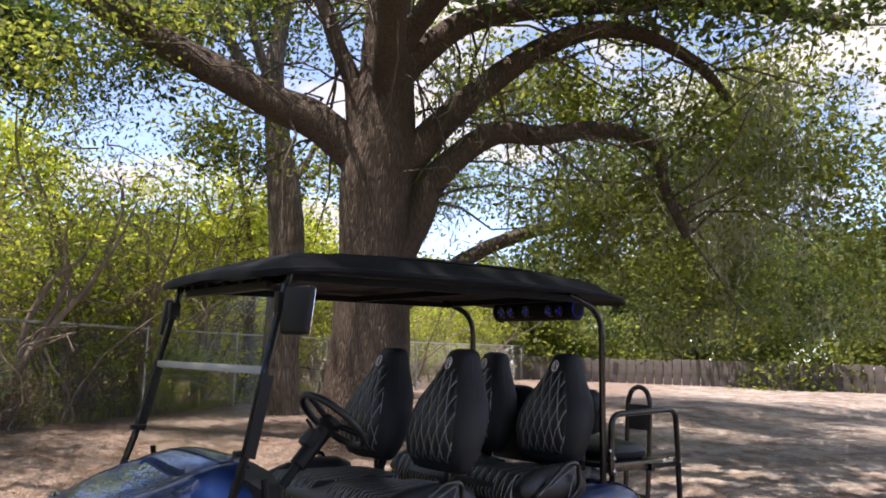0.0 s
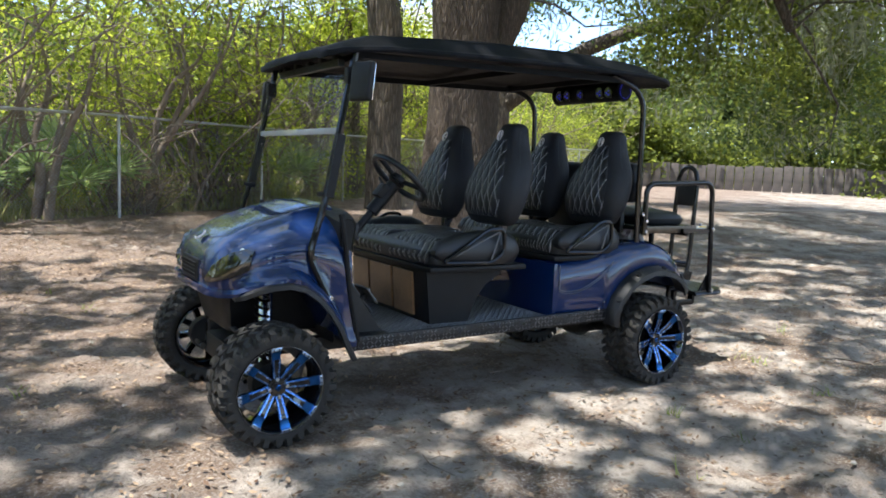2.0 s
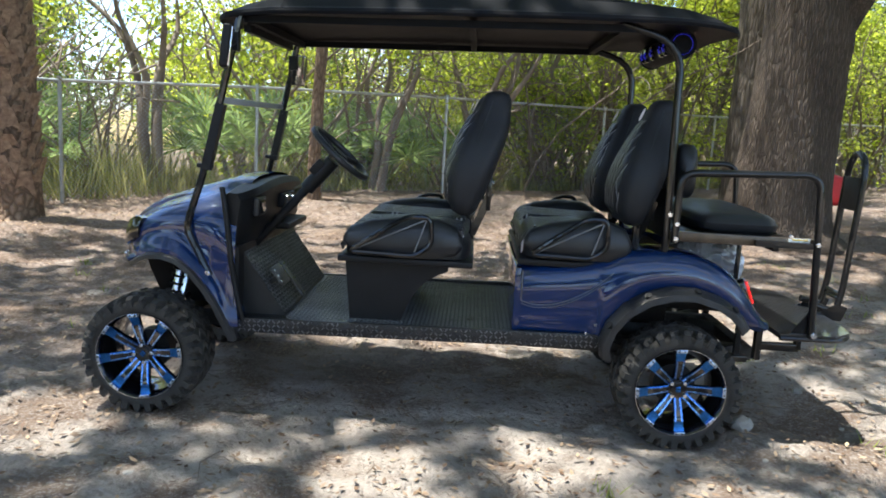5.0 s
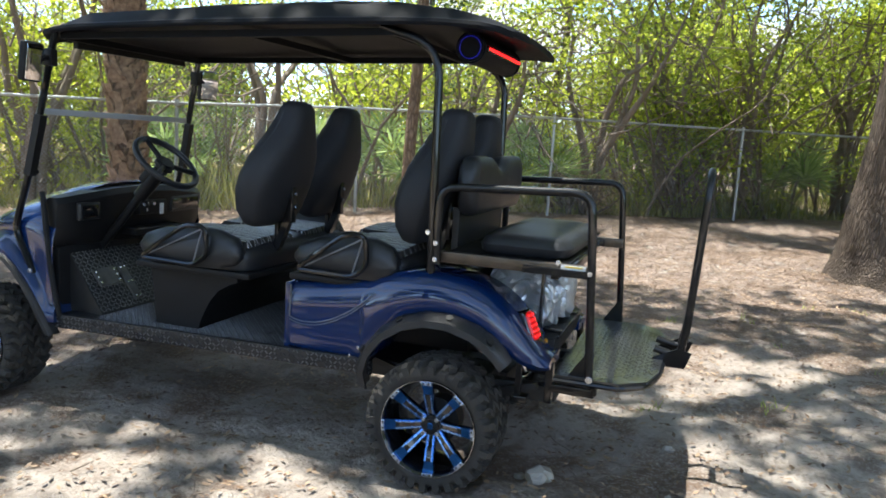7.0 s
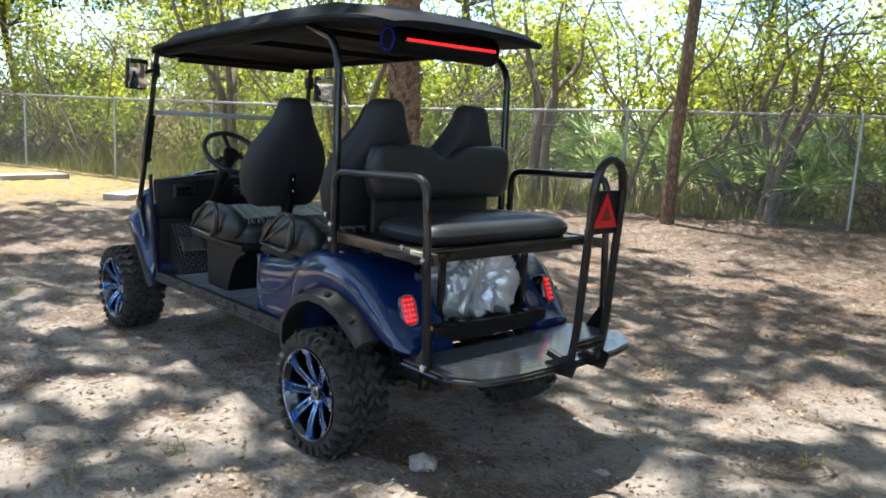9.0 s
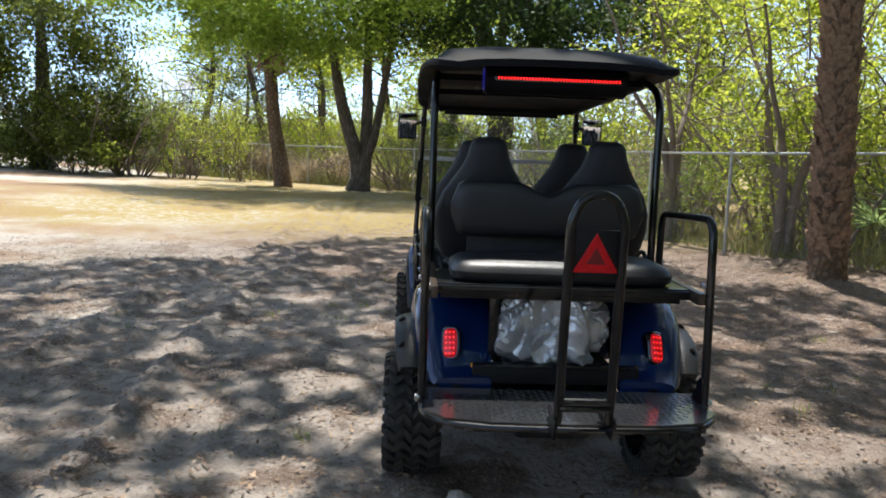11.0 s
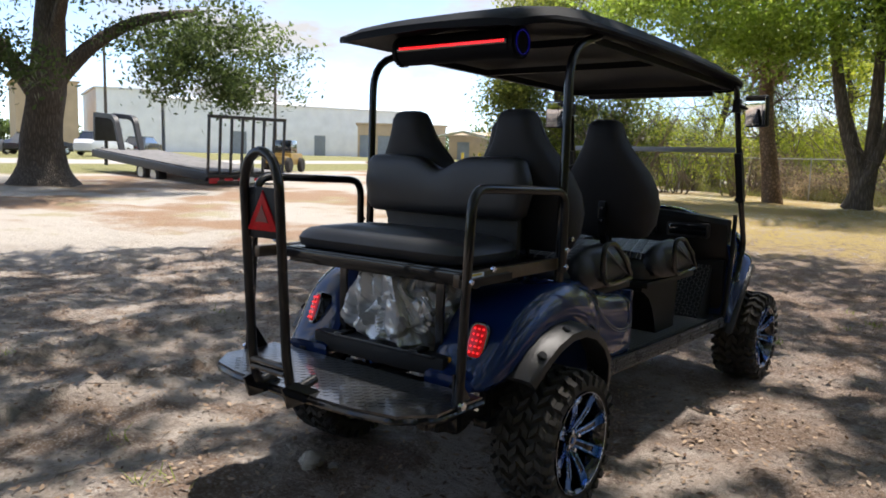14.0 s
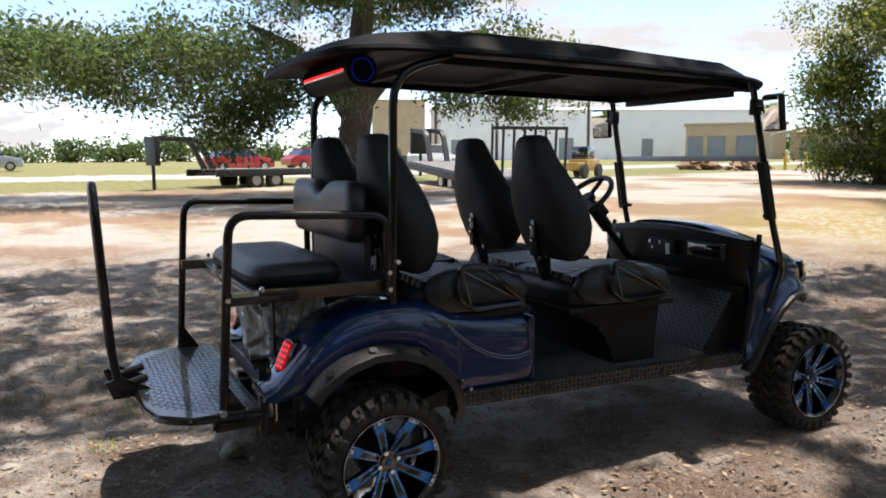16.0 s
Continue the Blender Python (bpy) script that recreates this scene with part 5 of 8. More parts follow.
# chassis, axles, springs
bm = bmesh.new()
for y in (-0.30, 0.30):
    box(bm, (-2.45, y - 0.03, 0.36), (0.42, y + 0.03, 0.43), 0.006)
for x in (-2.3, -1.5, -0.75, 0.1, 0.40):
    box(bm, (x - 0.03, -0.32, 0.365), (x + 0.03, 0.32, 0.425), 0.006)
box(bm, (-0.70, -0.28, 0.34), (-0.2, 0.28, 0.43), 0.01)
part("chassis_frame", bm, STEEL, cart)
bm = bmesh.new()
tube(bm, [(0, -0.50, 0.297), (0, 0.50, 0.297)], 0.035, 12)
disc(bm, (0, 0.06, 0.297), 0.11, 0.14, (0, 1, 0), 20, 0.02)
box(bm, (-0.16, -0.12, 0.24), (0.18, 0.16, 0.40), 0.03)
part("rear_axle", bm, STEEL, cart)
for sgn in (-1, 1):
    bm = bmesh.new()
    tube(bm, [(-0.38, sgn * 0.36, 0.44), (0, sgn * 0.36, 0.335), (0.36, sgn * 0.36, 0.44)], 0.014, 6, 0.25, square=True)
    part("leaf_spring", bm, STEEL, cart)
    bm = bmesh.new()
    tube(bm, [(0.30, sgn * 0.46, 0.60), (0.30, sgn * 0.46, 0.42)], 0.012, 6, square=True)
    box(bm, (0.275, sgn * 0.46 - 0.03, 0.395), (0.345, sgn * 0.46 + 0.03, 0.425), 0.006)
    part("body_bracket", bm, TUBE, cart)
    bm = bmesh.new()
    box(bm, (0.42, sgn * 0.40 - 0.02, 0.44), (0.60, sgn * 0.40 + 0.02, 0.475), 0.004)
    box(bm, (0.40, sgn * 0.40 - 0.02, 0.39), (0.43, sgn * 0.40 + 0.02, 0.56), 0.004)
    box(bm, (0.585, sgn * 0.40 - 0.02, 0.45), (0.61, sgn * 0.40 + 0.02, 0.535), 0.004)
    part("step_arm", bm, TUBE, cart)
    bm = bmesh.new()
    for zz, xo in ((0.30, 0.12), (0.30, -0.12)):
        tube(bm, [(-WB + xo, sgn * 0.16, zz + 0.02), (-WB, sgn * 0.50, 0.265)], 0.015, 8)
    tube(bm, [(-WB, sgn * 0.48, 0.26), (-WB, sgn * 0.47, 0.38)], 0.022, 8)
    tube(bm, [(-WB, sgn * 0.47, 0.38), (-WB + 0.03, sgn * 0.22, 0.44)], 0.013, 8)
    part("control_arm", bm, TUBE, cart)
    bm = bmesh.new()
    tube(bm, [(-WB + 0.03, sgn * 0.40, 0.30), (-WB + 0.08, sgn * 0.30, 0.66)], 0.014, 8)
    disc(bm, (-WB + 0.045, sgn * 0.37, 0.42), 0.026, 0.16, (0.05, -sgn * 0.1, 0.36), 12)
    part("shock_absorber", bm, CHROME, cart)
bm = bmesh.new()
box(bm, (-2.50, -0.18, 0.28), (-2.30, 0.18, 0.40), 0.02)
tube(bm, [(-2.48, -0.44, 0.28), (-2.48, 0.44, 0.28)], 0.011, 8)
part("steering_rack", bm, STEEL, cart)
bm = bmesh.new()
tube(bm, [(0.22, 0.12, 0.40), (0.40, 0.12, 0.38)], 0.05, 14)
part("muffler", bm, STEEL, cart)
bm = bmesh.new()
box(bm, (0.38, 0.36, 0.47), (0.386, 0.48, 0.54), 0.002)
part("side_tag", bm, CHROME, cart)

# the folded silver cover in the bag well
bm = bmesh.new()
bmesh.ops.create_icosphere(bm, subdivisions=6, radius=1.0)
for v in bm.verts:
    p = v.co.copy()
    p = Vector([math.copysign(abs(c) ** 0.72, c) for c in p])
    f1 = noise.noise(Vector((p.x * 1.3, p.y * 2.2 + 7, p.z * 0.8)))
    fan = math.atan2(p.y + 0.25, 1.5 - 0.75 * p.z)
    w1 = noise.noise(Vector((p.x * 1.1 + 3, p.y * 1.4, p.z * 1.2)))
    w2 = noise.noise(Vector((p.x * 1.6, p.y * 2.0 + 5, p.z * 1.7 + 2)))
    wide = abs((fan * 1.7 + 0.55 * w1) % 1.0 - 0.5) * 2
    fine = abs((fan * 5.3 + 1.3 * w2 + 0.5 * p.x) % 1.0 - 0.5) * 2
    cross = abs((p.z * 0.9 + 0.5 * p.y + 1.2 * w1) % 1.0 - 0.5) * 2
    f4 = abs(noise.noise(Vector((p.x * 5, p.y * 13 + 5 * p.z, p.z * 3.2 + 4))))
    r = 1.04 + 0.12 * f1 - 0.20 * wide - 0.15 * fine * max(0.1, 0.6 + w2 * 1.6) - 0.11 * cross - 0.07 * f4
    v.co = Vector((0.240 + p.x * 0.190 * r, p.y * 0.275 * r + 0.01, max(0.617, 0.780 + p.z * 0.205 * r)))
cover = part("folded_cover", bm, SILVER, None, sharp=22)
tagged(cover, "crumpled silver fabric cover stuffed into the cart's rear well", "fabric cover")

# ---- ground ----
def ground_material():
    m = mat("sandy_ground", (0.40, 0.34, 0.28), 0.95, vary=0.3, scale=1.2, bscale=55, spec=0.15)
    n, l = m.node_tree.nodes, m.node_tree.links
    b = n["Principled BSDF"]
    co = n.new("ShaderNodeTexCoord")
    sep = n.new("ShaderNodeSeparateXYZ")
    l.new(co.outputs["Object"], sep.inputs[0])

    def nz(scale, detail=6, rough=0.6):
        k = n.new("ShaderNodeTexNoise")
        k.inputs["Scale"].default_value, k.inputs["Detail"].default_value, k.inputs["Roughness"].default_value = scale, detail, rough
        l.new(co.outputs["Object"], k.inputs["Vector"])
        return k.outputs["Fac"]

    def ramp(v, a, b_):
        r = n.new("ShaderNodeMapRange")
        r.interpolation_type = "SMOOTHSTEP"
        r.inputs[1].default_value, r.inputs[2].default_value = a, b_
        l.new(v, r.inputs[0])
        return r.outputs[0]

    def mix(f, a, c2):
        k = n.new("ShaderNodeMixRGB")
        l.new(f, k.inputs[0])
        for i, v in ((1, a), (2, c2)):
            if isinstance(v, tuple):
                k.inputs[i].default_value = (*v, 1)
            else:
                l.new(v, k.inputs[i])
        return k.outputs[0]

    mid, fine, grit, big = nz(0.9), nz(7.0), nz(60.0, 4, 0.7), nz(0.22, 4)
    sand = mix(ramp(mid, 0.35, 0.65), (0.36, 0.310, 0.268), (0.47, 0.412, 0.355))
    sand = mix(math_node(n, l, "MULTIPLY", ramp(fine, 0.48, 0.70), 0.8), sand, (0.225, 0.185, 0.155))
    sand = mix(math_node(n, l, "MULTIPLY", ramp(nz(26.0, 3), 0.54, 0.68), 0.5), sand, (0.17, 0.13, 0.105))
    soil = math_node(n, l, "MULTIPLY", ramp(nz(0.75, 5, 0.65), 0.47, 0.60), ramp(nz(9.0, 5, 0.7), 0.36, 0.56))
    sand = mix(math_node(n, l, "MULTIPLY", soil, 0.8), sand, mix(ramp(grit, 0.4, 0.65), (0.20, 0.168, 0.145), (0.12, 0.098, 0.083)))
    # leaf litter lies thick towards the fence and the trees, thin elsewhere
    d = math_node(n, l, "ADD", math_node(n, l, "MULTIPLY", sep.outputs[0], -0.50), math_node(n, l, "MULTIPLY", sep.outputs[1], 0.86))
    dn = math_node(n, l, "ADD", d, math_node(n, l, "MULTIPLY", mid, 5.0))
    litter_c = mix(ramp(fine, 0.35, 0.65), (0.185, 0.136, 0.110), (0.345, 0.270, 0.222))
    litter_c = mix(ramp(grit, 0.45, 0.7), litter_c, (0.125, 0.086, 0.063))
    f_lit = math_node(n, l, "MULTIPLY", ramp(dn, 2.5, 5.4), ramp(fine, 0.30, 0.48))
    col = mix(f_lit, sand, litter_c)
    f_spot = math_node(n, l, "MULTIPLY", ramp(nz(1.7), 0.47, 0.60), ramp(grit, 0.36, 0.52))
    col = mix(math_node(n, l, "MULTIPLY", f_spot, 0.85), col, (0.165, 0.112, 0.080))
    # far off: pale bare sand, an orange dirt patch, dry grass and a green verge
    far = ramp(math_node(n, l, "SUBTRACT", math_node(n, l, "MULTIPLY", sep.outputs[1], -1.0), math_node(n, l, "MULTIPLY", sep.outputs[0], 0.45)), 6.0, 11.0)
    farc = mix(ramp(big, 0.44, 0.56), (0.50, 0.455, 0.395), (0.35, 0.235, 0.155))
    farc = mix(math_node(n, l, "MULTIPLY", ramp(nz(0.5), 0.54, 0.66), 0.7), farc, (0.38, 0.33, 0.19))
    col = mix(far, col, farc)
    verge = ramp(math_node(n, l, "ADD", math_node(n, l, "MULTIPLY", sep.outputs[1], -1.0), math_node(n, l, "MULTIPLY", mid, 3.0)), 27.0, 29.5)
    col = mix(verge, col, mix(ramp(fine, 0.4, 0.6), (0.18, 0.18, 0.065), (0.30, 0.28, 0.13)))
    road = math_node(n, l, "MULTIPLY", ramp(sep.outputs[1], -43.0, -42.0), math_node(n, l, "SUBTRACT", 1.0, ramp(sep.outputs[1], -36.5, -35.5)))
    col = mix(road, col, (0.47, 0.44, 0.40))
    gdry = math_node(n, l, "MULTIPLY", ramp(math_node(n, l, "ADD", math_node(n, l, "MULTIPLY", sep.outputs[0], -1.0), math_node(n, l, "MULTIPLY", mid, 4.0)), 9.5, 14.5), ramp(sep.outputs[1], -13.0, -7.0))
    col = mix(math_node(n, l, "MULTIPLY", gdry, ramp(fine, 0.36, 0.56)), col, (0.38, 0.29, 0.11))
    l.new(col, b.inputs["Base Color"])
    bn = n.new("ShaderNodeBump")
    bn.inputs["Strength"].default_value, bn.inputs["Distance"].default_value = 1.0, 0.048
    l.new(math_node(n, l, "ADD", math_node(n, l, "MULTIPLY", grit, 0.45), math_node(n, l, "ADD", math_node(n, l, "MULTIPLY", nz(22.0), 0.9), fine)), bn.inputs["Height"])
    l.new(bn.outputs[0], b.inputs["Normal"])
    return m


def grid_axis(c, fine, step, far, grow):
    a = [c]
    s = step
    while a[-1] < c + far:
        if a[-1] > c + fine:
            s *= grow
        a.append(a[-1] + s)
    pos = np.array(a)
    return np.concatenate([2 * c - pos[:0:-1], pos])


def relief(x, y):
    """Scuffs, hollows and old tyre ruts in the sand."""
    r = math.hypot(x, y)
    k = 1.0 if r < 9 else max(0.0, 1 - (r - 9) / 10)
    v = noise.noise((x * 1.1, y * 1.1, 0)) * 0.014 + noise.noise((x * 4.2, y * 4.2, 3)) * 0.011 + noise.noise((x * 11, y * 11, 5)) * 0.007
    rut = 0
    for k in (-2.05, -2.95):
        d = y - k - 0.18 * math.sin(x * 0.5)
        rut -= 0.014 * math.exp(-(d / 0.11) ** 2) * (1 + 0.7 * math.sin(x * 38 + abs(d) * 40)) if x < 1.5 else 0
    for yy in (-0.58, 0.58):
        rut -= 0.012 * math.exp(-((y - yy) / 0.13) ** 2) if x > 0.2 else 0
    for wx in (0, -2.4):
        for wy in (-0.575, 0.575):
            v *= 1 - 0.85 * math.exp(-(((x - wx) / 0.28) ** 2 + ((y - wy) / 0.22) ** 2))
    return k * (v + rut)


xs, ys = grid_axis(0.0, 6.5, 0.055, 480, 1.22), grid_axis(0.0, 6.5, 0.055, 480, 1.22)
gv = [(float(x), float(y), gz(x, y) + relief(x, y) - 0.004) for x in xs for y in ys]
ny_ = len(ys)
gf = [(i * ny_ + j, (i + 1) * ny_ + j, (i + 1) * ny_ + j + 1, i * ny_ + j + 1) for i in range(len(xs) - 1) for j in range(ny_ - 1)]
gme = bpy.data.meshes.new("ground")
gme.from_pydata(gv, [], gf)
gme.polygons.foreach_set("use_smooth", [True] * len(gme.polygons))
gme.materials.append(ground_material())
tagged(new("ground", gme), "grey-brown sandy ground strewn with dead leaves", "ground", kind="structure")


# ---- plants ----
rng = np.random.default_rng(11)


def quads_mesh(name, V, material, parent=None):
    """A mesh of loose four-cornered leaves from an array (n, 4, 3)."""
    n_ = len(V)
    me = bpy.data.meshes.new(name)
    me.vertices.add(n_ * 4)
    me.vertices.foreach_set("co", V.astype(np.float32).ravel())
    me.loops.add(n_ * 4)
    me.loops.foreach_set("vertex_index", np.arange(n_ * 4, dtype=np.int32))
    me.polygons.add(n_)
    me.polygons.foreach_set("loop_start", np.arange(0, n_ * 4, 4, dtype=np.int32))
    me.polygons.foreach_set("loop_total", np.full(n_, 4, dtype=np.int32))
    me.update(calc_edges=True)
    me.materials.append(material)
    ob = new(name, me)
    if parent is not None:
        ob.parent = parent
    return ob


def leaf_quads(C, length, width, flat=0.5, droop=0.0):
    """Kite-shaped leaves at centres C, turned at random; flat lays them level."""
    n_ = len(C)
    a = rng.uniform(0, 2 * np.pi, n_)
    el = rng.normal(0, 0.7 * (1 - flat) + 0.15, n_) - droop
    d = np.stack([np.cos(a) * np.cos(el), np.sin(a) * np.cos(el), np.sin(el)], 1)
    up = np.stack([rng.normal(0, 1 - flat + 0.15, n_), rng.normal(0, 1 - flat + 0.15, n_), np.ones(n_)], 1)
    s = np.cross(d, up)
    s /= np.linalg.norm(s, axis=1, keepdims=True) + 1e-9
    k = rng.uniform(0.65, 1.35, n_)[:, None]
    L, W = d * length * k, s * width * k
    return np.stack([C - L * 0.5, C - L * 0.05 + W * 0.5, C + L * 0.5, C - L * 0.05 - W * 0.5], 1)


def clusters(blobs, n_, shell=0.45):
    """Cluster centres inside ellipsoids (x, y, z, rx, ry, rz), denser to the outside."""
    w = np.array([b[3] * b[4] * b[5] for b in blobs]) ** 0.7
    pick = rng.choice(len(blobs), n_, p=w / w.sum())
    B = np.array(blobs)[pick]
    v = rng.normal(size=(n_, 3))
    v /= np.linalg.norm(v, axis=1, keepdims=True)
    r = rng.uniform(shell, 1.0, n_)[:, None]
    return B[:, :3] + v * r * B[:, 3:]


def crown_points(centres, per, spread, sink=0.6):
    n_ = len(centres)
    P = np.repeat(centres, per, 0)
    off = rng.normal(0, 1, (n_ * per, 3)) * np.array([spread, spread, spread * sink])
    return P + off


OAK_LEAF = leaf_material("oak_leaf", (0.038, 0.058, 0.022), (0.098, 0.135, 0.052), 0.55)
SUN_LEAF = leaf_material("thicket_leaf", (0.10, 0.145, 0.026), (0.36, 0.40, 0.095), 0.58)
LIME_LEAF = leaf_material("lime_leaf", (0.105, 0.165, 0.030), (0.24, 0.32, 0.085), 0.5)
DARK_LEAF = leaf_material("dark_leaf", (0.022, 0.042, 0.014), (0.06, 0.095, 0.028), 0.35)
PALM_LEAF = leaf_material("palmetto_leaf", (0.085, 0.14, 0.05), (0.26, 0.34, 0.15), 0.45)
MOSS = leaf_material("hanging_moss", (0.13, 0.14, 0.10), (0.24, 0.25, 0.18), 0.45)
DEAD_LEAF = leaf_material("dead_leaf", (0.09, 0.05, 0.03), (0.36, 0.26, 0.17), 0.05)
DRY_LEAF = leaf_material("dry_thicket_leaf", (0.19, 0.14, 0.085), (0.46, 0.38, 0.24), 0.4)
STRAW = leaf_material("straw_grass", (0.10, 0.125, 0.04), (0.30, 0.29, 0.13), 0.45)
GRASS = leaf_material("grass_blade", (0.10, 0.15, 0.03), (0.24, 0.27, 0.09), 0.4)
OAK_BARK = bark_material("oak_bark", (0.105, 0.078, 0.060), (0.20, 0.155, 0.122), 24, 3.0, 0.022)
# the oak leaf again, sunlight put into its paler, yellower colour
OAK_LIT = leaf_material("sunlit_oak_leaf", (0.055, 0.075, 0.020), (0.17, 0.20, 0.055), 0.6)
GREY_BARK = bark_material("grey_bark", (0.12, 0.095, 0.075), (0.24, 0.20, 0.165), 12, 2.0, 0.02)
PINE_BARK = bark_material("pine_bark", (0.24, 0.155, 0.105), (0.38, 0.27, 0.19), 14, 4.0, 0.02)
PALM_BARK = bark_material("palm_bark", (0.16, 0.095, 0.06), (0.33, 0.235, 0.165), 8, 6.0, 0.02)
TWIG = mat("twig", (0.13, 0.095, 0.07), 0.9, vary=0.3, scale=5, bscale=60, color2=(0.25, 0.20, 0.16))


def woody(pts, radii, sides=14, lumps=0.08, flute=0.0, sub=4, bm=None):
    """A tapered trunk or limb through points, with an uneven girth and flutes at its foot."""
    P = [Vector(p) for p in pts]
    dense, rr = [], []
    for i in range(len(P) - 1):
        p0, p1, p2, p3 = P[max(i - 1, 0)], P[i], P[i + 1], P[min(i + 2, len(P) - 1)]
        for k in range(sub):
            u = k / sub
            dense.append(0.5 * ((2 * p1) + (p2 - p0) * u + (2 * p0 - 5 * p1 + 4 * p2 - p3) * u * u + (3 * p1 - p0 - 3 * p2 + p3) * u ** 3))
            rr.append(radii[i] + (radii[i + 1] - radii[i]) * u)
    dense.append(P[-1])
    rr.append(radii[-1])
    bm = bm or bmesh.new()
    rings = []
    t0 = (dense[1] - dense[0]).normalized()
    side = t0.cross(Vector((0, 0, 1)) if abs(t0.z) < 0.9 else Vector((1, 0, 0))).normalized()
    for i, c in enumerate(dense):
        t = (dense[min(i + 1, len(dense) - 1)] - dense[max(i - 1, 0)]).normalized()
        side = (side - t * side.dot(t)).normalized()
        nb = t.cross(side)
        ring = []
        for k in range(sides):
            a = 2 * math.pi * k / sides
            d = side * math.cos(a) + nb * math.sin(a)
            q = noise.noise(c * 0.9 + d * 1.3) * lumps + noise.noise(c * 3 + d * 2.5) * lumps * 0.5
            fl = flute * max(0, 1 - i / max(1, len(dense) * 0.35)) * (0.5 + 0.5 * math.sin(a * 6 + noise.noise(c) * 2))
            ring.append(bm.verts.new(c + d * rr[i] * (1 + q + fl)))
        rings.append(ring)
    skin(bm, rings)
    return bm, dense, rr


def twigs(bm, starts, length, r, droop=0.3, bend=0.5):
    for s in starts:
        p = Vector(s)
        d = Vector((random.uniform(-1, 1), random.uniform(-1, 1), random.uniform(-0.3, 0.7))).normalized()
        pts = [tuple(p)]
        for i in range(4):
            d = (d + Vector((random.uniform(-bend, bend), random.uniform(-bend, bend), random.uniform(-bend, bend) - droop))).normalized()
            p = p + d * length / 4 * random.uniform(0.7, 1.3)
            pts.append(tuple(p))
        tube(bm, pts, [r, r * 0.75, r * 0.55, r * 0.35, r * 0.15], 5)
    return bm


# the large oak behind the cart
oak = thing("oak_tree", (0, 0, 0), "massive live oak with furrowed brown bark and spreading limbs", "tree")
bm, _, _ = woody([(3.22, 6.60, 0.0), (3.20, 6.62, 0.35), (3.22, 6.60, 1.2), (3.30, 6.58, 3.0), (3.30, 6.60, 4.4), (3.36, 6.55, 5.9), (3.37, 6.55, 7.4), (3.5, 6.4, 9.5)],
                 [0.92, 0.70, 0.60, 0.55, 0.58, 0.46, 0.36, 0.18], 30, 0.07, 0.10, 6)
part("trunk", bm, OAK_BARK, oak, "", 80)
limb_left_low = ([(3.2, 6.68, 4.35), (2.98, 6.82, 4.73), (2.48, 7.17, 5.21), (1.88, 7.58, 5.49), (1.13, 8.1, 5.94), (0.38, 8.61, 6.4), (-0.29, 9.08, 6.86), (-1.04, 9.6, 7.31)], 0.36, 0.17)
limb_right_mid = ([(3.5, 6.45, 4.3), (3.79, 6.26, 4.79), (4.12, 6.04, 5.28), (4.64, 5.68, 5.9), (5.41, 5.15, 6.65), (6.12, 4.66, 7.06), (6.84, 4.15, 7.07), (7.65, 3.6, 6.64), (8.13, 3.26, 5.98)], 0.30, 0.07)
limb_right_low = ([(3.55, 6.42, 3.0), (3.86, 6.21, 3.78), (3.99, 6.12, 4.24), (4.36, 5.87, 4.78), (4.88, 5.51, 5.2), (5.5, 5.08, 5.19), (6.28, 4.54, 5.35), (7.07, 4.0, 5.11), (7.18, 3.92, 4.45), (7.49, 3.71, 3.62)], 0.28, 0.07)
limb_right_high = ([(3.45, 6.45, 5.9), (3.64, 6.37, 6.2), (4.08, 6.06, 6.77), (4.61, 5.69, 7.17), (5.48, 5.1, 7.4), (6.6, 4.32, 7.61), (7.84, 3.47, 7.78), (9.09, 2.6, 7.69), (9.94, 2.02, 7.51)], 0.24, 0.12)
limb_left_up = ([(3.05, 6.75, 4.9), (2.99, 6.81, 5.29), (2.93, 6.85, 5.86), (2.73, 7.0, 6.41), (2.55, 7.12, 6.98), (2.38, 7.24, 7.55)], 0.19, 0.11)
limb_over_front = ([(3.3, 6.5, 5.6), (2.6, 5.4, 6.4), (1.6, 4.2, 7.1), (0.5, 2.9, 7.6), (-0.8, 1.4, 8.0), (-2.0, 0.0, 8.2)], 0.26, 0.08)
limb_over_rear = ([(3.4, 6.4, 6.4), (3.6, 5.2, 7.3), (3.9, 3.6, 8.0), (4.1, 1.8, 8.3), (4.2, -0.2, 8.4)], 0.22, 0.07)
limb_points = []
for pts, r0, r1 in (limb_left_low, limb_right_mid, limb_right_low, limb_right_high, limb_left_up, limb_over_front, limb_over_rear):
    k = len(pts)
    bm, dense, rr = woody(pts, [r0 + (r1 - r0) * i / (k - 1) for i in range(k)], 14, 0.10, 0.0, 4)
    part("limb", bm, OAK_BARK, oak, "", 80)
    limb_points += [tuple(p) for p in dense[6:]]
bm = bmesh.new()
random.seed(5)
twigs(bm, [random.choice(limb_points) for _ in range(150)], 2.6, 0.030, 0.12, 0.6)
tagged(part("branchwork", bm, GREY_BARK, oak, "", 80), kind="stuff")
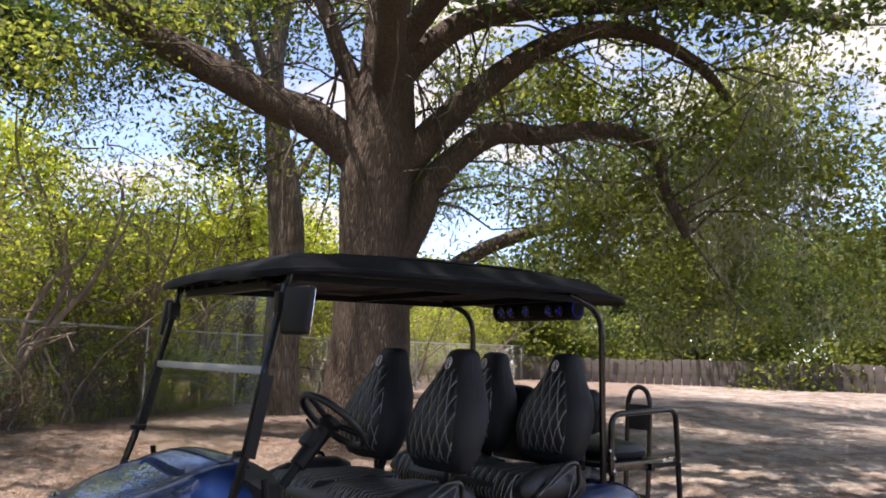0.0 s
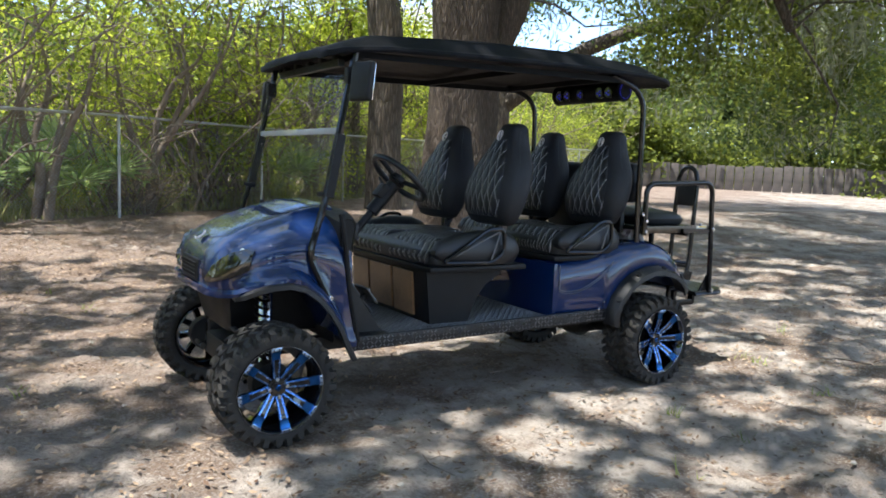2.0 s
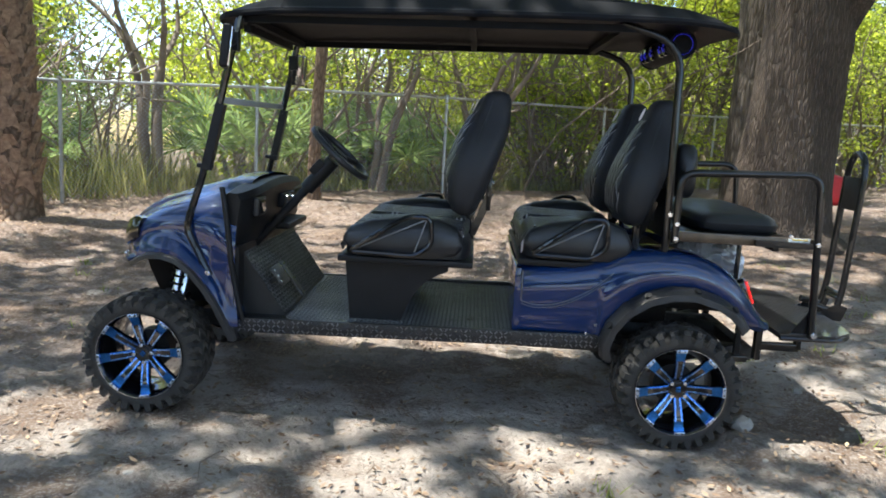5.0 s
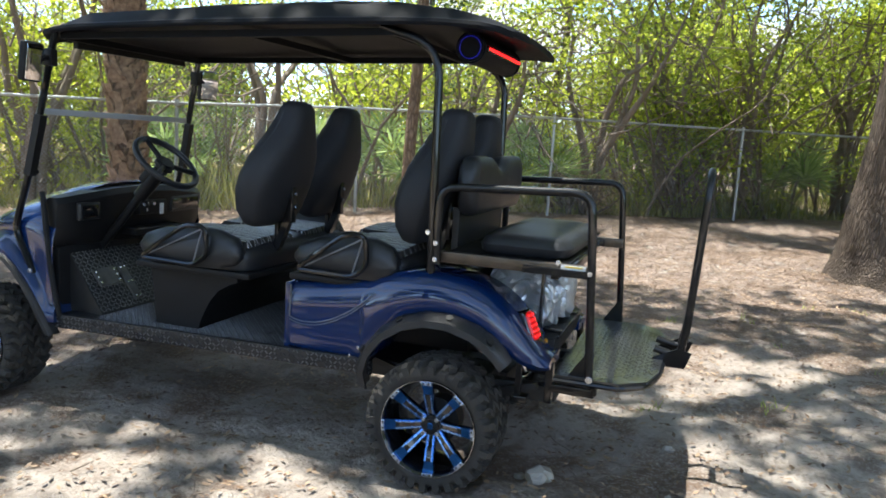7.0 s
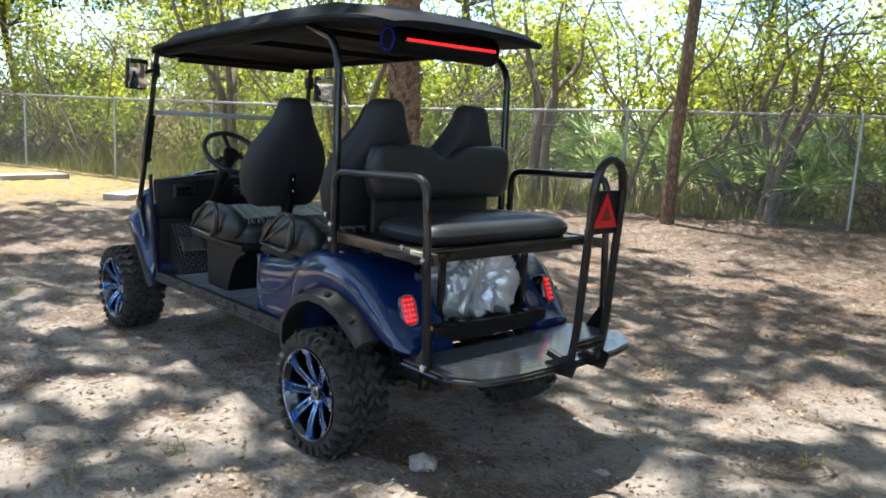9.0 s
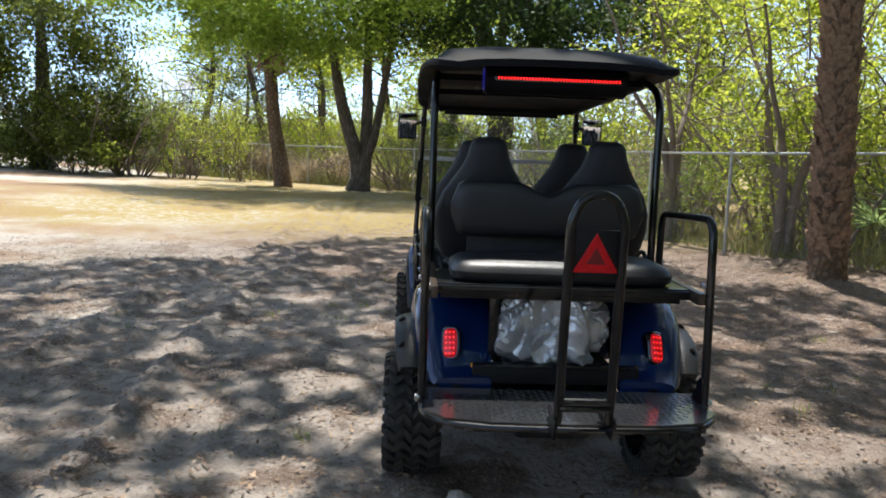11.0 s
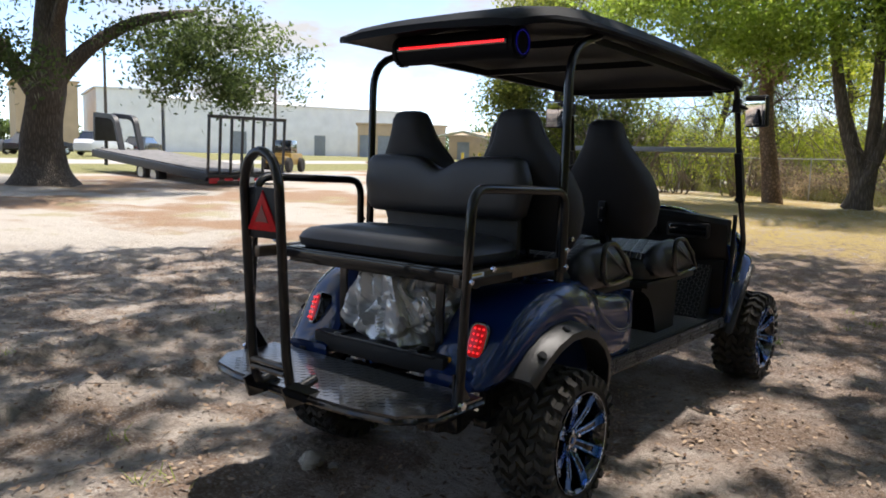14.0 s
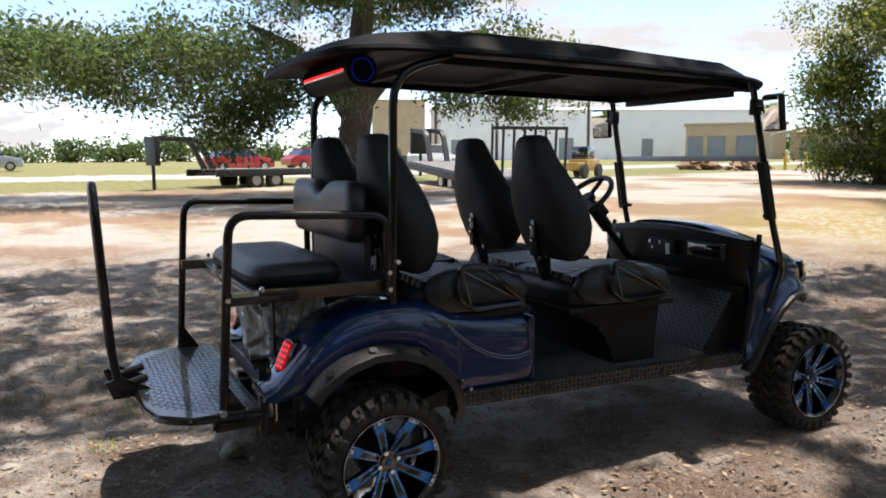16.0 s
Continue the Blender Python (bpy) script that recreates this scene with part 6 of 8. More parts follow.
# leaf layer added overhead, mostly out of view, to cast dappled shade
SHADE_CANOPY = [(-1.5, 0.5, 7.3, 4.2, 4.2, 0.8), (2.5, 2.5, 7.8, 4.5, 3.6, 1.0), (5.5, 0.5, 7.3, 4.0, 4.5, 1.0), (-4.5, 3.0, 7.4, 3.4, 3.0, 0.9),
          (1.5, -4.4, 7.2, 4.5, 3.2, 0.8), (-5.5, -2.5, 7.2, 3.4, 3.6, 0.8), (6.5, -4.5, 7.0, 3.0, 3.0, 0.8), (-8.8, 0.2, 7.3, 3.2, 3.2, 0.9), (-3.0, -6.0, 7.0, 3.0, 2.2, 0.8), (-1.0, -3.4, 7.1, 3.0, 2.0, 0.6)]
# holes in the canopy (place of the sun fleck on the ground, radius) and scattered small ones
SUN_GAPS = [(-2.3, 4.0, 0.30), (-1.9, 5.6, 0.40), (-2.6, 3.0, 0.30), (-2.7, 2.0, 0.30), (-2.8, 0.9, 0.34), (2.3, 0.1, 0.30), (1.1, -0.5, 0.42), (0.3, -1.2, 0.36), (0.85, 0.05, 0.30), (3.9, 1.4, 0.40),
            (0.55, 0.6, 0.26), (-0.7, -1.8, 0.25), (-1.2, -1.1, 0.34), (-2.8, -0.8, 0.30), (-1.6, 0.95, 0.40), (-0.95, 0.9, 0.36), (-2.6, 4.7, 0.30), (-3.5, 3.4, 0.30), (-0.5, -0.9, 0.24), (2.2, 2.4, 0.30),
            (1.1, 1.4, 0.40), (-3.3, 6.7, 0.40), (1.2, 2.1, 0.34), (1.7, 1.8, 0.25), (-1.0, 4.9, 0.30), (-2.0, -2.3, 0.30), (-0.4, 1.5, 0.40), (-4.3, 5.0, 0.30), (0.5, -1.8, 0.30), (-5.2, 2.4, 0.34), (-4.0, -1.6, 0.30)]
gap_rng = np.random.default_rng(4)
holes = [(gx, gy, gr * (0.72 if gy < -1.0 else 1.0)) for gx, gy, gr in SUN_GAPS]
for _ in range(560):
    gx, gy = gap_rng.uniform(-12, 10), gap_rng.uniform(-9, 9)
    inner = -4.5 < gx < 3.0 and -3.4 < gy < 4.2
    holes.append((gx, gy, gap_rng.uniform(0.03, 0.11) if inner else gap_rng.uniform(0.08, 0.32)))
n_try = 100000
lz = rng.uniform(7.0, 8.3, n_try)
lx, ly = rng.uniform(-13, 10, n_try), rng.uniform(-9, 8, n_try)
inside = np.zeros(n_try, bool)
for cx_, cy_, cz_, rx_, ry_, rz_ in SHADE_CANOPY:
    inside |= ((lx - cx_) / rx_) ** 2 + ((ly - cy_) / ry_) ** 2 < rng.uniform(0.75, 1.1, n_try)
sx_, sy_ = lx - SUN_WAY.x / SUN_WAY.z * lz, ly - SUN_WAY.y / SUN_WAY.z * lz
wob = 1 + 0.45 * np.sin(sx_ * 9.1 + np.sin(sy_ * 7.3) * 2) * np.sin(sy_ * 8.3 + 1.0)
for gx, gy, gr in holes:
    inside &= ((sx_ - gx) ** 2 * 0.75 + (sy_ - gy) ** 2 * 1.3) > (gr * 1.12 * wob) ** 2
# the added shade layer joins the oak as one of its crowns
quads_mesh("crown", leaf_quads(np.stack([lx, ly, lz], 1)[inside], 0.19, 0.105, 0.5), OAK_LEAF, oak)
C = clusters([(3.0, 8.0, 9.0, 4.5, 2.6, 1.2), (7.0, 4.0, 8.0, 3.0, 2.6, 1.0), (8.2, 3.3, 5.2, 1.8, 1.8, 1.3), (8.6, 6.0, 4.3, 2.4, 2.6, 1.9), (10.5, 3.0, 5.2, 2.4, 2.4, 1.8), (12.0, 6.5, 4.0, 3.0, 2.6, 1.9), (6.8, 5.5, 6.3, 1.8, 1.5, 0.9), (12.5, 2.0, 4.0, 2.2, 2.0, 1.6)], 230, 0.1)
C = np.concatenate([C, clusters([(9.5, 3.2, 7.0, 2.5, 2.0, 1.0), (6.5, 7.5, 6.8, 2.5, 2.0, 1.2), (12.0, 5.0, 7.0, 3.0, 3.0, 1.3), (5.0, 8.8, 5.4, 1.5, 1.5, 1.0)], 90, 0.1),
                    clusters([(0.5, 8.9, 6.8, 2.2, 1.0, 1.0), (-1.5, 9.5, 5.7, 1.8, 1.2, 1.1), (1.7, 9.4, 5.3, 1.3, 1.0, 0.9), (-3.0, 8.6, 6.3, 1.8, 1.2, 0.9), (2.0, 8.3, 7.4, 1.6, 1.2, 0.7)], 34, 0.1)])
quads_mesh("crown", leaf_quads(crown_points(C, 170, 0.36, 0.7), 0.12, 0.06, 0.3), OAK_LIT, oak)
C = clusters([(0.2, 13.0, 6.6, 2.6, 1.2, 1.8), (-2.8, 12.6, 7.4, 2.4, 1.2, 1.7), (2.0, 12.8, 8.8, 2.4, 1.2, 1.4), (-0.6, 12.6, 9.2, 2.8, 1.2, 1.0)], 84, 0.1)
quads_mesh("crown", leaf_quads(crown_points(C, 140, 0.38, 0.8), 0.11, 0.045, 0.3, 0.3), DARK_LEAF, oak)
H = clusters([(8.5, 4.2, 4.6, 2.6, 2.6, 1.4), (5.0, 5.6, 5.6, 1.5, 1.0, 0.7), (11.0, 5.0, 4.6, 2.4, 2.4, 1.4), (9.5, 3.5, 6.2, 2.4, 2.0, 0.8)], 190, 0.2)
mp_ = crown_points(H, 34, 0.10, 3.8)
quads_mesh("hanging_moss", leaf_quads(mp_, 0.26, 0.025, 0.0, 1.2), MOSS, oak)

# other trunks near the fence
t2 = thing("oak_tree", (0, 0, 0), "dark grey-barked oak standing behind the large oak", "tree")
t2.matrix_basis = Matrix.Translation((0.501, 0.462, -0.18)) @ Matrix.Diagonal((1.135, 1.135, 1.135, 1))
bm, _, _ = woody([(3.40, 9.55, 0.0), (3.38, 9.55, 0.5), (3.36, 9.55, 2.0), (3.35, 9.55, 3.4), (3.24, 9.62, 4.7), (3.05, 9.70, 5.8), (2.95, 9.75, 7.2), (3.2, 9.6, 9.0)], [0.48, 0.36, 0.33, 0.33, 0.31, 0.22, 0.18, 0.10], 18, 0.1, 0.06)
part("trunk", bm, GREY_BARK, t2, "", 80)
for pts, r0, r1 in (([(3.05, 9.7, 5.9), (2.3, 9.9, 7.0), (1.7, 10.1, 8.2), (1.4, 10.2, 9.3)], 0.15, 0.06), ([(3.24, 9.62, 4.6), (3.6, 9.5, 5.1), (3.9, 9.4, 5.9)], 0.10, 0.04), ([(3.1, 9.7, 6.2), (2.5, 9.8, 7.6), (2.3, 9.8, 9.2)], 0.13, 0.05)):
    bm, _, _ = woody(pts, np.linspace(r0, r1, len(pts)).tolist(), 10)
    part("limb", bm, GREY_BARK, t2, "", 80)
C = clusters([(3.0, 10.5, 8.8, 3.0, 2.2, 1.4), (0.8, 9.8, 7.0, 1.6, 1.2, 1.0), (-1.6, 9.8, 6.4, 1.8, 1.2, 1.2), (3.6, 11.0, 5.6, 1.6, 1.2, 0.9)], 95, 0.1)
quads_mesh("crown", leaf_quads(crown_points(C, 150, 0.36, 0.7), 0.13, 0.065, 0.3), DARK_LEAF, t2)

pine = thing("slender_tree", (0, 0, 0), "slender reddish-barked trunk beside the fence", "tree")
bm, _, _ = woody([(-3.38, 7.5, 0.05), (-3.37, 7.5, 1.2), (-3.30, 7.5, 2.8), (-3.22, 7.5, 5.0), (-3.2, 7.5, 8.5)], [0.11, 0.092, 0.088, 0.08, 0.05], 12, 0.10, 0.08)
part("trunk", bm, PINE_BARK, pine, "", 80)
C = clusters([(-3.2, 7.6, 7.6, 1.8, 1.8, 1.3)], 60, 0.2)
quads_mesh("crown", leaf_quads(crown_points(C, 60, 0.4), 0.11, 0.05, 0.35), OAK_LEAF, pine)


HUSK = mat("palm_husk", (0.13, 0.08, 0.056), 0.95, vary=0.3, scale=16, bump=0.006, bscale=70, color2=(0.38, 0.265, 0.18), spec=0.15)


def palm(x, y, h, r, label):
    p = thing("palm_tree", (x, y, gz(x, y)), label, "palm tree")
    bm, _, _ = woody([(0, 0, -0.05), (0, 0, 0.3), (-0.03, -0.04, h * 0.35), (-0.10, -0.14, h * 0.7), (-0.12, -0.2, h)], [r * 1.25, r, r * 0.93, r * 0.9, r * 0.85], 20, 0.06)
    part("trunk", bm, PALM_BARK, p, "", 80)
    bm = bmesh.new()
    i = 0
    z = 0.30
    while z < min(h, 4.6):
        for k in range(8):
            a = 2 * math.pi * (k / 8 + i * 0.0625) + random.uniform(-0.2, 0.2)
            u = z / h
            c = Vector((-0.12 * u, -0.19 * u, z))
            d = Vector((math.cos(a), math.sin(a), 0))
            s = Vector((-d.y, d.x, 0))
            rr_ = r * (0.93 - 0.06 * u)
            c.z += random.uniform(-0.05, 0.05)
            w, hh, out = 0.085 * random.uniform(0.6, 1.2), 0.24 * random.uniform(0.55, 1.3), random.uniform(0.02, 0.09)
            s = (s + d * random.uniform(-0.25, 0.25)).normalized()
            v = [c + d * rr_ * 0.9 - s * w * 1.2, c + d * rr_ * 0.9 + s * w * 1.2, c + d * (rr_ + out) + s * w * 0.55 + Vector((0, 0, hh)), c + d * (rr_ + out) - s * w * 0.55 + Vector((0, 0, hh)),
                 c + d * rr_ * 0.9 + s * w * 0.5 + Vector((0, 0, hh * 0.9)), c + d * rr_ * 0.9 - s * w * 0.5 + Vector((0, 0, hh * 0.9))]
            v = [bm.verts.new(q) for q in v]
            for f in ((0, 1, 2, 3), (3, 2, 4, 5), (0, 3, 5), (1, 4, 2)):
                bm.faces.new([v[q] for q in f])
        z += 0.11
        i += 1
    tagged(part("husk", bm, HUSK, p, "", 30), kind="stuff")
    return p


palm(-6.35, 4.9, 7.0, 0.235, "palm trunk covered in brown leaf bases")


# thicket behind the fence
def shrub(seed, r, h, n_c, leaf, material, label, name="shrub", stems=9):
    random.seed(seed)
    s = thing(name, (0, 0, 0), label, "shrub", "thicket behind the fence")
    bm = bmesh.new()
    for _ in range(stems):
        a = random.uniform(0, 6.28)
        p = Vector((random.uniform(-0.3, 0.3) * r, random.uniform(-0.3, 0.3) * r, -0.1))
        d = Vector((math.cos(a) * 0.5, math.sin(a) * 0.5, 1)).normalized()
        pts = [tuple(p)]
        for i in range(6):
            d = (d + Vector((random.uniform(-0.4, 0.4), random.uniform(-0.4, 0.4), random.uniform(-0.25, 0.2)))).normalized()
            p = p + d * h / 5
            pts.append(tuple(p))
        tube(bm, pts, [0.035, 0.03, 0.025, 0.02, 0.015, 0.01, 0.005], 5)
    twigs(bm, [(random.uniform(-r, r) * 0.7, random.uniform(-r, r) * 0.7, random.uniform(0.1, h * 0.8)) for _ in range(stems * 4)], 1.1, 0.010, 0.05, 0.7)
    tagged(part("stem_tangle", bm, TWIG, s, "", 80), kind="stuff")
    C_ = clusters([(0, 0, h * 0.62, r, r, h * 0.42), (0.3 * r, -0.2 * r, h * 0.35, r * 0.9, r * 0.9, h * 0.33)], n_c, 0.25)
    quads_mesh("foliage", leaf_quads(crown_points(C_, 40, 0.19, 0.8), leaf, leaf * 0.55, 0.3), material, s)
    return s


def palmetto(seed, label="fan-leaved palmetto clump under the trees"):
    random.seed(seed)
    s = thing("palmetto", (0, 0, 0), label, "shrub", "palmetto clumps")
    for _ in range(14):
        V = []
        a, e = random.uniform(0, 6.28), random.uniform(0.5, 1.3)
        d = Vector((math.cos(a) * math.cos(e), math.sin(a) * math.cos(e), math.sin(e)))
        hub_ = d * random.uniform(0.6, 1.1)
        side_ = d.cross(Vector((0, 0, 1))).normalized()
        upv = side_.cross(d)
        V.append([(0, 0, 0), tuple(hub_ * 0.5 + side_ * 0.012), tuple(hub_), tuple(hub_ * 0.5 - side_ * 0.012)])
        for k in range(16):
            t = (k / 15 - 0.5) * 3.4
            f = (d * math.cos(t) + side_ * math.sin(t)).normalized()
            f = (f - Vector((0, 0, 0.25 * abs(t) / 1.7))).normalized()
            L = random.uniform(0.42, 0.58)
            w = f.cross(upv).normalized() * 0.022
            V.append([tuple(hub_), tuple(hub_ + f * L * 0.5 + w), tuple(hub_ + f * L), tuple(hub_ + f * L * 0.5 - w)])
        quads_mesh("frond", np.array(V), PALM_LEAF, s)
    return s


FENCE = [(26.0, 24.0), (16.0, 19.5), (8.0, 15.5), (4.3, 13.4), (1.5, 11.2), (-1.5, 9.2), (-4.3, 7.6), (-6.4, 5.9), (-8.7, 4.5), (-10.6, 3.8), (-13.5, 3.05), (-16.5, 2.1), (-20.5, 0.9), (-24.5, -0.6), (-28.0, -3.2), (-30.5, -7.0), (-32.5, -11.5), (-35.0, -16.5), (-39.0, -21.5)]


def along(line, s):
    for a, b in zip(line, line[1:]):
        L = math.hypot(b[0] - a[0], b[1] - a[1])
        if s <= L:
            u = s / L
            nx_, ny2 = (b[1] - a[1]) / L, -(b[0] - a[0]) / L
            return a[0] + (b[0] - a[0]) * u, a[1] + (b[1] - a[1]) * u, nx_, ny2
        s -= L
    return (*line[-1], 0, 1)


F_LEN = sum(math.hypot(b[0] - a[0], b[1] - a[1]) for a, b in zip(FENCE, FENCE[1:]))
kinds = [shrub(21, 1.5, 3.4, 66, 0.085, SUN_LEAF, "sunlit yellow-green shrub behind the wire fence"),
         shrub(22, 1.8, 4.6, 80, 0.095, SUN_LEAF, "tall sunlit shrub with tangled stems"),
         shrub(23, 1.3, 2.4, 58, 0.075, LIME_LEAF, "bright lime-green bush behind the wire fence"),
         shrub(24, 1.5, 3.0, 44, 0.08, OAK_LEAF, "dark green bush with bare tangled twigs", stems=18),
         shrub(25, 1.3, 1.7, 60, 0.075, DRY_LEAF, "dry tan brush with bare grey twigs by the fence", stems=20)]
random.seed(77)
spots = []
s = 2.0
while s < F_LEN - 1:
    x, y, nx_, ny2 = along(FENCE, s)
    for depth in (1.2, 3.0, 5.2):
        dd = depth + random.uniform(-0.7, 0.9)
        k = random.choice((3, 4, 4, 4, 0) if x < -4.2 else (0, 2, 0, 3, 1)) if (depth < 2 and random.random() < 0.8) else random.choice((0, 0, 1, 1, 2, 2, 0, 3))
        spots.append((k, x + nx_ * -dd * -1, y + ny2 * -dd * -1, random.uniform(0.75, 1.2)))
    s += random.uniform(1.6, 2.3)
# the far side of the line is away from the cart
used = set()
for k, x, y, sc in spots:
    m_ = pose(x, y, gz(x, y), 0, 0, random.uniform(0, 360)) @ Matrix.Diagonal((sc, sc, sc * random.uniform(0.85, 1.2), 1))
    if k not in used:
        kinds[k].matrix_basis = m_
        used.add(k)
    else:
        base = kinds[k]
        keep = base.matrix_basis.copy()
        base.matrix_basis = Matrix()
        copy_thing(base, m_)
        base.matrix_basis = keep
for k, x, y, sc in ((0, -26.6, -13.6, 1.1), (3, -27.6, -12.0, 1.25), (0, -28.6, -10.2, 1.1), (2, -26.2, -16.8, 1.0), (0, -29.4, -8.0, 1.0),
                    (4, -1.1, 9.9, 0.6), (0, -0.2, 11.0, 1.0), (2, 0.9, 11.6, 1.0), (0, 2.0, 12.4, 1.1), (2, 0.3, 12.4, 1.2)):
    keep = kinds[k].matrix_basis.copy()
    kinds[k].matrix_basis = Matrix()
    copy_thing(kinds[k], pose(x, y, gz(x, y), 0, 0, 47 * y) @ Matrix.Diagonal((sc, sc, sc, 1)))
    kinds[k].matrix_basis = keep
pk = palmetto(31)
for i, (x, y) in enumerate(((-2.6, 9.7), (-2.0, 10.9), (-5.4, 8.6), (-4.4, 9.0), (2.4, 13.0), (-3.6, 9.9), (-7.6, 6.9), (-1.8, 10.0), (-3.0, 10.8))):
    m_ = pose(x, y, gz(x, y), 0, 0, 57 * i) @ Matrix.Diagonal((1.2, 1.2, 1.25, 1))
    if i == 0:
        pk.matrix_basis = m_
    else:
        keep = pk.matrix_basis.copy()
        pk.matrix_basis = Matrix()
        copy_thing(pk, m_)
        pk.matrix_basis = keep


def back_tree(seed, h, r, material, label, bark=None):
    random.seed(seed)
    t_ = thing("tree", (0, 0, 0), label, "tree", "trees behind the fence")
    bm, dense, _ = woody([(0, 0, -0.1), (0.1, 0.1, h * 0.2), (random.uniform(-0.4, 0.4), random.uniform(-0.4, 0.4), h * 0.5), (random.uniform(-0.6, 0.6), 0.2, h * 0.85)], [0.19, 0.14, 0.10, 0.04], 10, 0.1)
    part("trunk", bm, bark or GREY_BARK, t_, "", 80)
    bm = bmesh.new()
    twigs(bm, [tuple(dense[random.randrange(4, len(dense))]) for _ in range(26)], r * 1.1, 0.035, -0.05, 0.5)
    tagged(part("branchwork", bm, bark or GREY_BARK, t_, "", 80), kind="stuff")
    C_ = clusters([(0, 0, h * 0.78, r, r, h * 0.24), (r * 0.5, 0.2, h * 0.58, r * 0.8, r * 0.8, h * 0.18), (-r * 0.5, -0.3, h * 0.62, r * 0.8, r * 0.8, h * 0.2)], 48, 0.2)
    quads_mesh("crown", leaf_quads(crown_points(C_, 100, 0.36, 0.7), 0.15, 0.075, 0.3), material, t_)
    return t_


bt = [back_tree(41, 7.5, 2.4, SUN_LEAF, "sunlit tree rising behind the thicket"), back_tree(42, 9.0, 2.8, OAK_LEAF, "dark green tree rising behind the thicket")]
random.seed(9)
used = set()
s = 1.0
i = 0
while s < F_LEN:
    x, y, nx_, ny2 = along(FENCE, s)
    dd = random.uniform(8.0, 12.5)
    k = 1 if random.random() < 0.22 else 0
    sc = random.uniform(0.75, 1.15)
    px, py = x + nx_ * dd, y + ny2 * dd
    m_ = pose(px, py, gz(px, py), 0, 0, random.uniform(0, 360)) @ Matrix.Diagonal((sc, sc, sc, 1))
    if k not in used:
        bt[k].matrix_basis = m_
        used.add(k)
    else:
        keep = bt[k].matrix_basis.copy()
        bt[k].matrix_basis = Matrix()
        copy_thing(bt[k], m_)
        bt[k].matrix_basis = keep
    s += random.uniform(4.2, 6.2)
for i, (px, py) in enumerate(((5.2, 14.8), (5.6, 17.5), (8.2, 18.5), (0.2, 19.2))):
    keep = bt[0].matrix_basis.copy()
    bt[0].matrix_basis = Matrix()
    copy_thing(bt[0], pose(px, py, gz(px, py), 0, 0, 71 * i) @ Matrix.Diagonal((0.95, 0.95, 0.9 if i < 3 else 1.25, 1)))
    bt[0].matrix_basis = keep

s = 52.0
while s < F_LEN - 8:
    x, y, nx_, ny2 = along(FENCE, s)
    dd = random.uniform(5.0, 12.0)
    sc = random.uniform(1.1, 1.5)
    px, py = x + nx_ * dd, y + ny2 * dd
    k = 1 if random.random() < 0.35 else 0
    keep = bt[k].matrix_basis.copy()
    bt[k].matrix_basis = Matrix()
    copy_thing(bt[k], pose(px, py, gz(px, py) - 0.1, 0, 0, random.uniform(0, 360)) @ Matrix.Diagonal((sc, sc, sc, 1)))
    bt[k].matrix_basis = keep
    s += random.uniform(2.4, 3.6)


def scrub_tree(seed, x, y, h, lean):
    random.seed(seed)
    t_ = thing("scrub_tree", (x, y, gz(x, y)), "crooked dark-limbed scrub tree in the thicket", "tree", "scrub trees")
    for k in range(4):
        a = random.uniform(0, 6.28)
        sp = random.uniform(0.25, 0.7) * h * 0.5
        pts = [(0.1 * math.cos(a), 0.1 * math.sin(a), -0.1), (0.12 * math.cos(a) + lean * 0.15, 0.12 * math.sin(a), h * 0.22)]
        for i in range(1, 5):
            u = i / 4
            pts.append((lean * u + sp * u * math.cos(a) + random.uniform(-0.2, 0.2), sp * u * math.sin(a) + random.uniform(-0.2, 0.2), h * (0.22 + 0.78 * u * random.uniform(0.85, 1.05))))
        bm, dense, _ = woody(pts, [0.085, 0.07, 0.055, 0.04, 0.024, 0.010], 8, 0.15)
        part("limb", bm, TWIG, t_, "", 80)
    bm = bmesh.new()
    twigs(bm, [(lean * 0.5 + random.uniform(-1, 1) * h * 0.25, random.uniform(-1, 1) * h * 0.25, random.uniform(0.3, 0.95) * h) for _ in range(40)], 1.5, 0.018, 0.08, 0.7)
    tagged(part("branchwork", bm, TWIG, t_, "", 80), kind="stuff")
    C_ = clusters([(lean * 0.7, 0, h * 0.8, h * 0.4, h * 0.4, h * 0.3)], 18, 0.2)
    quads_mesh("crown", leaf_quads(crown_points(C_, 60, 0.26, 0.7), 0.09, 0.045, 0.3), SUN_LEAF, t_)


for sd, x, y, h, ln in ((61, 1.6, 12.0, 4.6, 0.6), (62, -1.0, 10.0, 3.8, 0.5), (63, 3.6, 13.6, 4.4, -0.5), (64, -2.6, 9.0, 3.2, 0.7), (65, -5.8, 7.4, 4.2, -0.5), (66, 0.3, 11.2, 5.2, -0.4), (67, -8.6, 5.4, 4.4, 0.4), (68, -11.0, 4.4, 4.8, -0.4)):
    scrub_tree(sd, x, y, h, ln)

wood = thing("woodland", (0, 0, 0), "dense sunlit woodland filling the ground behind the thicket", "trees", kind="stuff")
bl = []
s = 0.0
while s < F_LEN:
    x, y, nx_, ny2 = along(FENCE, s)
    for dd, zz in ((12.0, 1.4), (14.5, 2.6)):
        px, py = x + nx_ * dd, y + ny2 * dd
        bl.append((px, py, gz(px, py) + zz, 2.2, 2.2, 1.8))
    s += 2.4
quads_mesh("foliage", leaf_quads(crown_points(clusters(bl, 1150, 0.1), 60, 0.5), 0.24, 0.13, 0.25), SUN_LEAF, wood)

straw = thing("tall_grass", (0, 0, 0), "tall olive and straw-coloured weeds behind the wire fence", "grass", kind="stuff")
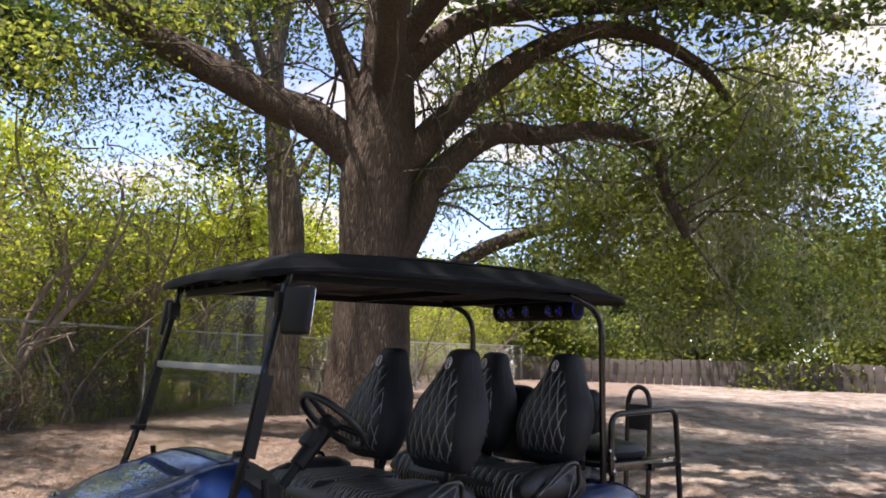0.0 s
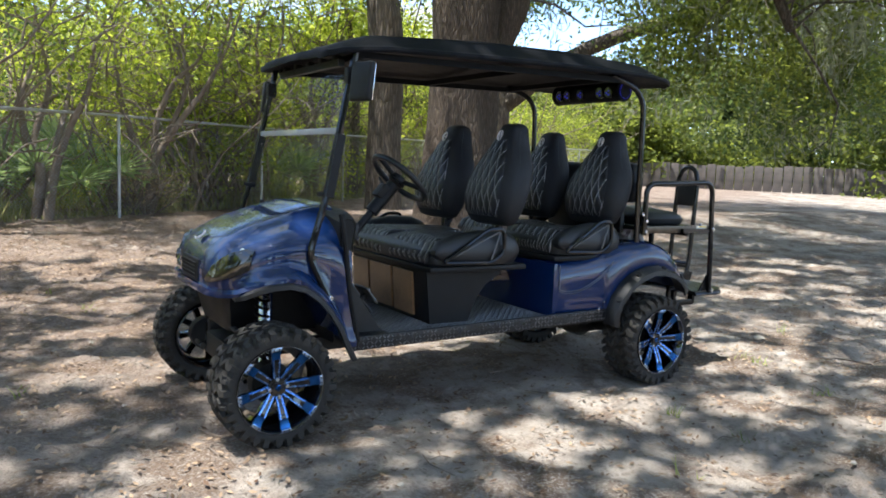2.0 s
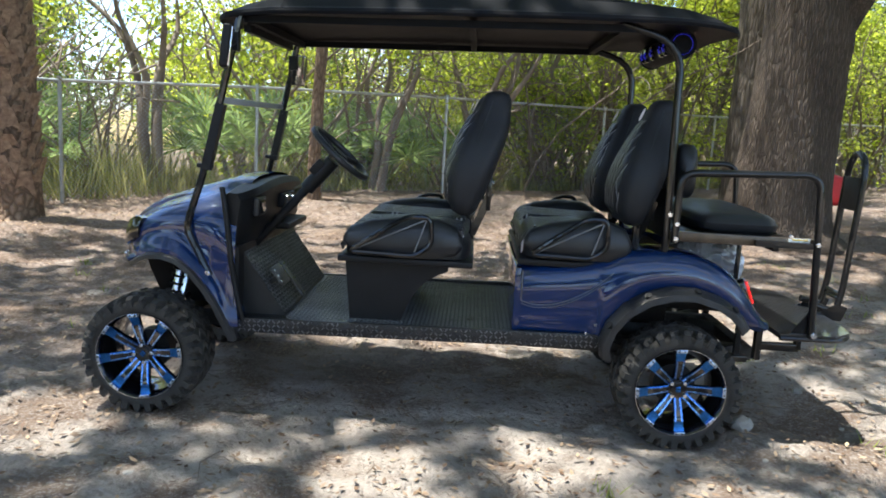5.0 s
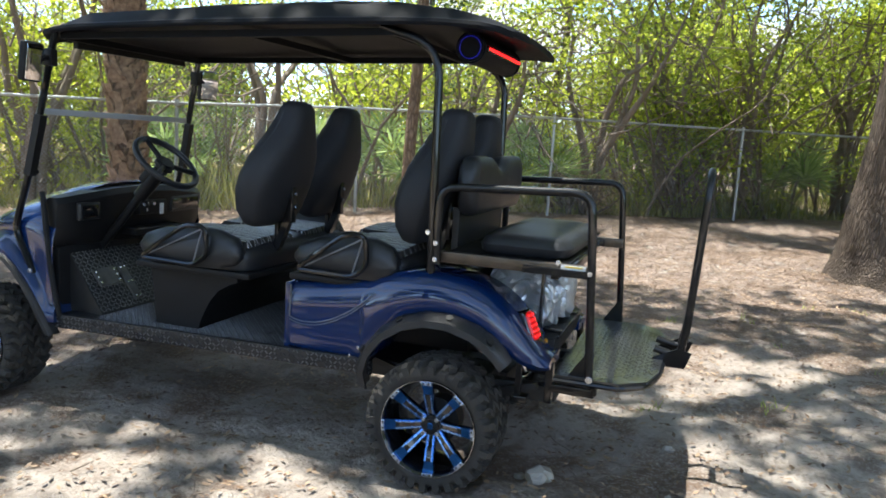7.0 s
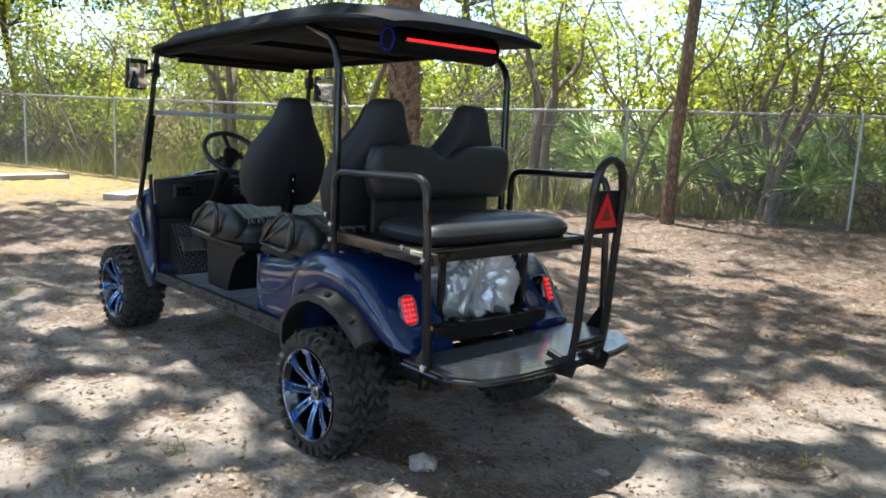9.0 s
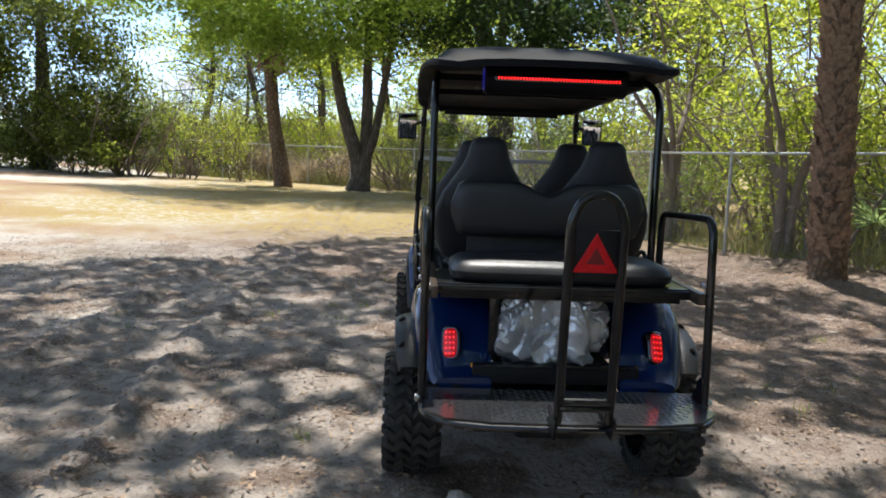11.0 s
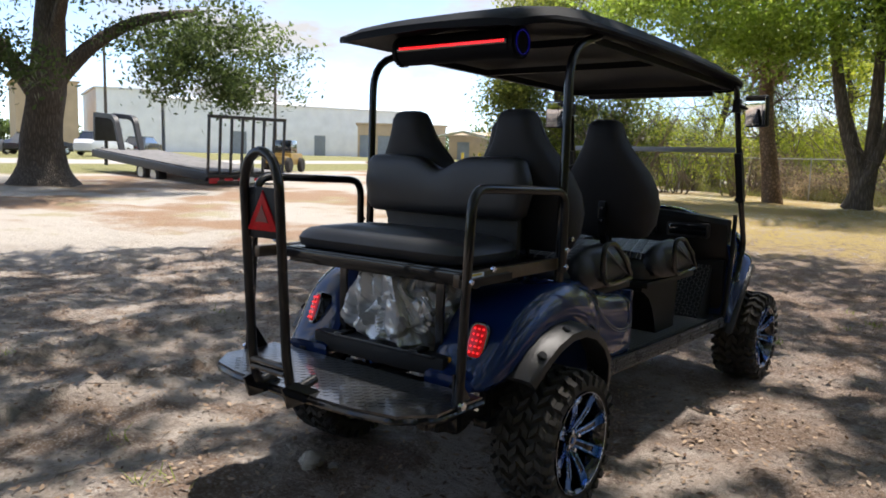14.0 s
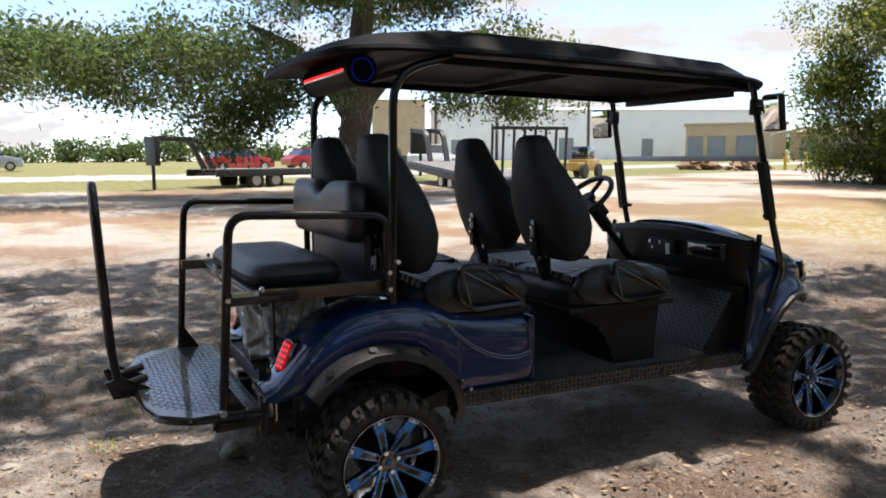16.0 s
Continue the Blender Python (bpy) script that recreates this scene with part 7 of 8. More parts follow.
gs, gd = rng.uniform(20, F_LEN - 6, 40000), 0.25 + 4.2 * rng.uniform(0, 1, 40000) ** 1.4
SP = np.array([along(FENCE, v) for v in gs])
GX, GY = SP[:, 0] + SP[:, 2] * gd, SP[:, 1] + SP[:, 3] * gd
GH = rng.uniform(0.2, 1.0, len(gs)) * np.clip(0.45 + 0.3 * np.sin(gs * 1.9 + gd * 2.1) + 0.35 * np.sin(gs * 0.73 + 1 - gd), 0.12, 1.0)
GZ = np.array([gz(x, y) for x, y in zip(GX, GY)])
root = np.stack([GX, GY, GZ], 1)
lean_ = np.stack([rng.normal(0, 0.28, len(gs)) * GH, rng.normal(0, 0.28, len(gs)) * GH, GH], 1)
ga = rng.uniform(0, 6.28, len(gs))
gw = np.stack([np.cos(ga), np.sin(ga), np.zeros(len(gs))], 1) * rng.uniform(0.005, 0.014, len(gs))[:, None]
quads_mesh("blades", np.stack([root - gw, root + gw, root + lean_ * 0.6 + gw * 0.8, root + lean_], 1), STRAW, straw)

# ---- wire fence ----
GALV = mat("galvanised_pipe", (0.42, 0.43, 0.43), 0.42, 0.75, vary=0.2, scale=9, bscale=60)
WIRE = mat("chain_link_wire", (0.36, 0.37, 0.37), 0.45, 0.7, vary=0.2, scale=9)
fence = thing("wire_fence", (0, 0, 0), "galvanised chain-link fence with pipe posts and top rail", "fence")
F_TOP = 1.62
s = 0.0
posts = []
for a, b in zip(FENCE, FENCE[1:]):
    L = math.hypot(b[0] - a[0], b[1] - a[1])
    k = max(1, round(L / 2.95))
    posts += [(a[0] + (b[0] - a[0]) * i / k, a[1] + (b[1] - a[1]) * i / k) for i in range(k)]
posts.append(FENCE[-1])
bm = bmesh.new()
tube(bm, [(0, 0, -0.1), (0, 0, F_TOP + 0.02)], 0.026, 8)
disc(bm, (0, 0, F_TOP + 0.03), 0.032, 0.04, (0, 0, 1), 10, 0.01)
post0 = part("post", bm, GALV, fence)
for i, (x, y) in enumerate(posts):
    ob = post0 if i == 0 else new("post", post0.data)
    ob.parent = fence
    ob.location = (x, y, gz(x, y))
for a, b in zip(posts, posts[1:]):
    za, zb_ = gz(*a), gz(*b)
    bm = bmesh.new()
    tube(bm, [(*a, za + F_TOP), (*b, zb_ + F_TOP)], 0.021, 8)
    part("top_rail", bm, GALV, fence)
    A, B = Vector((*a, za)), Vector((*b, zb_))
    L = (B - A).length
    mid_d = math.hypot((a[0] + b[0]) / 2, (a[1] + b[1]) / 2)
    pitch = 0.062 if mid_d < 22 else 0.14
    rw = 0.0021 if mid_d < 22 else 0.003
    u = (B - A) / L
    nrm = u.cross(Vector((0, 0, 1)))
    V = []
    H_ = F_TOP - 0.05
    x0 = -H_
    while x0 < L:
        for sg in (1, -1):
            p0, p1 = (x0, 0.0), (x0 + H_, H_)
            if p0[0] < 0:
                p0 = (0.0, -x0)
            if p1[0] > L:
                p1 = (L, L - x0)
            if p1[1] > p0[1]:
                z0_, z1_ = (p0[1], p1[1]) if sg > 0 else (H_ - p0[1], H_ - p1[1])
                q0, q1 = A + u * p0[0] + Vector((0, 0, z0_ + 0.03)) + nrm * 0.03, A + u * p1[0] + Vector((0, 0, z1_ + 0.03)) + nrm * 0.03
                w = Vector((0, 0, rw))
                V.append([q0 - w, q1 - w, q1 + w, q0 + w])
                V.append([q0 - nrm * rw, q1 - nrm * rw, q1 + nrm * rw, q0 + nrm * rw])
        x0 += pitch
    tagged(quads_mesh("chain_link", np.array([[tuple(v) for v in q] for q in V]), WIRE, fence), kind="stuff")

# ---- trees beyond the yard ----
def big_tree(name, at, trunk_pts, radii, limbs, blobs, n_c, material, label, leaf=0.14, per=55, spread=0.5, bark=None, moss=0, size=1.0):
    t_ = thing(name, at, label, "tree")
    t_.matrix_basis = t_.matrix_basis @ Matrix.Diagonal((size, size, size, 1))
    for i, (pts, rad) in enumerate([(trunk_pts, radii)] + limbs):
        bm_, _, _ = woody(pts, rad, 16 if i == 0 else 10, 0.09, 0.08 if i == 0 else 0.0)
        part("trunk" if i == 0 else "limb", bm_, bark or GREY_BARK, t_, "", 80)
    C_ = clusters(blobs, n_c, 0.25)
    quads_mesh("crown", leaf_quads(crown_points(C_, per, spread), leaf, leaf * 0.5, 0.3), material, t_)
    if moss:
        Hc = clusters([(b[0], b[1], b[2] - b[5] * 0.6, b[3] * 0.9, b[4] * 0.9, b[5] * 0.4) for b in blobs], moss, 0.2)
        quads_mesh("hanging_moss", leaf_quads(crown_points(Hc, 24, 0.12, 3.0), 0.36, 0.035, 0.0, 1.2), MOSS, t_)
    return t_


big_tree("oak_tree", (-7.8, -21.3, gz(-7.8, -21.3) + 0.12), [(0, 0, -0.2), (0, 0, 0.4), (-0.05, 0, 1.5), (-0.2, 0.1, 3.0), (-0.3, 0.15, 4.6), (-0.4, 0.2, 7.0)], [1.05, 0.68, 0.56, 0.52, 0.42, 0.2],
         [([(-0.1, 0, 2.2), (0.6, -0.3, 3.4), (1.6, -0.5, 4.6), (3.2, -0.8, 5.4)], [0.30, 0.24, 0.18, 0.1]), ([(-0.2, 0.1, 2.6), (-1.2, 0.5, 3.9), (-2.6, 0.9, 4.9), (-4.4, 1.4, 5.4)], [0.30, 0.22, 0.17, 0.1]),
          ([(-0.3, 0.1, 3.6), (-0.2, 1.0, 4.8), (0.2, 2.4, 5.6)], [0.22, 0.18, 0.1])],
         [(0, 0, 7.2, 5.5, 5, 1.8), (4.2, -1.2, 4.3, 3, 3, 1.3), (-4.5, 1.6, 4.3, 3.4, 3.2, 1.3), (0.5, 3.4, 6.2, 3.5, 2.4, 1), (3.2, 0.8, 2.6, 1.3, 1.2, 0.9), (-5.6, 2.2, 3.1, 1.8, 1.4, 0.8), (6.8, -1.5, 3.7, 2.4, 2.2, 1), (-1.5, 3.8, 6.3, 1.5, 1, 0.7), (9, -2.5, 4.5, 2.4, 2.2, 1), (2, 5.5, 6.6, 3, 2, 0.9), (5.5, 3, 4.1, 2, 2, 0.9), (-3, 4.5, 6.3, 2.4, 2, 0.8), (5.6, 1.7, 2.8, 1.6, 1.3, 0.9), (4.6, 1.9, 1.9, 1.2, 1.0, 0.7), (3.6, 2.1, 2.4, 1.3, 1.2, 0.8), (8.8, 1.6, 3.8, 2.8, 2.0, 1.0), (2.6, 2.3, 3.3, 1.8, 1.4, 0.8), (-3.4, 2.2, 3.2, 1.5, 1.4, 0.7), (11.5, -1.0, 4.0, 2.6, 2.2, 1.2)],
         560, OAK_LEAF, "broad oak with drooping mossy branches at the yard's edge", 0.16, 150, 0.40, GREY_BARK, 70)
big_tree("tree", (-26.4, -5.65, gz(-26.4, -5.65)), [(0, 0, -0.1), (0.05, -0.15, 1.1), (0.0, -0.35, 2.5), (-0.05, -0.5, 5.4)], [0.27, 0.22, 0.19, 0.15], [],
         [(0, -0.5, 5.0, 1.8, 2.0, 0.9)], 40, LIME_LEAF, "leaning brown palm-like trunk with shaggy top", 0.15, 45, 0.3, PALM_BARK, size=1.3)
shag = thing("dead_fronds", (-26.4, -6.0, gz(-26.4, -6.0)), "shaggy skirt of dead brown fronds round a palm-like trunk", "fronds", kind="stuff")
quads_mesh("frond_skirt", leaf_quads(np.stack([rng.normal(0, 0.28, 260), rng.normal(-0.1, 0.28, 260), rng.uniform(4.3, 6.1, 260)], 1), 1.1, 0.11, 0.2, 0.9), DEAD_LEAF, shag)
big_tree("multi_stem_tree", (-24.8, -2.67, gz(-24.8, -2.67)), [(0, 0.1, -0.1), (0.0, 0.0, 0.8), (0.05, -0.3, 1.8), (0.1, -0.55, 2.8), (0.1, -0.85, 4.6)], [0.27, 0.22, 0.18, 0.14, 0.08],
         [([(0, 0.1, 0), (-0.03, 0.2, 1.0), (-0.05, 0.22, 2.2), (0, 0.2, 4.8)], [0.22, 0.18, 0.15, 0.08]), ([(0.1, -0.2, 0), (0.1, 0.35, 1.2), (0.1, 0.6, 2.4), (0.1, 0.95, 4.6)], [0.16, 0.13, 0.11, 0.06])],
         [(3.6, -2.2, 4.7, 2.6, 2.8, 0.9), (3.6, 0.9, 4.8, 2.4, 2.2, 0.8), (2.4, -4.6, 5.1, 2.0, 2.0, 0.9), (0.5, -0.5, 6.4, 3.4, 4.0, 1.2), (1.7, -1.5, 3.8, 1.7, 1.5, 0.7), (1.7, 0.2, 3.9, 1.6, 1.4, 0.7), (1.9, -2.9, 4.0, 1.5, 1.5, 0.7)], 400, LIME_LEAF,
         "multi-stemmed tree with bright lime-green feathery leaves", 0.12, 110, 0.30, GREY_BARK, size=1.35)
big_tree("oak_tree", (-24.5, 2.48, gz(-24.5, 2.48)), [(0, 0, -0.1), (0, 0, 1.2), (0.0, 0, 2.8), (0, -0.5, 4.4), (0, -1.0, 6.0)], [0.55, 0.40, 0.34, 0.26, 0.15],
         [([(0, 0, 2.6), (0, 0.6, 3.8), (0.1, 1.4, 5.2), (0, 2.0, 6.5)], [0.25, 0.2, 0.14, 0.07]), ([(0, 0, 3.0), (0.4, -0.1, 4.4), (0.6, 0.2, 6.5)], [0.18, 0.14, 0.07])],
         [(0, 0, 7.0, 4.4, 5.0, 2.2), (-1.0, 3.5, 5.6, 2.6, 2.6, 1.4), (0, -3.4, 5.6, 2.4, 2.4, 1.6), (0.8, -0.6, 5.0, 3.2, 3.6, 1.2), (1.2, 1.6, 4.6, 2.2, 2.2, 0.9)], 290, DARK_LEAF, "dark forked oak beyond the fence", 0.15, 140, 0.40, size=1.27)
big_tree("oak_tree", (-27.5, -15.4, gz(-27.5, -15.4)), [(0, 0, -0.1), (0, 0.1, 1.2), (0.1, 0.2, 2.8), (0.2, 0.2, 6.0)], [0.5, 0.36, 0.30, 0.14], [],
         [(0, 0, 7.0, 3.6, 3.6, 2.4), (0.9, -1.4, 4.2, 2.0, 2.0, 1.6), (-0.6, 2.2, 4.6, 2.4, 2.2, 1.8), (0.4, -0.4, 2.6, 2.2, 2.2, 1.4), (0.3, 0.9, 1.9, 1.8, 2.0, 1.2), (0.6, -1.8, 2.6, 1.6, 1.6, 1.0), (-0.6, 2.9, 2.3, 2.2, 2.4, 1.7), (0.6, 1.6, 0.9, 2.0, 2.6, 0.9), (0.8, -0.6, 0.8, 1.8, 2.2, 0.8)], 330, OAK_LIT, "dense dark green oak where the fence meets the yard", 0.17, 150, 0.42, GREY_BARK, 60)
big_tree("oak_tree", (9.5, 14.3, gz(9.5, 14.3)), [(0, 0, -0.1), (0, 0, 1.2), (0.1, 0.1, 2.8), (0.2, 0.2, 6.0)], [0.6, 0.42, 0.36, 0.16],
         [([(0.1, 0.1, 2.6), (2.0, -1.6, 4.4), (4.4, -3.6, 5.4), (7.0, -5.6, 5.8)], [0.28, 0.22, 0.16, 0.08])],
         [(5.5, -4.5, 6.6, 5.5, 5.0, 2.2), (4.0, -7.0, 3.6, 2.4, 2.4, 1.6), (8.0, -8.0, 3.6, 2.6, 2.4, 1.7), (3.5, -3.0, 4.2, 2.4, 2.4, 1.6), (11.0, -9.0, 4.2, 2.6, 2.6, 1.9), (7.0, -4.0, 3.0, 2.6, 2.6, 1.4), (0.5, -0.5, 6.0, 3.0, 3.0, 1.6)], 330, OAK_LEAF, "spreading oak with low hanging mossy branches", 0.15, 130, 0.42, GREY_BARK, 130)

# ---- far buildings, vehicles and trailers ----
WHITE_WALL = mat("white_metal_wall", (0.84, 0.84, 0.84), 0.6, vary=0.08, scale=0.6, bscale=12)
TAN_WALL = mat("tan_stucco", (0.50, 0.38, 0.25), 0.85, vary=0.12, scale=0.8, bscale=14)
GREY_DOOR = mat("grey_roller_door", (0.25, 0.28, 0.31), 0.6, vary=0.12, scale=2, bscale=20)
WHITE_ROOF = mat("white_roof", (0.80, 0.80, 0.80), 0.5, vary=0.06, scale=1, bscale=10)
DARK_PAINT = mat("dark_car_paint", (0.02, 0.022, 0.026), 0.25, vary=0.2, scale=3, coat=1.0)
RED_PAINT = mat("red_car_paint", (0.45, 0.012, 0.02), 0.3, vary=0.1, scale=3, coat=1.0)
WHITE_PAINT = mat("white_car_paint", (0.75, 0.76, 0.77), 0.3, vary=0.05, scale=3, coat=1.0)
SILVER_PAINT = mat("silver_car_paint", (0.40, 0.42, 0.44), 0.3, 0.4, vary=0.05, scale=3, coat=1.0)
CAR_GLASS = mat("car_glass", (0.02, 0.025, 0.03), 0.06, vary=0.1, scale=3, coat=1.0)
YELLOW_PAINT = mat("yellow_machine_paint", (0.40, 0.26, 0.06), 0.45, vary=0.2, scale=4)
BOLLARD_PAINT = mat("bollard_yellow", (0.66, 0.50, 0.06), 0.5, vary=0.15, scale=4)
TRAILER_PAINT = mat("trailer_black", (0.022, 0.022, 0.024), 0.5, vary=0.4, scale=5, bscale=60)
RED_TAPE = mat("red_reflective_tape", (0.50, 0.02, 0.03), 0.4, vary=0.1, scale=10)
DECK = mat("grey_deck_boards", (0.20, 0.19, 0.18), 0.85, vary=0.35, scale=4, bscale=40)
CONCRETE = mat("pale_concrete", (0.36, 0.33, 0.285), 0.9, vary=0.2, scale=3, bump=0.004, bscale=40)
BRUSH = mat("brown_debris", (0.26, 0.16, 0.09), 0.95, vary=0.4, scale=2, bump=0.03, bscale=14)


def building(name, a, b, depth, z0, z1, material, label, roof_rise=0.0, doors=(), roof_mat=None):
    """A building whose front runs from a to b; local x runs along the front."""
    a, b = Vector((*a, 0)), Vector((*b, 0))
    L = (b - a).length
    ang = math.degrees(math.atan2(b.y - a.y, b.x - a.x))
    t_ = thing(name, (a.x, a.y, 0), label, "building", turn=ang)
    cuts = sorted(doors)

    def wall(*boxes):
        for lo, hi in boxes:
            bm = bmesh.new()
            box(bm, lo, hi)
            part("wall", bm, material, t_)

    front, x = [], 0.0
    for d0, d1, zt_ in cuts:
        front += [((x, -0.3, z0 - 0.5), (d0, 0, z1)), ((d0, -0.3, z0 + zt_), (d1, 0, z1))]
        x = d1
    wall(*front, ((x, -0.3, z0 - 0.5), (L, 0, z1)))
    wall(((0, 0, z0 - 0.5), (0.3, depth, z1)))
    wall(((L - 0.3, 0, z0 - 0.5), (L, depth, z1)))
    wall(((0.3, depth - 0.3, z0 - 0.5), (L - 0.3, depth, z1)))
    bm = bmesh.new()
    loft(bm, [[(x_, -0.5, z1 + 0.02), (x_, -0.5, z1 + 0.25), (x_, depth / 2, z1 + 0.25 + roof_rise), (x_, depth + 0.3, z1 + 0.25), (x_, depth + 0.3, z1 + 0.02)] for x_ in (-0.3, L + 0.3)])
    part("roof", bm, roof_mat or material, t_)
    for d0, d1, zt_ in cuts:
        bm = bmesh.new()
        box(bm, (d0, -0.07, z0 - 0.1), (d1, -0.05, z0 + zt_))
        rd = part("roller_door", bm, GREY_DOOR, t_)
        k = 9
        for i in range(k):
            bm = bmesh.new()
            box(bm, (d0, -0.14, z0 - 0.1 + (zt_ + 0.1) * i / k + 0.01), (d1, -0.073, z0 - 0.1 + (zt_ + 0.1) * (i + 1) / k - 0.01))
            part("slat", bm, GREY_DOOR, rd)
    return t_


building("garage", (-77.0, -76.9), (-85.7, -67.5), 12, 1.05, 5.75, TAN_WALL, "low tan garage building with grey roller doors", 0.25, [(0.3, 2.3, 3.2), (2.9, 5.2, 3.2), (6.6, 9.1, 3.2)], TAN_WALL)
building("warehouse", (-62.9, -104.2), (-105.0, -87.9), 26, 1.05, 9.0, WHITE_WALL, "long white metal warehouse with a shallow white roof", 1.2, [(10.0, 12.5, 3.6), (24.0, 26.0, 3.4)], WHITE_ROOF)
building("end_block", (-54.1, -107.9), (-62.5, -104.6), 20, 1.05, 10.1, WHITE_WALL, "taller white warehouse end block", 0.1, [(1.8, 3.4, 3.4)], WHITE_ROOF)
building("office_block", (-44.4, -111.5), (-51.9, -108.9), 15, 1.05, 10.6, TAN_WALL, "tan upright end wall of the warehouse", 0.0, [(1.2, 2.8, 3.4)], TAN_WALL)

building("annex", (-86.1, -67.1), (-91.6, -59.0), 10, 1.05, 4.4, TAN_WALL, "low tan annex building beside the garage", 0.6, [(1.2, 3.0, 2.6), (5.6, 6.8, 2.4)], TAN_WALL)


def canopy(x, y, w, d, h, label):
    t_ = thing("tent_canopy", (x, y, gz(x, y)), label, "canopy", "white canopies", turn=128)
    bm = bmesh.new()
    loft(bm, [[(-w / 2, k, h), (0, k, h + 0.9), (w / 2, k, h), (w / 2 - 0.1, k, h - 0.08), (0, k, h + 0.8), (-w / 2 + 0.1, k, h - 0.08)] for k in (-d / 2, d / 2)])
    part("canopy_top", bm, WHITE_ROOF, t_)
    for sx in (-1, 1):
        for sy in (-1, 1):
            bm = bmesh.new()
            tube(bm, [(sx * w * 0.48, sy * d * 0.48, -0.2), (sx * w * 0.48, sy * d * 0.48, h)], 0.05, 6)
            part("leg", bm, GALV, t_)


canopy(-81.6, -61.3, 8, 9, 3.0, "white pitched canopy beside the garage")
canopy(-85.7, -55.3, 8, 9, 2.2, "low white canopy with open sides")


def car(x, y, turn, paint, label, tall=0.0):
    t_ = thing("car", (x, y, gz(x, y) + 0.02), label, "car", "parked cars", turn=turn)
    bm = bmesh.new()
    loft(bm, [[(px, -w, zb_), (px, -w - 0.04, zb_ + 0.25), (px, -w, zt_), (px, 0, zt_ + 0.03), (px, w, zt_), (px, w + 0.04, zb_ + 0.25), (px, w, zb_)] for px, w, zb_, zt_ in
              ((-2.2, 0.68, 0.35, 0.62), (-2.1, 0.80, 0.25, 0.78), (-1.2, 0.86, 0.22, 0.92 + tall * 0.3), (0.8, 0.88, 0.22, 0.95 + tall * 0.3), (1.9, 0.84, 0.25, 0.95 + tall * 0.6), (2.2, 0.70, 0.35, 0.70 + tall * 0.5))])
    part("body", bm, paint, t_)
    bm = bmesh.new()
    loft(bm, [[(-1.2 + 0.75 * u, -0.80 + 0.14 * u, 0.90 + (0.50 + tall) * u), (1.75 - 0.6 * u + tall * 0.5, -0.80 + 0.14 * u, 0.90 + (0.50 + tall) * u), (1.75 - 0.6 * u + tall * 0.5, 0.80 - 0.14 * u, 0.90 + (0.50 + tall) * u), (-1.2 + 0.75 * u, 0.80 - 0.14 * u, 0.90 + (0.50 + tall) * u)] for u in (0, 0.5, 1)])
    part("cabin_glass", bm, CAR_GLASS, t_)
    bm = bmesh.new()
    loft(bm, [[(-0.50, -0.67, z), (1.2 + tall * 0.5, -0.67, z), (1.2 + tall * 0.5, 0.67, z), (-0.50, 0.67, z)] for z in (1.39 + tall, 1.44 + tall)])
    part("roof_panel", bm, paint, t_)
    for sx in (-1.4, 1.35):
        for sy in (-0.82, 0.82):
            bm = bmesh.new()
            disc(bm, (sx, sy, 0.31), 0.31, 0.2, (0, 1, 0), 18, 0.03)
            w_ = part("wheel", bm, RUBBER, t_)
            bm = bmesh.new()
            disc(bm, (sx, sy * 1.12, 0.31), 0.19, 0.03, (0, 1, 0), 14, 0.01)
            part("rim", bm, CHROME, w_)


car(-9.0, -46.0, 12, RED_PAINT, "bright red saloon parked by the road")
car(-14.5, -47.5, 14, RED_PAINT, "dark red car parked by the road")
car(14.0, -50.0, 8, DARK_PAINT, "dark car on the far road")
car(-24.5, -49.5, 25, WHITE_PAINT, "white sport utility car parked by the warehouse", 0.25)
car(-20.6, -50.5, 20, DARK_PAINT, "dark grey car parked by the warehouse")
car(-17.0, -51.0, 20, SILVER_PAINT, "silver car parked by the warehouse")
car(-30.0, -54.0, 40, DARK_PAINT, "dark car parked in front of the warehouse")
car(5.5, -54.0, 5, SILVER_PAINT, "silver pickup beyond the road", 0.2)


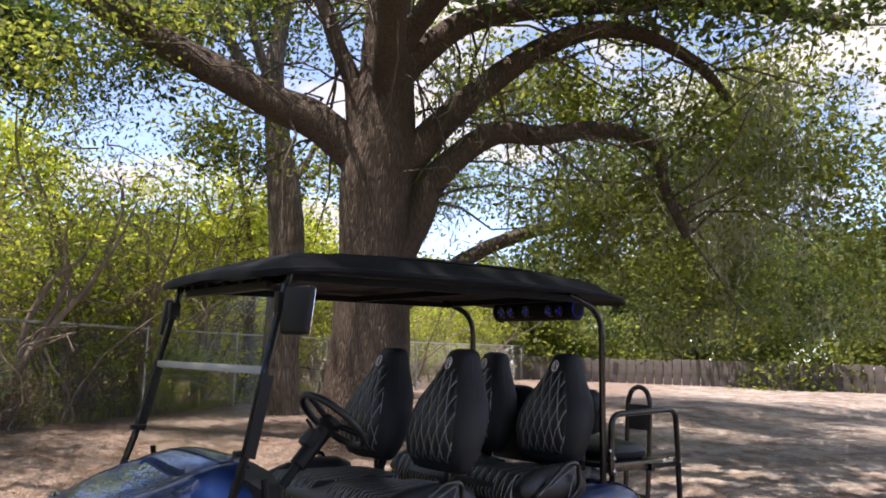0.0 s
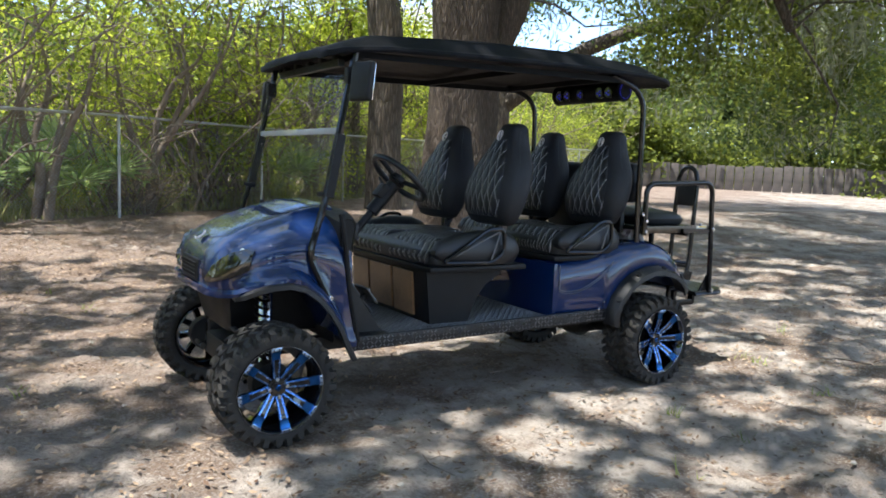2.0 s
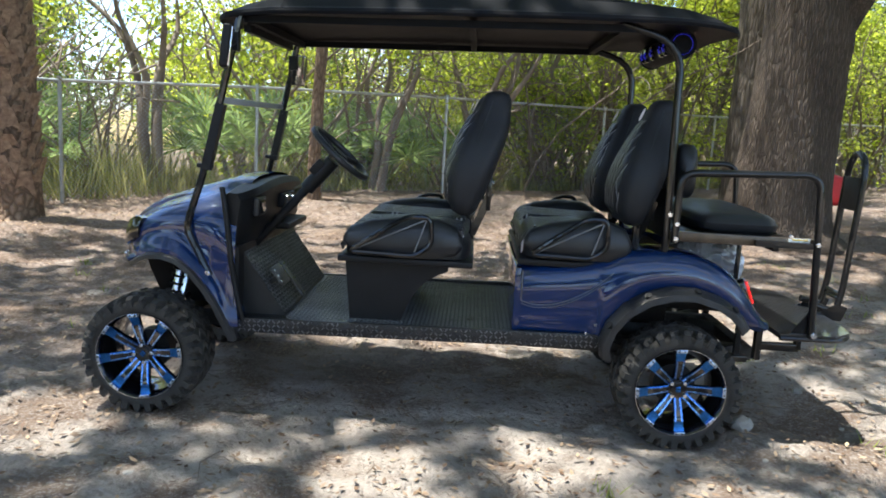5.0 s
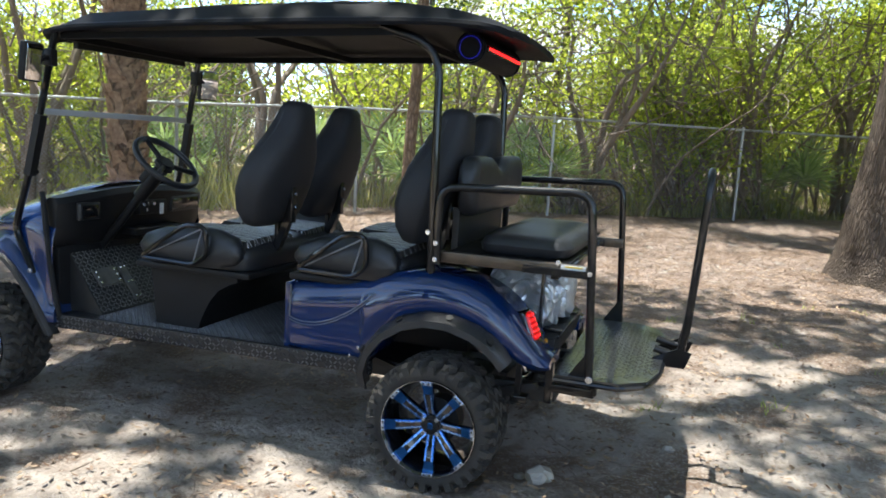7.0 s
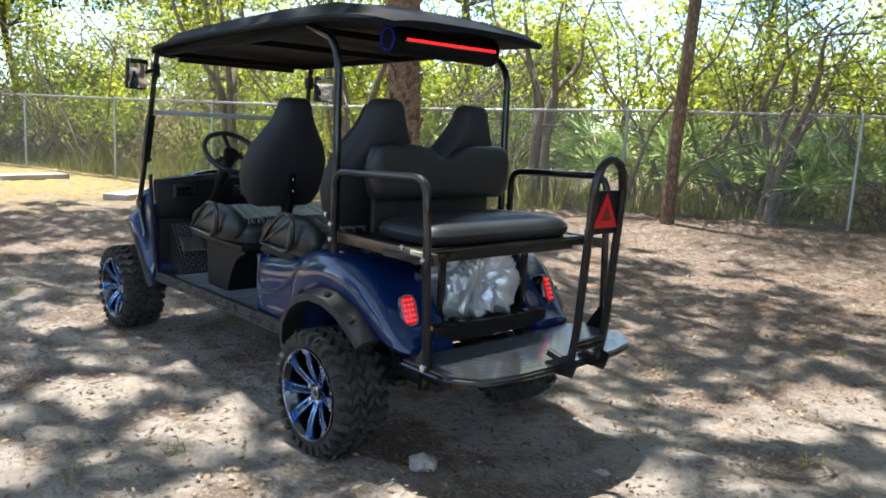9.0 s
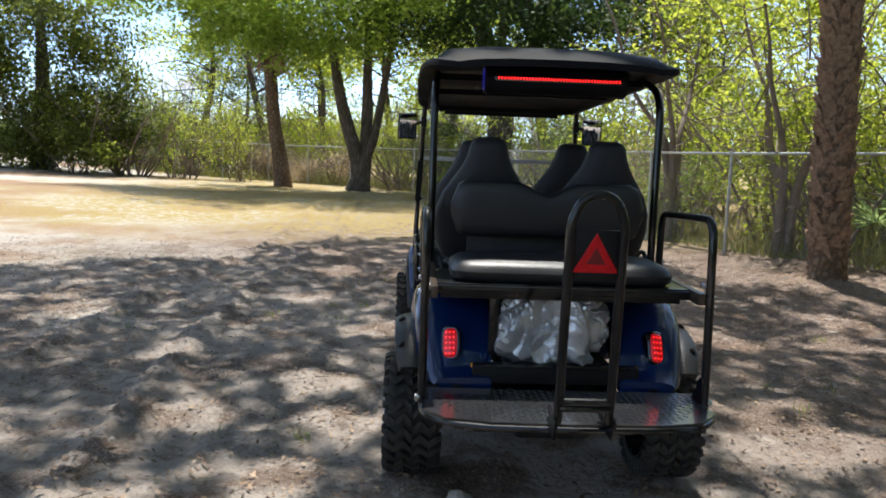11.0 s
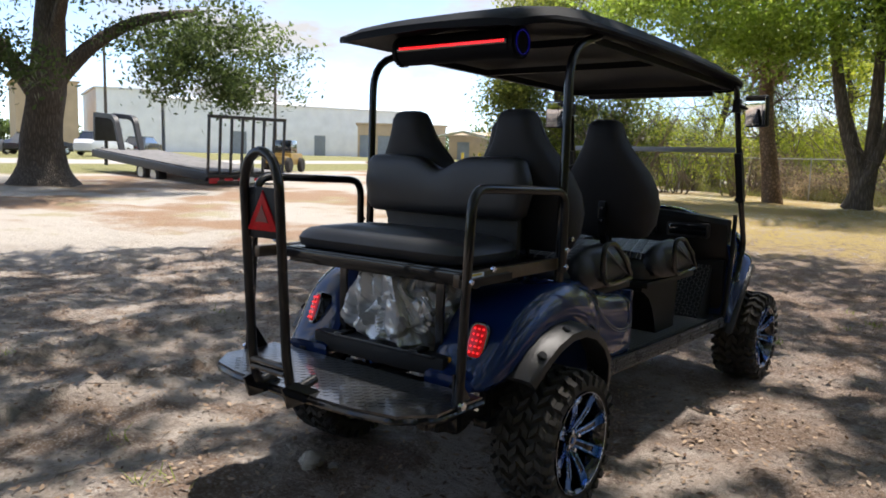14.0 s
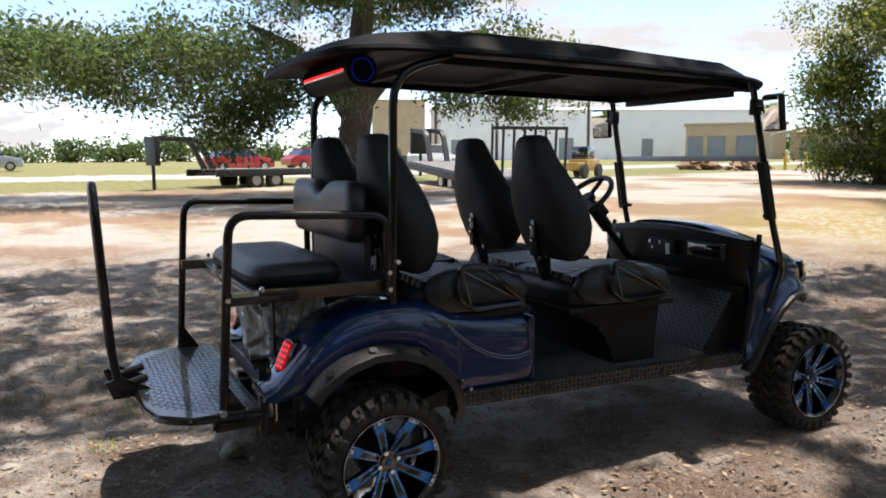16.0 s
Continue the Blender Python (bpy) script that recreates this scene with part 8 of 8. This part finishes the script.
def gooseneck(at, turn, length, label, gate=True, scale=1.0):
    """A flatbed trailer; local x runs from its gate end to its neck."""
    t_ = thing("flatbed_trailer", at, label, "trailer", turn=turn)
    bm = bmesh.new()
    for y in (-1.2, 1.2):
        box(bm, (0, y - 0.06, 0.55), (length, y + 0.06, 0.80), 0.01)
    for i in range(int(length / 0.6) + 1):
        box(bm, (i * 0.6, -1.15, 0.60), (i * 0.6 + 0.08, 1.15, 0.72))
    part("frame", bm, TRAILER_PAINT, t_)
    for i in range(12):
        bm = bmesh.new()
        box(bm, (0.02, -1.14 + i * 0.19, 0.80), (length, -0.965 + i * 0.19, 0.84))
        part("deck_board", bm, DECK, t_)
    bm = bmesh.new()
    for y in (-0.35, 0.35):
        tube(bm, [(length - 0.4, y, 0.7), (length + 0.2, y, 1.9), (length + 0.5, y, 2.0), (length + 2.0, y, 2.0)], 0.09, 6, 0.2, square=True)
    box(bm, (length + 1.8, -0.45, 1.0), (length + 2.0, 0.45, 2.05), 0.02)
    tube(bm, [(length + 1.9, 0, 1.0), (length + 1.9, 0, 0.05)], 0.07, 8)
    part("gooseneck", bm, TRAILER_PAINT, t_)
    for x in (length * 0.42, length * 0.42 + 0.9):
        for y in (-1.05, 1.05):
            bm = bmesh.new()
            disc(bm, (x, y, 0.38), 0.38, 0.26, (0, 1, 0), 20, 0.04)
            w_ = part("wheel", bm, RUBBER, t_)
            bm = bmesh.new()
            disc(bm, (x, y * 1.13, 0.38), 0.2, 0.03, (0, 1, 0), 14, 0.01)
            part("rim", bm, SILVER_PAINT, w_)
    if gate:
        bm = bmesh.new()
        box(bm, (-0.10, -1.25, 0.67), (0.0, 1.25, 0.77), 0.01)
        gt = part("ramp_gate", bm, TRAILER_PAINT, t_)
        bm = bmesh.new()
        box(bm, (-0.10, -1.25, 2.37), (0.0, 1.25, 2.47), 0.01)
        part("gate_rail", bm, TRAILER_PAINT, gt)
        for i in range(8):
            y = -1.22 + i * 2.44 / 7
            bm = bmesh.new()
            box(bm, (-0.085, y - 0.03, 0.72), (-0.015, y + 0.03, 2.42), 0.006)
            part("gate_bar", bm, TRAILER_PAINT, gt)
        for i in range(6):
            bm = bmesh.new()
            box(bm, (-0.115, -1.2 + i * 0.42, 0.58), (-0.105, -0.95 + i * 0.42, 0.66))
            part("red_tape", bm, RED_TAPE, t_)
        for y in (-1.1, 1.1):
            bm = bmesh.new()
            box(bm, (-0.14, y - 0.12, 0.50), (-0.10, y + 0.12, 0.66), 0.01)
            part("tail_panel", bm, RED_TAPE, t_)
        bm = bmesh.new()
        box(bm, (-0.13, -0.2, 0.52), (-0.11, 0.2, 0.68), 0.004)
        part("plate_bar", bm, WHITE_LABEL, t_)
    return t_


ramp_trailer = gooseneck((-13.4, -19.1, gz(-13.4, -19.1) - 0.12), -96, 8.0, "black flatbed trailer with an upright barred ramp gate")
ramp_trailer.matrix_basis = ramp_trailer.matrix_basis @ pose(0, 0, -0.38, 0, -4, 0) @ Matrix.Diagonal((1.16, 1.16, 1.12, 1))
gooseneck((-8.2, -29.2, gz(-8.2, -29.2) - 0.15), 18, 4.6, "black gooseneck trailer parked under the oak", False)

loader = thing("loader", (-21.2, -26.4, gz(-21.2, -26.4)), "yellow loader parked behind the trailer", "machine", turn=30)
bm = bmesh.new()
box(bm, (-1.8, -0.7, 0.5), (0.6, 0.7, 1.3), 0.08)
box(bm, (0.6, -0.6, 0.6), (2.0, 0.6, 1.1), 0.08)
part("body", bm, YELLOW_PAINT, loader)
bm = bmesh.new()
box(bm, (-0.9, -0.6, 1.3), (0.3, 0.6, 2.2), 0.05)
part("cab", bm, CAR_GLASS, loader)
loader.matrix_basis = loader.matrix_basis @ Matrix.Diagonal((0.68, 0.68, 0.68, 1))
for x in (-1.2, 1.3):
    for y in (-0.8, 0.8):
        bm = bmesh.new()
        disc(bm, (x, y, 0.5), 0.5, 0.3, (0, 1, 0), 18, 0.05)
        part("wheel", bm, RUBBER, loader)


def debris(x, y, r, h, label):
    bm = bmesh.new()
    bmesh.ops.create_icosphere(bm, subdivisions=4, radius=1)
    for v in bm.verts:
        q = 1 + 0.35 * noise.noise(v.co * 1.7 + Vector((x, y, 0))) + 0.35 * noise.noise(v.co * 6)
        v.co = Vector((v.co.x * r * q, v.co.y * r * 0.6 * q, max(-0.1, v.co.z * h * q)))
    ob = part("soil_mound", bm, BRUSH, None, sharp=60)
    ob.matrix_basis = pose(x, y, gz(x, y), 0, 0, 40)
    tagged(ob, label, "soil mound")


debris(-34.0, -31.5, 1.9, 0.6, "brown heap of brush and soil by the garage")
debris(-35.2, -28.8, 2.0, 0.55, "tan heap of timber and soil by the garage")
for x, y in ((-36.5, -26.0), (-37.5, -24.8), (-35.8, -26.8)):
    b_ = thing("bollard", (x, y, gz(x, y)), "yellow painted steel bollard", "bollard", "yellow bollards")
    bm = bmesh.new()
    tube(bm, [(0, 0, -0.1), (0, 0, 1.0)], 0.10, 12)
    part("pipe", bm, BOLLARD_PAINT, b_)
for x, y, h in ((-35.5, -44.6, 7.0), (-21.0, -58.0, 9.0), (12.0, -70.0, 10.0), (-26.0, -52.0, 8.5)):
    p_ = thing("utility_pole", (x, y, gz(x, y)), "weathered wooden utility pole", "pole", "utility poles")
    bm = bmesh.new()
    tube(bm, [(0, 0, -0.3), (0, 0, h)], [0.13, 0.09], 8)
    part("pole_shaft", bm, GREY_BARK, p_)
    bm = bmesh.new()
    box(bm, (-0.8, -0.05, h - 0.5), (0.8, 0.05, h - 0.4))
    part("cross_arm", bm, GREY_BARK, p_)

# tree line beyond the road
ft = thing("distant_trees", (0, 0, 0), "hazy green tree line beyond the road", "trees", kind="stuff")
bl = []
random.seed(3)
for i in range(46):
    a = radians(-165 + i * 3.4)
    d = random.uniform(150, 180)
    bl.append((math.cos(a) * d, math.sin(a) * d, random.uniform(1.6, 4.6), random.uniform(6, 10), random.uniform(6, 9), random.uniform(3.0, 5.0)))
C = clusters(bl, 3000, 0.1)
quads_mesh("tree_line", leaf_quads(crown_points(C, 34, 1.0), 0.75, 0.48, 0.2), OAK_LEAF, ft)
ft2 = thing("woodland", (0, 0, 0), "dense sunlit woodland past the end of the yard", "trees", kind="stuff")
bl = []
for i in range(40):
    a = radians(-14 + i * 2.6)
    d = random.uniform(34, 48)
    bl.append((math.cos(a) * d, math.sin(a) * d, random.uniform(0.8, 6), random.uniform(3, 5), random.uniform(3, 5), random.uniform(2.4, 4.5)))
C = clusters(bl, 2500, 0.1)
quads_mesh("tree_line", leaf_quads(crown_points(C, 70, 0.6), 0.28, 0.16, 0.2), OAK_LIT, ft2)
bl = []
for i in range(54):
    a = radians(-18 + i * 2.1)
    d = random.uniform(46, 56)
    bl.append((math.cos(a) * d, math.sin(a) * d, random.uniform(1.0, 9.0), random.uniform(3, 5), random.uniform(3, 5), random.uniform(2.6, 4.5)))
C = clusters(bl, 2600, 0.05)
quads_mesh("tree_line", leaf_quads(crown_points(C, 46, 0.8), 0.50, 0.32, 0.2), OAK_LEAF, ft2)
# weathered boundary fence in front of that woodland
OLD_BOARD = mat("weathered_board", (0.10, 0.085, 0.075), 0.9, vary=0.4, scale=3, bscale=30)
bf = thing("board_fence", (0, 0, 0), "low weathered grey-brown board fence along the far woodland", "fence")
board = None
for i in range(60):
    a = radians(2 + i * 0.72)
    x, y = 33.0 * math.cos(a), 33.0 * math.sin(a)
    if board is None:
        bm = bmesh.new()
        box(bm, (-0.02, -0.19, -0.1), (0.02, 0.19, 1.15), 0.006)
        board = part("board", bm, OLD_BOARD, bf)
    ob = board if i == 0 else new("board", board.data)
    ob.parent = bf
    ob.matrix_basis = pose(x, y, gz(x, y) + random.uniform(-0.05, 0.05), 0, random.uniform(-2, 2), math.degrees(a))

# concrete slabs and a red tarp by the fence
for x, y, L, tn in ((-10.3, 2.6, 2.2, 128), (-13.6, 1.5, 1.3, 105)):
    bm = bmesh.new()
    box(bm, (-L / 2, -0.22, -0.05), (L / 2, 0.22, 0.09), 0.02)
    ob = part("concrete_slab", bm, CONCRETE)
    ob.matrix_basis = pose(x, y, gz(x, y), 0, 0, tn)
    tagged(ob, "pale concrete slab lying on the dirt", "concrete slab")
RED_TARP = mat("red_tarp", (0.50, 0.02, 0.03), 0.5, vary=0.2, scale=3)
bm = bmesh.new()
bmesh.ops.create_icosphere(bm, subdivisions=3, radius=1)
for v in bm.verts:
    q = 1 + 0.14 * noise.noise(v.co * 2.2)
    p = Vector([math.copysign(abs(c) ** 0.45, c) for c in v.co])
    v.co = Vector((p.x * 0.30 * q, p.y * 0.22 * q, max(-0.02, 0.28 + p.z * 0.30 * q)))
ob = part("red_tarp", bm, RED_TARP, None, sharp=60)
ob.matrix_basis = pose(6.0, 11.4, gz(6.0, 11.4))
tagged(ob, "red bundled tarp lying by the trees", "tarp")

# ---- litter, stones, grass ----
n_l = 60000
LX = np.concatenate([rng.uniform(-8, 7, n_l), rng.uniform(-12, 8, 26000)])
LY = np.concatenate([rng.uniform(-7, 8, n_l), rng.uniform(3.0, 9.5, 26000)])
LZ = np.array([gz(x, y) + relief(x, y) + 0.004 for x, y in zip(LX, LY)]) + rng.uniform(0, 0.012, len(LX))
tagged(quads_mesh("dead_leaves", leaf_quads(np.stack([LX, LY, LZ], 1), 0.036, 0.015, 0.9), DEAD_LEAF), "small dead brown leaves strewn over the sand", "leaf litter", kind="stuff")
bm = bmesh.new()
random.seed(13)
for i in range(420):
    x, y = random.uniform(-7, 6), random.uniform(-6.5, 8)
    a, L = random.uniform(0, 6.28), random.uniform(0.05, 0.28)
    z = gz(x, y) + relief(x, y) + 0.006
    tube(bm, [(x, y, z), (x + math.cos(a) * L * 0.5, y + math.sin(a) * L * 0.5, z + 0.008), (x + math.cos(a + 0.3) * L, y + math.sin(a + 0.3) * L, z)], [0.003, 0.0028, 0.0015], 5)
tagged(part("fallen_twigs", bm, TWIG, None, sharp=80), "thin dry twigs scattered on the ground", "twigs", kind="stuff")
bm = bmesh.new()
for pts, r in (([(2.55, -1.05, 0.02), (2.2, -1.15, 0.045), (1.85, -1.0, 0.03), (1.5, -1.1, 0.02)], 0.012), ([(2.2, -1.15, 0.045), (2.1, -1.35, 0.06), (1.95, -1.5, 0.04)], 0.008), ([(1.85, -1.0, 0.03), (1.7, -0.82, 0.05), (1.6, -0.7, 0.02)], 0.007)):
    tube(bm, pts, [r, r * 0.9, r * 0.7, r * 0.4][:len(pts)], 6, 0.0)
ob = part("fallen_branch", bm, TWIG, None, sharp=80)
tagged(ob, "dry forked branch lying on the sand", "branch")


def rock(x, y, r, seed, label, flat=0.65):
    bm = bmesh.new()
    bmesh.ops.create_icosphere(bm, subdivisions=3, radius=1)
    for v in bm.verts:
        q = 1 + 0.35 * noise.noise(v.co * 1.5 + Vector((seed, 0, 0))) + 0.12 * noise.noise(v.co * 5)
        v.co = Vector((v.co.x * r * q, v.co.y * r * 0.75 * q, v.co.z * r * flat * q + r * flat * 0.55))
    ob_ = part("rock", bm, CONCRETE, None, sharp=28)
    ob_.matrix_basis = pose(x, y, gz(x, y) + relief(x, y) - 0.01, 0, 0, seed * 40)
    tagged(ob_, label, "rock", "stones on the sand")


rock(0.40, -0.375, 0.062, 1, "pale broken concrete lump by the rear tyre")
rock(0.31, -0.33, 0.03, 2, "small brown stone by the rear tyre")
rock(1.75, -0.15, 0.05, 3, "pale flat stone on the sand", 0.4)
rock(1.35, -0.62, 0.04, 4, "pale flat stone on the sand", 0.4)
rock(0.9, 0.2, 0.03, 5, "small pale stone on the sand", 0.5)
for i in range(46):
    a, d = random.uniform(0, 6.28), random.uniform(1.2, 5.5)
    rock(-0.8 + math.cos(a) * d, math.sin(a) * d, random.uniform(0.008, 0.02), 10 + i, "small grey pebble on the sand", 0.5)
G = []
for i in range(70):
    x, y = random.uniform(-5.5, 3.5), random.uniform(-3.2, 5)
    if -2.8 < x < 0.6 and abs(y) < 0.9:
        continue
    for k in range(random.randrange(5, 16)):
        a, e, L = random.uniform(0, 6.28), random.uniform(0.5, 1.3), random.uniform(0.03, 0.09)
        bx, by = x + random.uniform(-0.06, 0.06), y + random.uniform(-0.06, 0.06)
        z = gz(bx, by) + relief(bx, by)
        d = Vector((math.cos(a) * math.cos(e), math.sin(a) * math.cos(e), math.sin(e))) * L
        sd = Vector((-math.sin(a), math.cos(a), 0)) * 0.004
        p = Vector((bx, by, z))
        G.append([tuple(p - sd), tuple(p + sd), tuple(p + d), tuple(p + d * 0.98 - sd * 0.2)])
tagged(quads_mesh("grass_tufts", np.array(G), GRASS), "sparse green grass sprigs in the sand", "grass", kind="stuff")
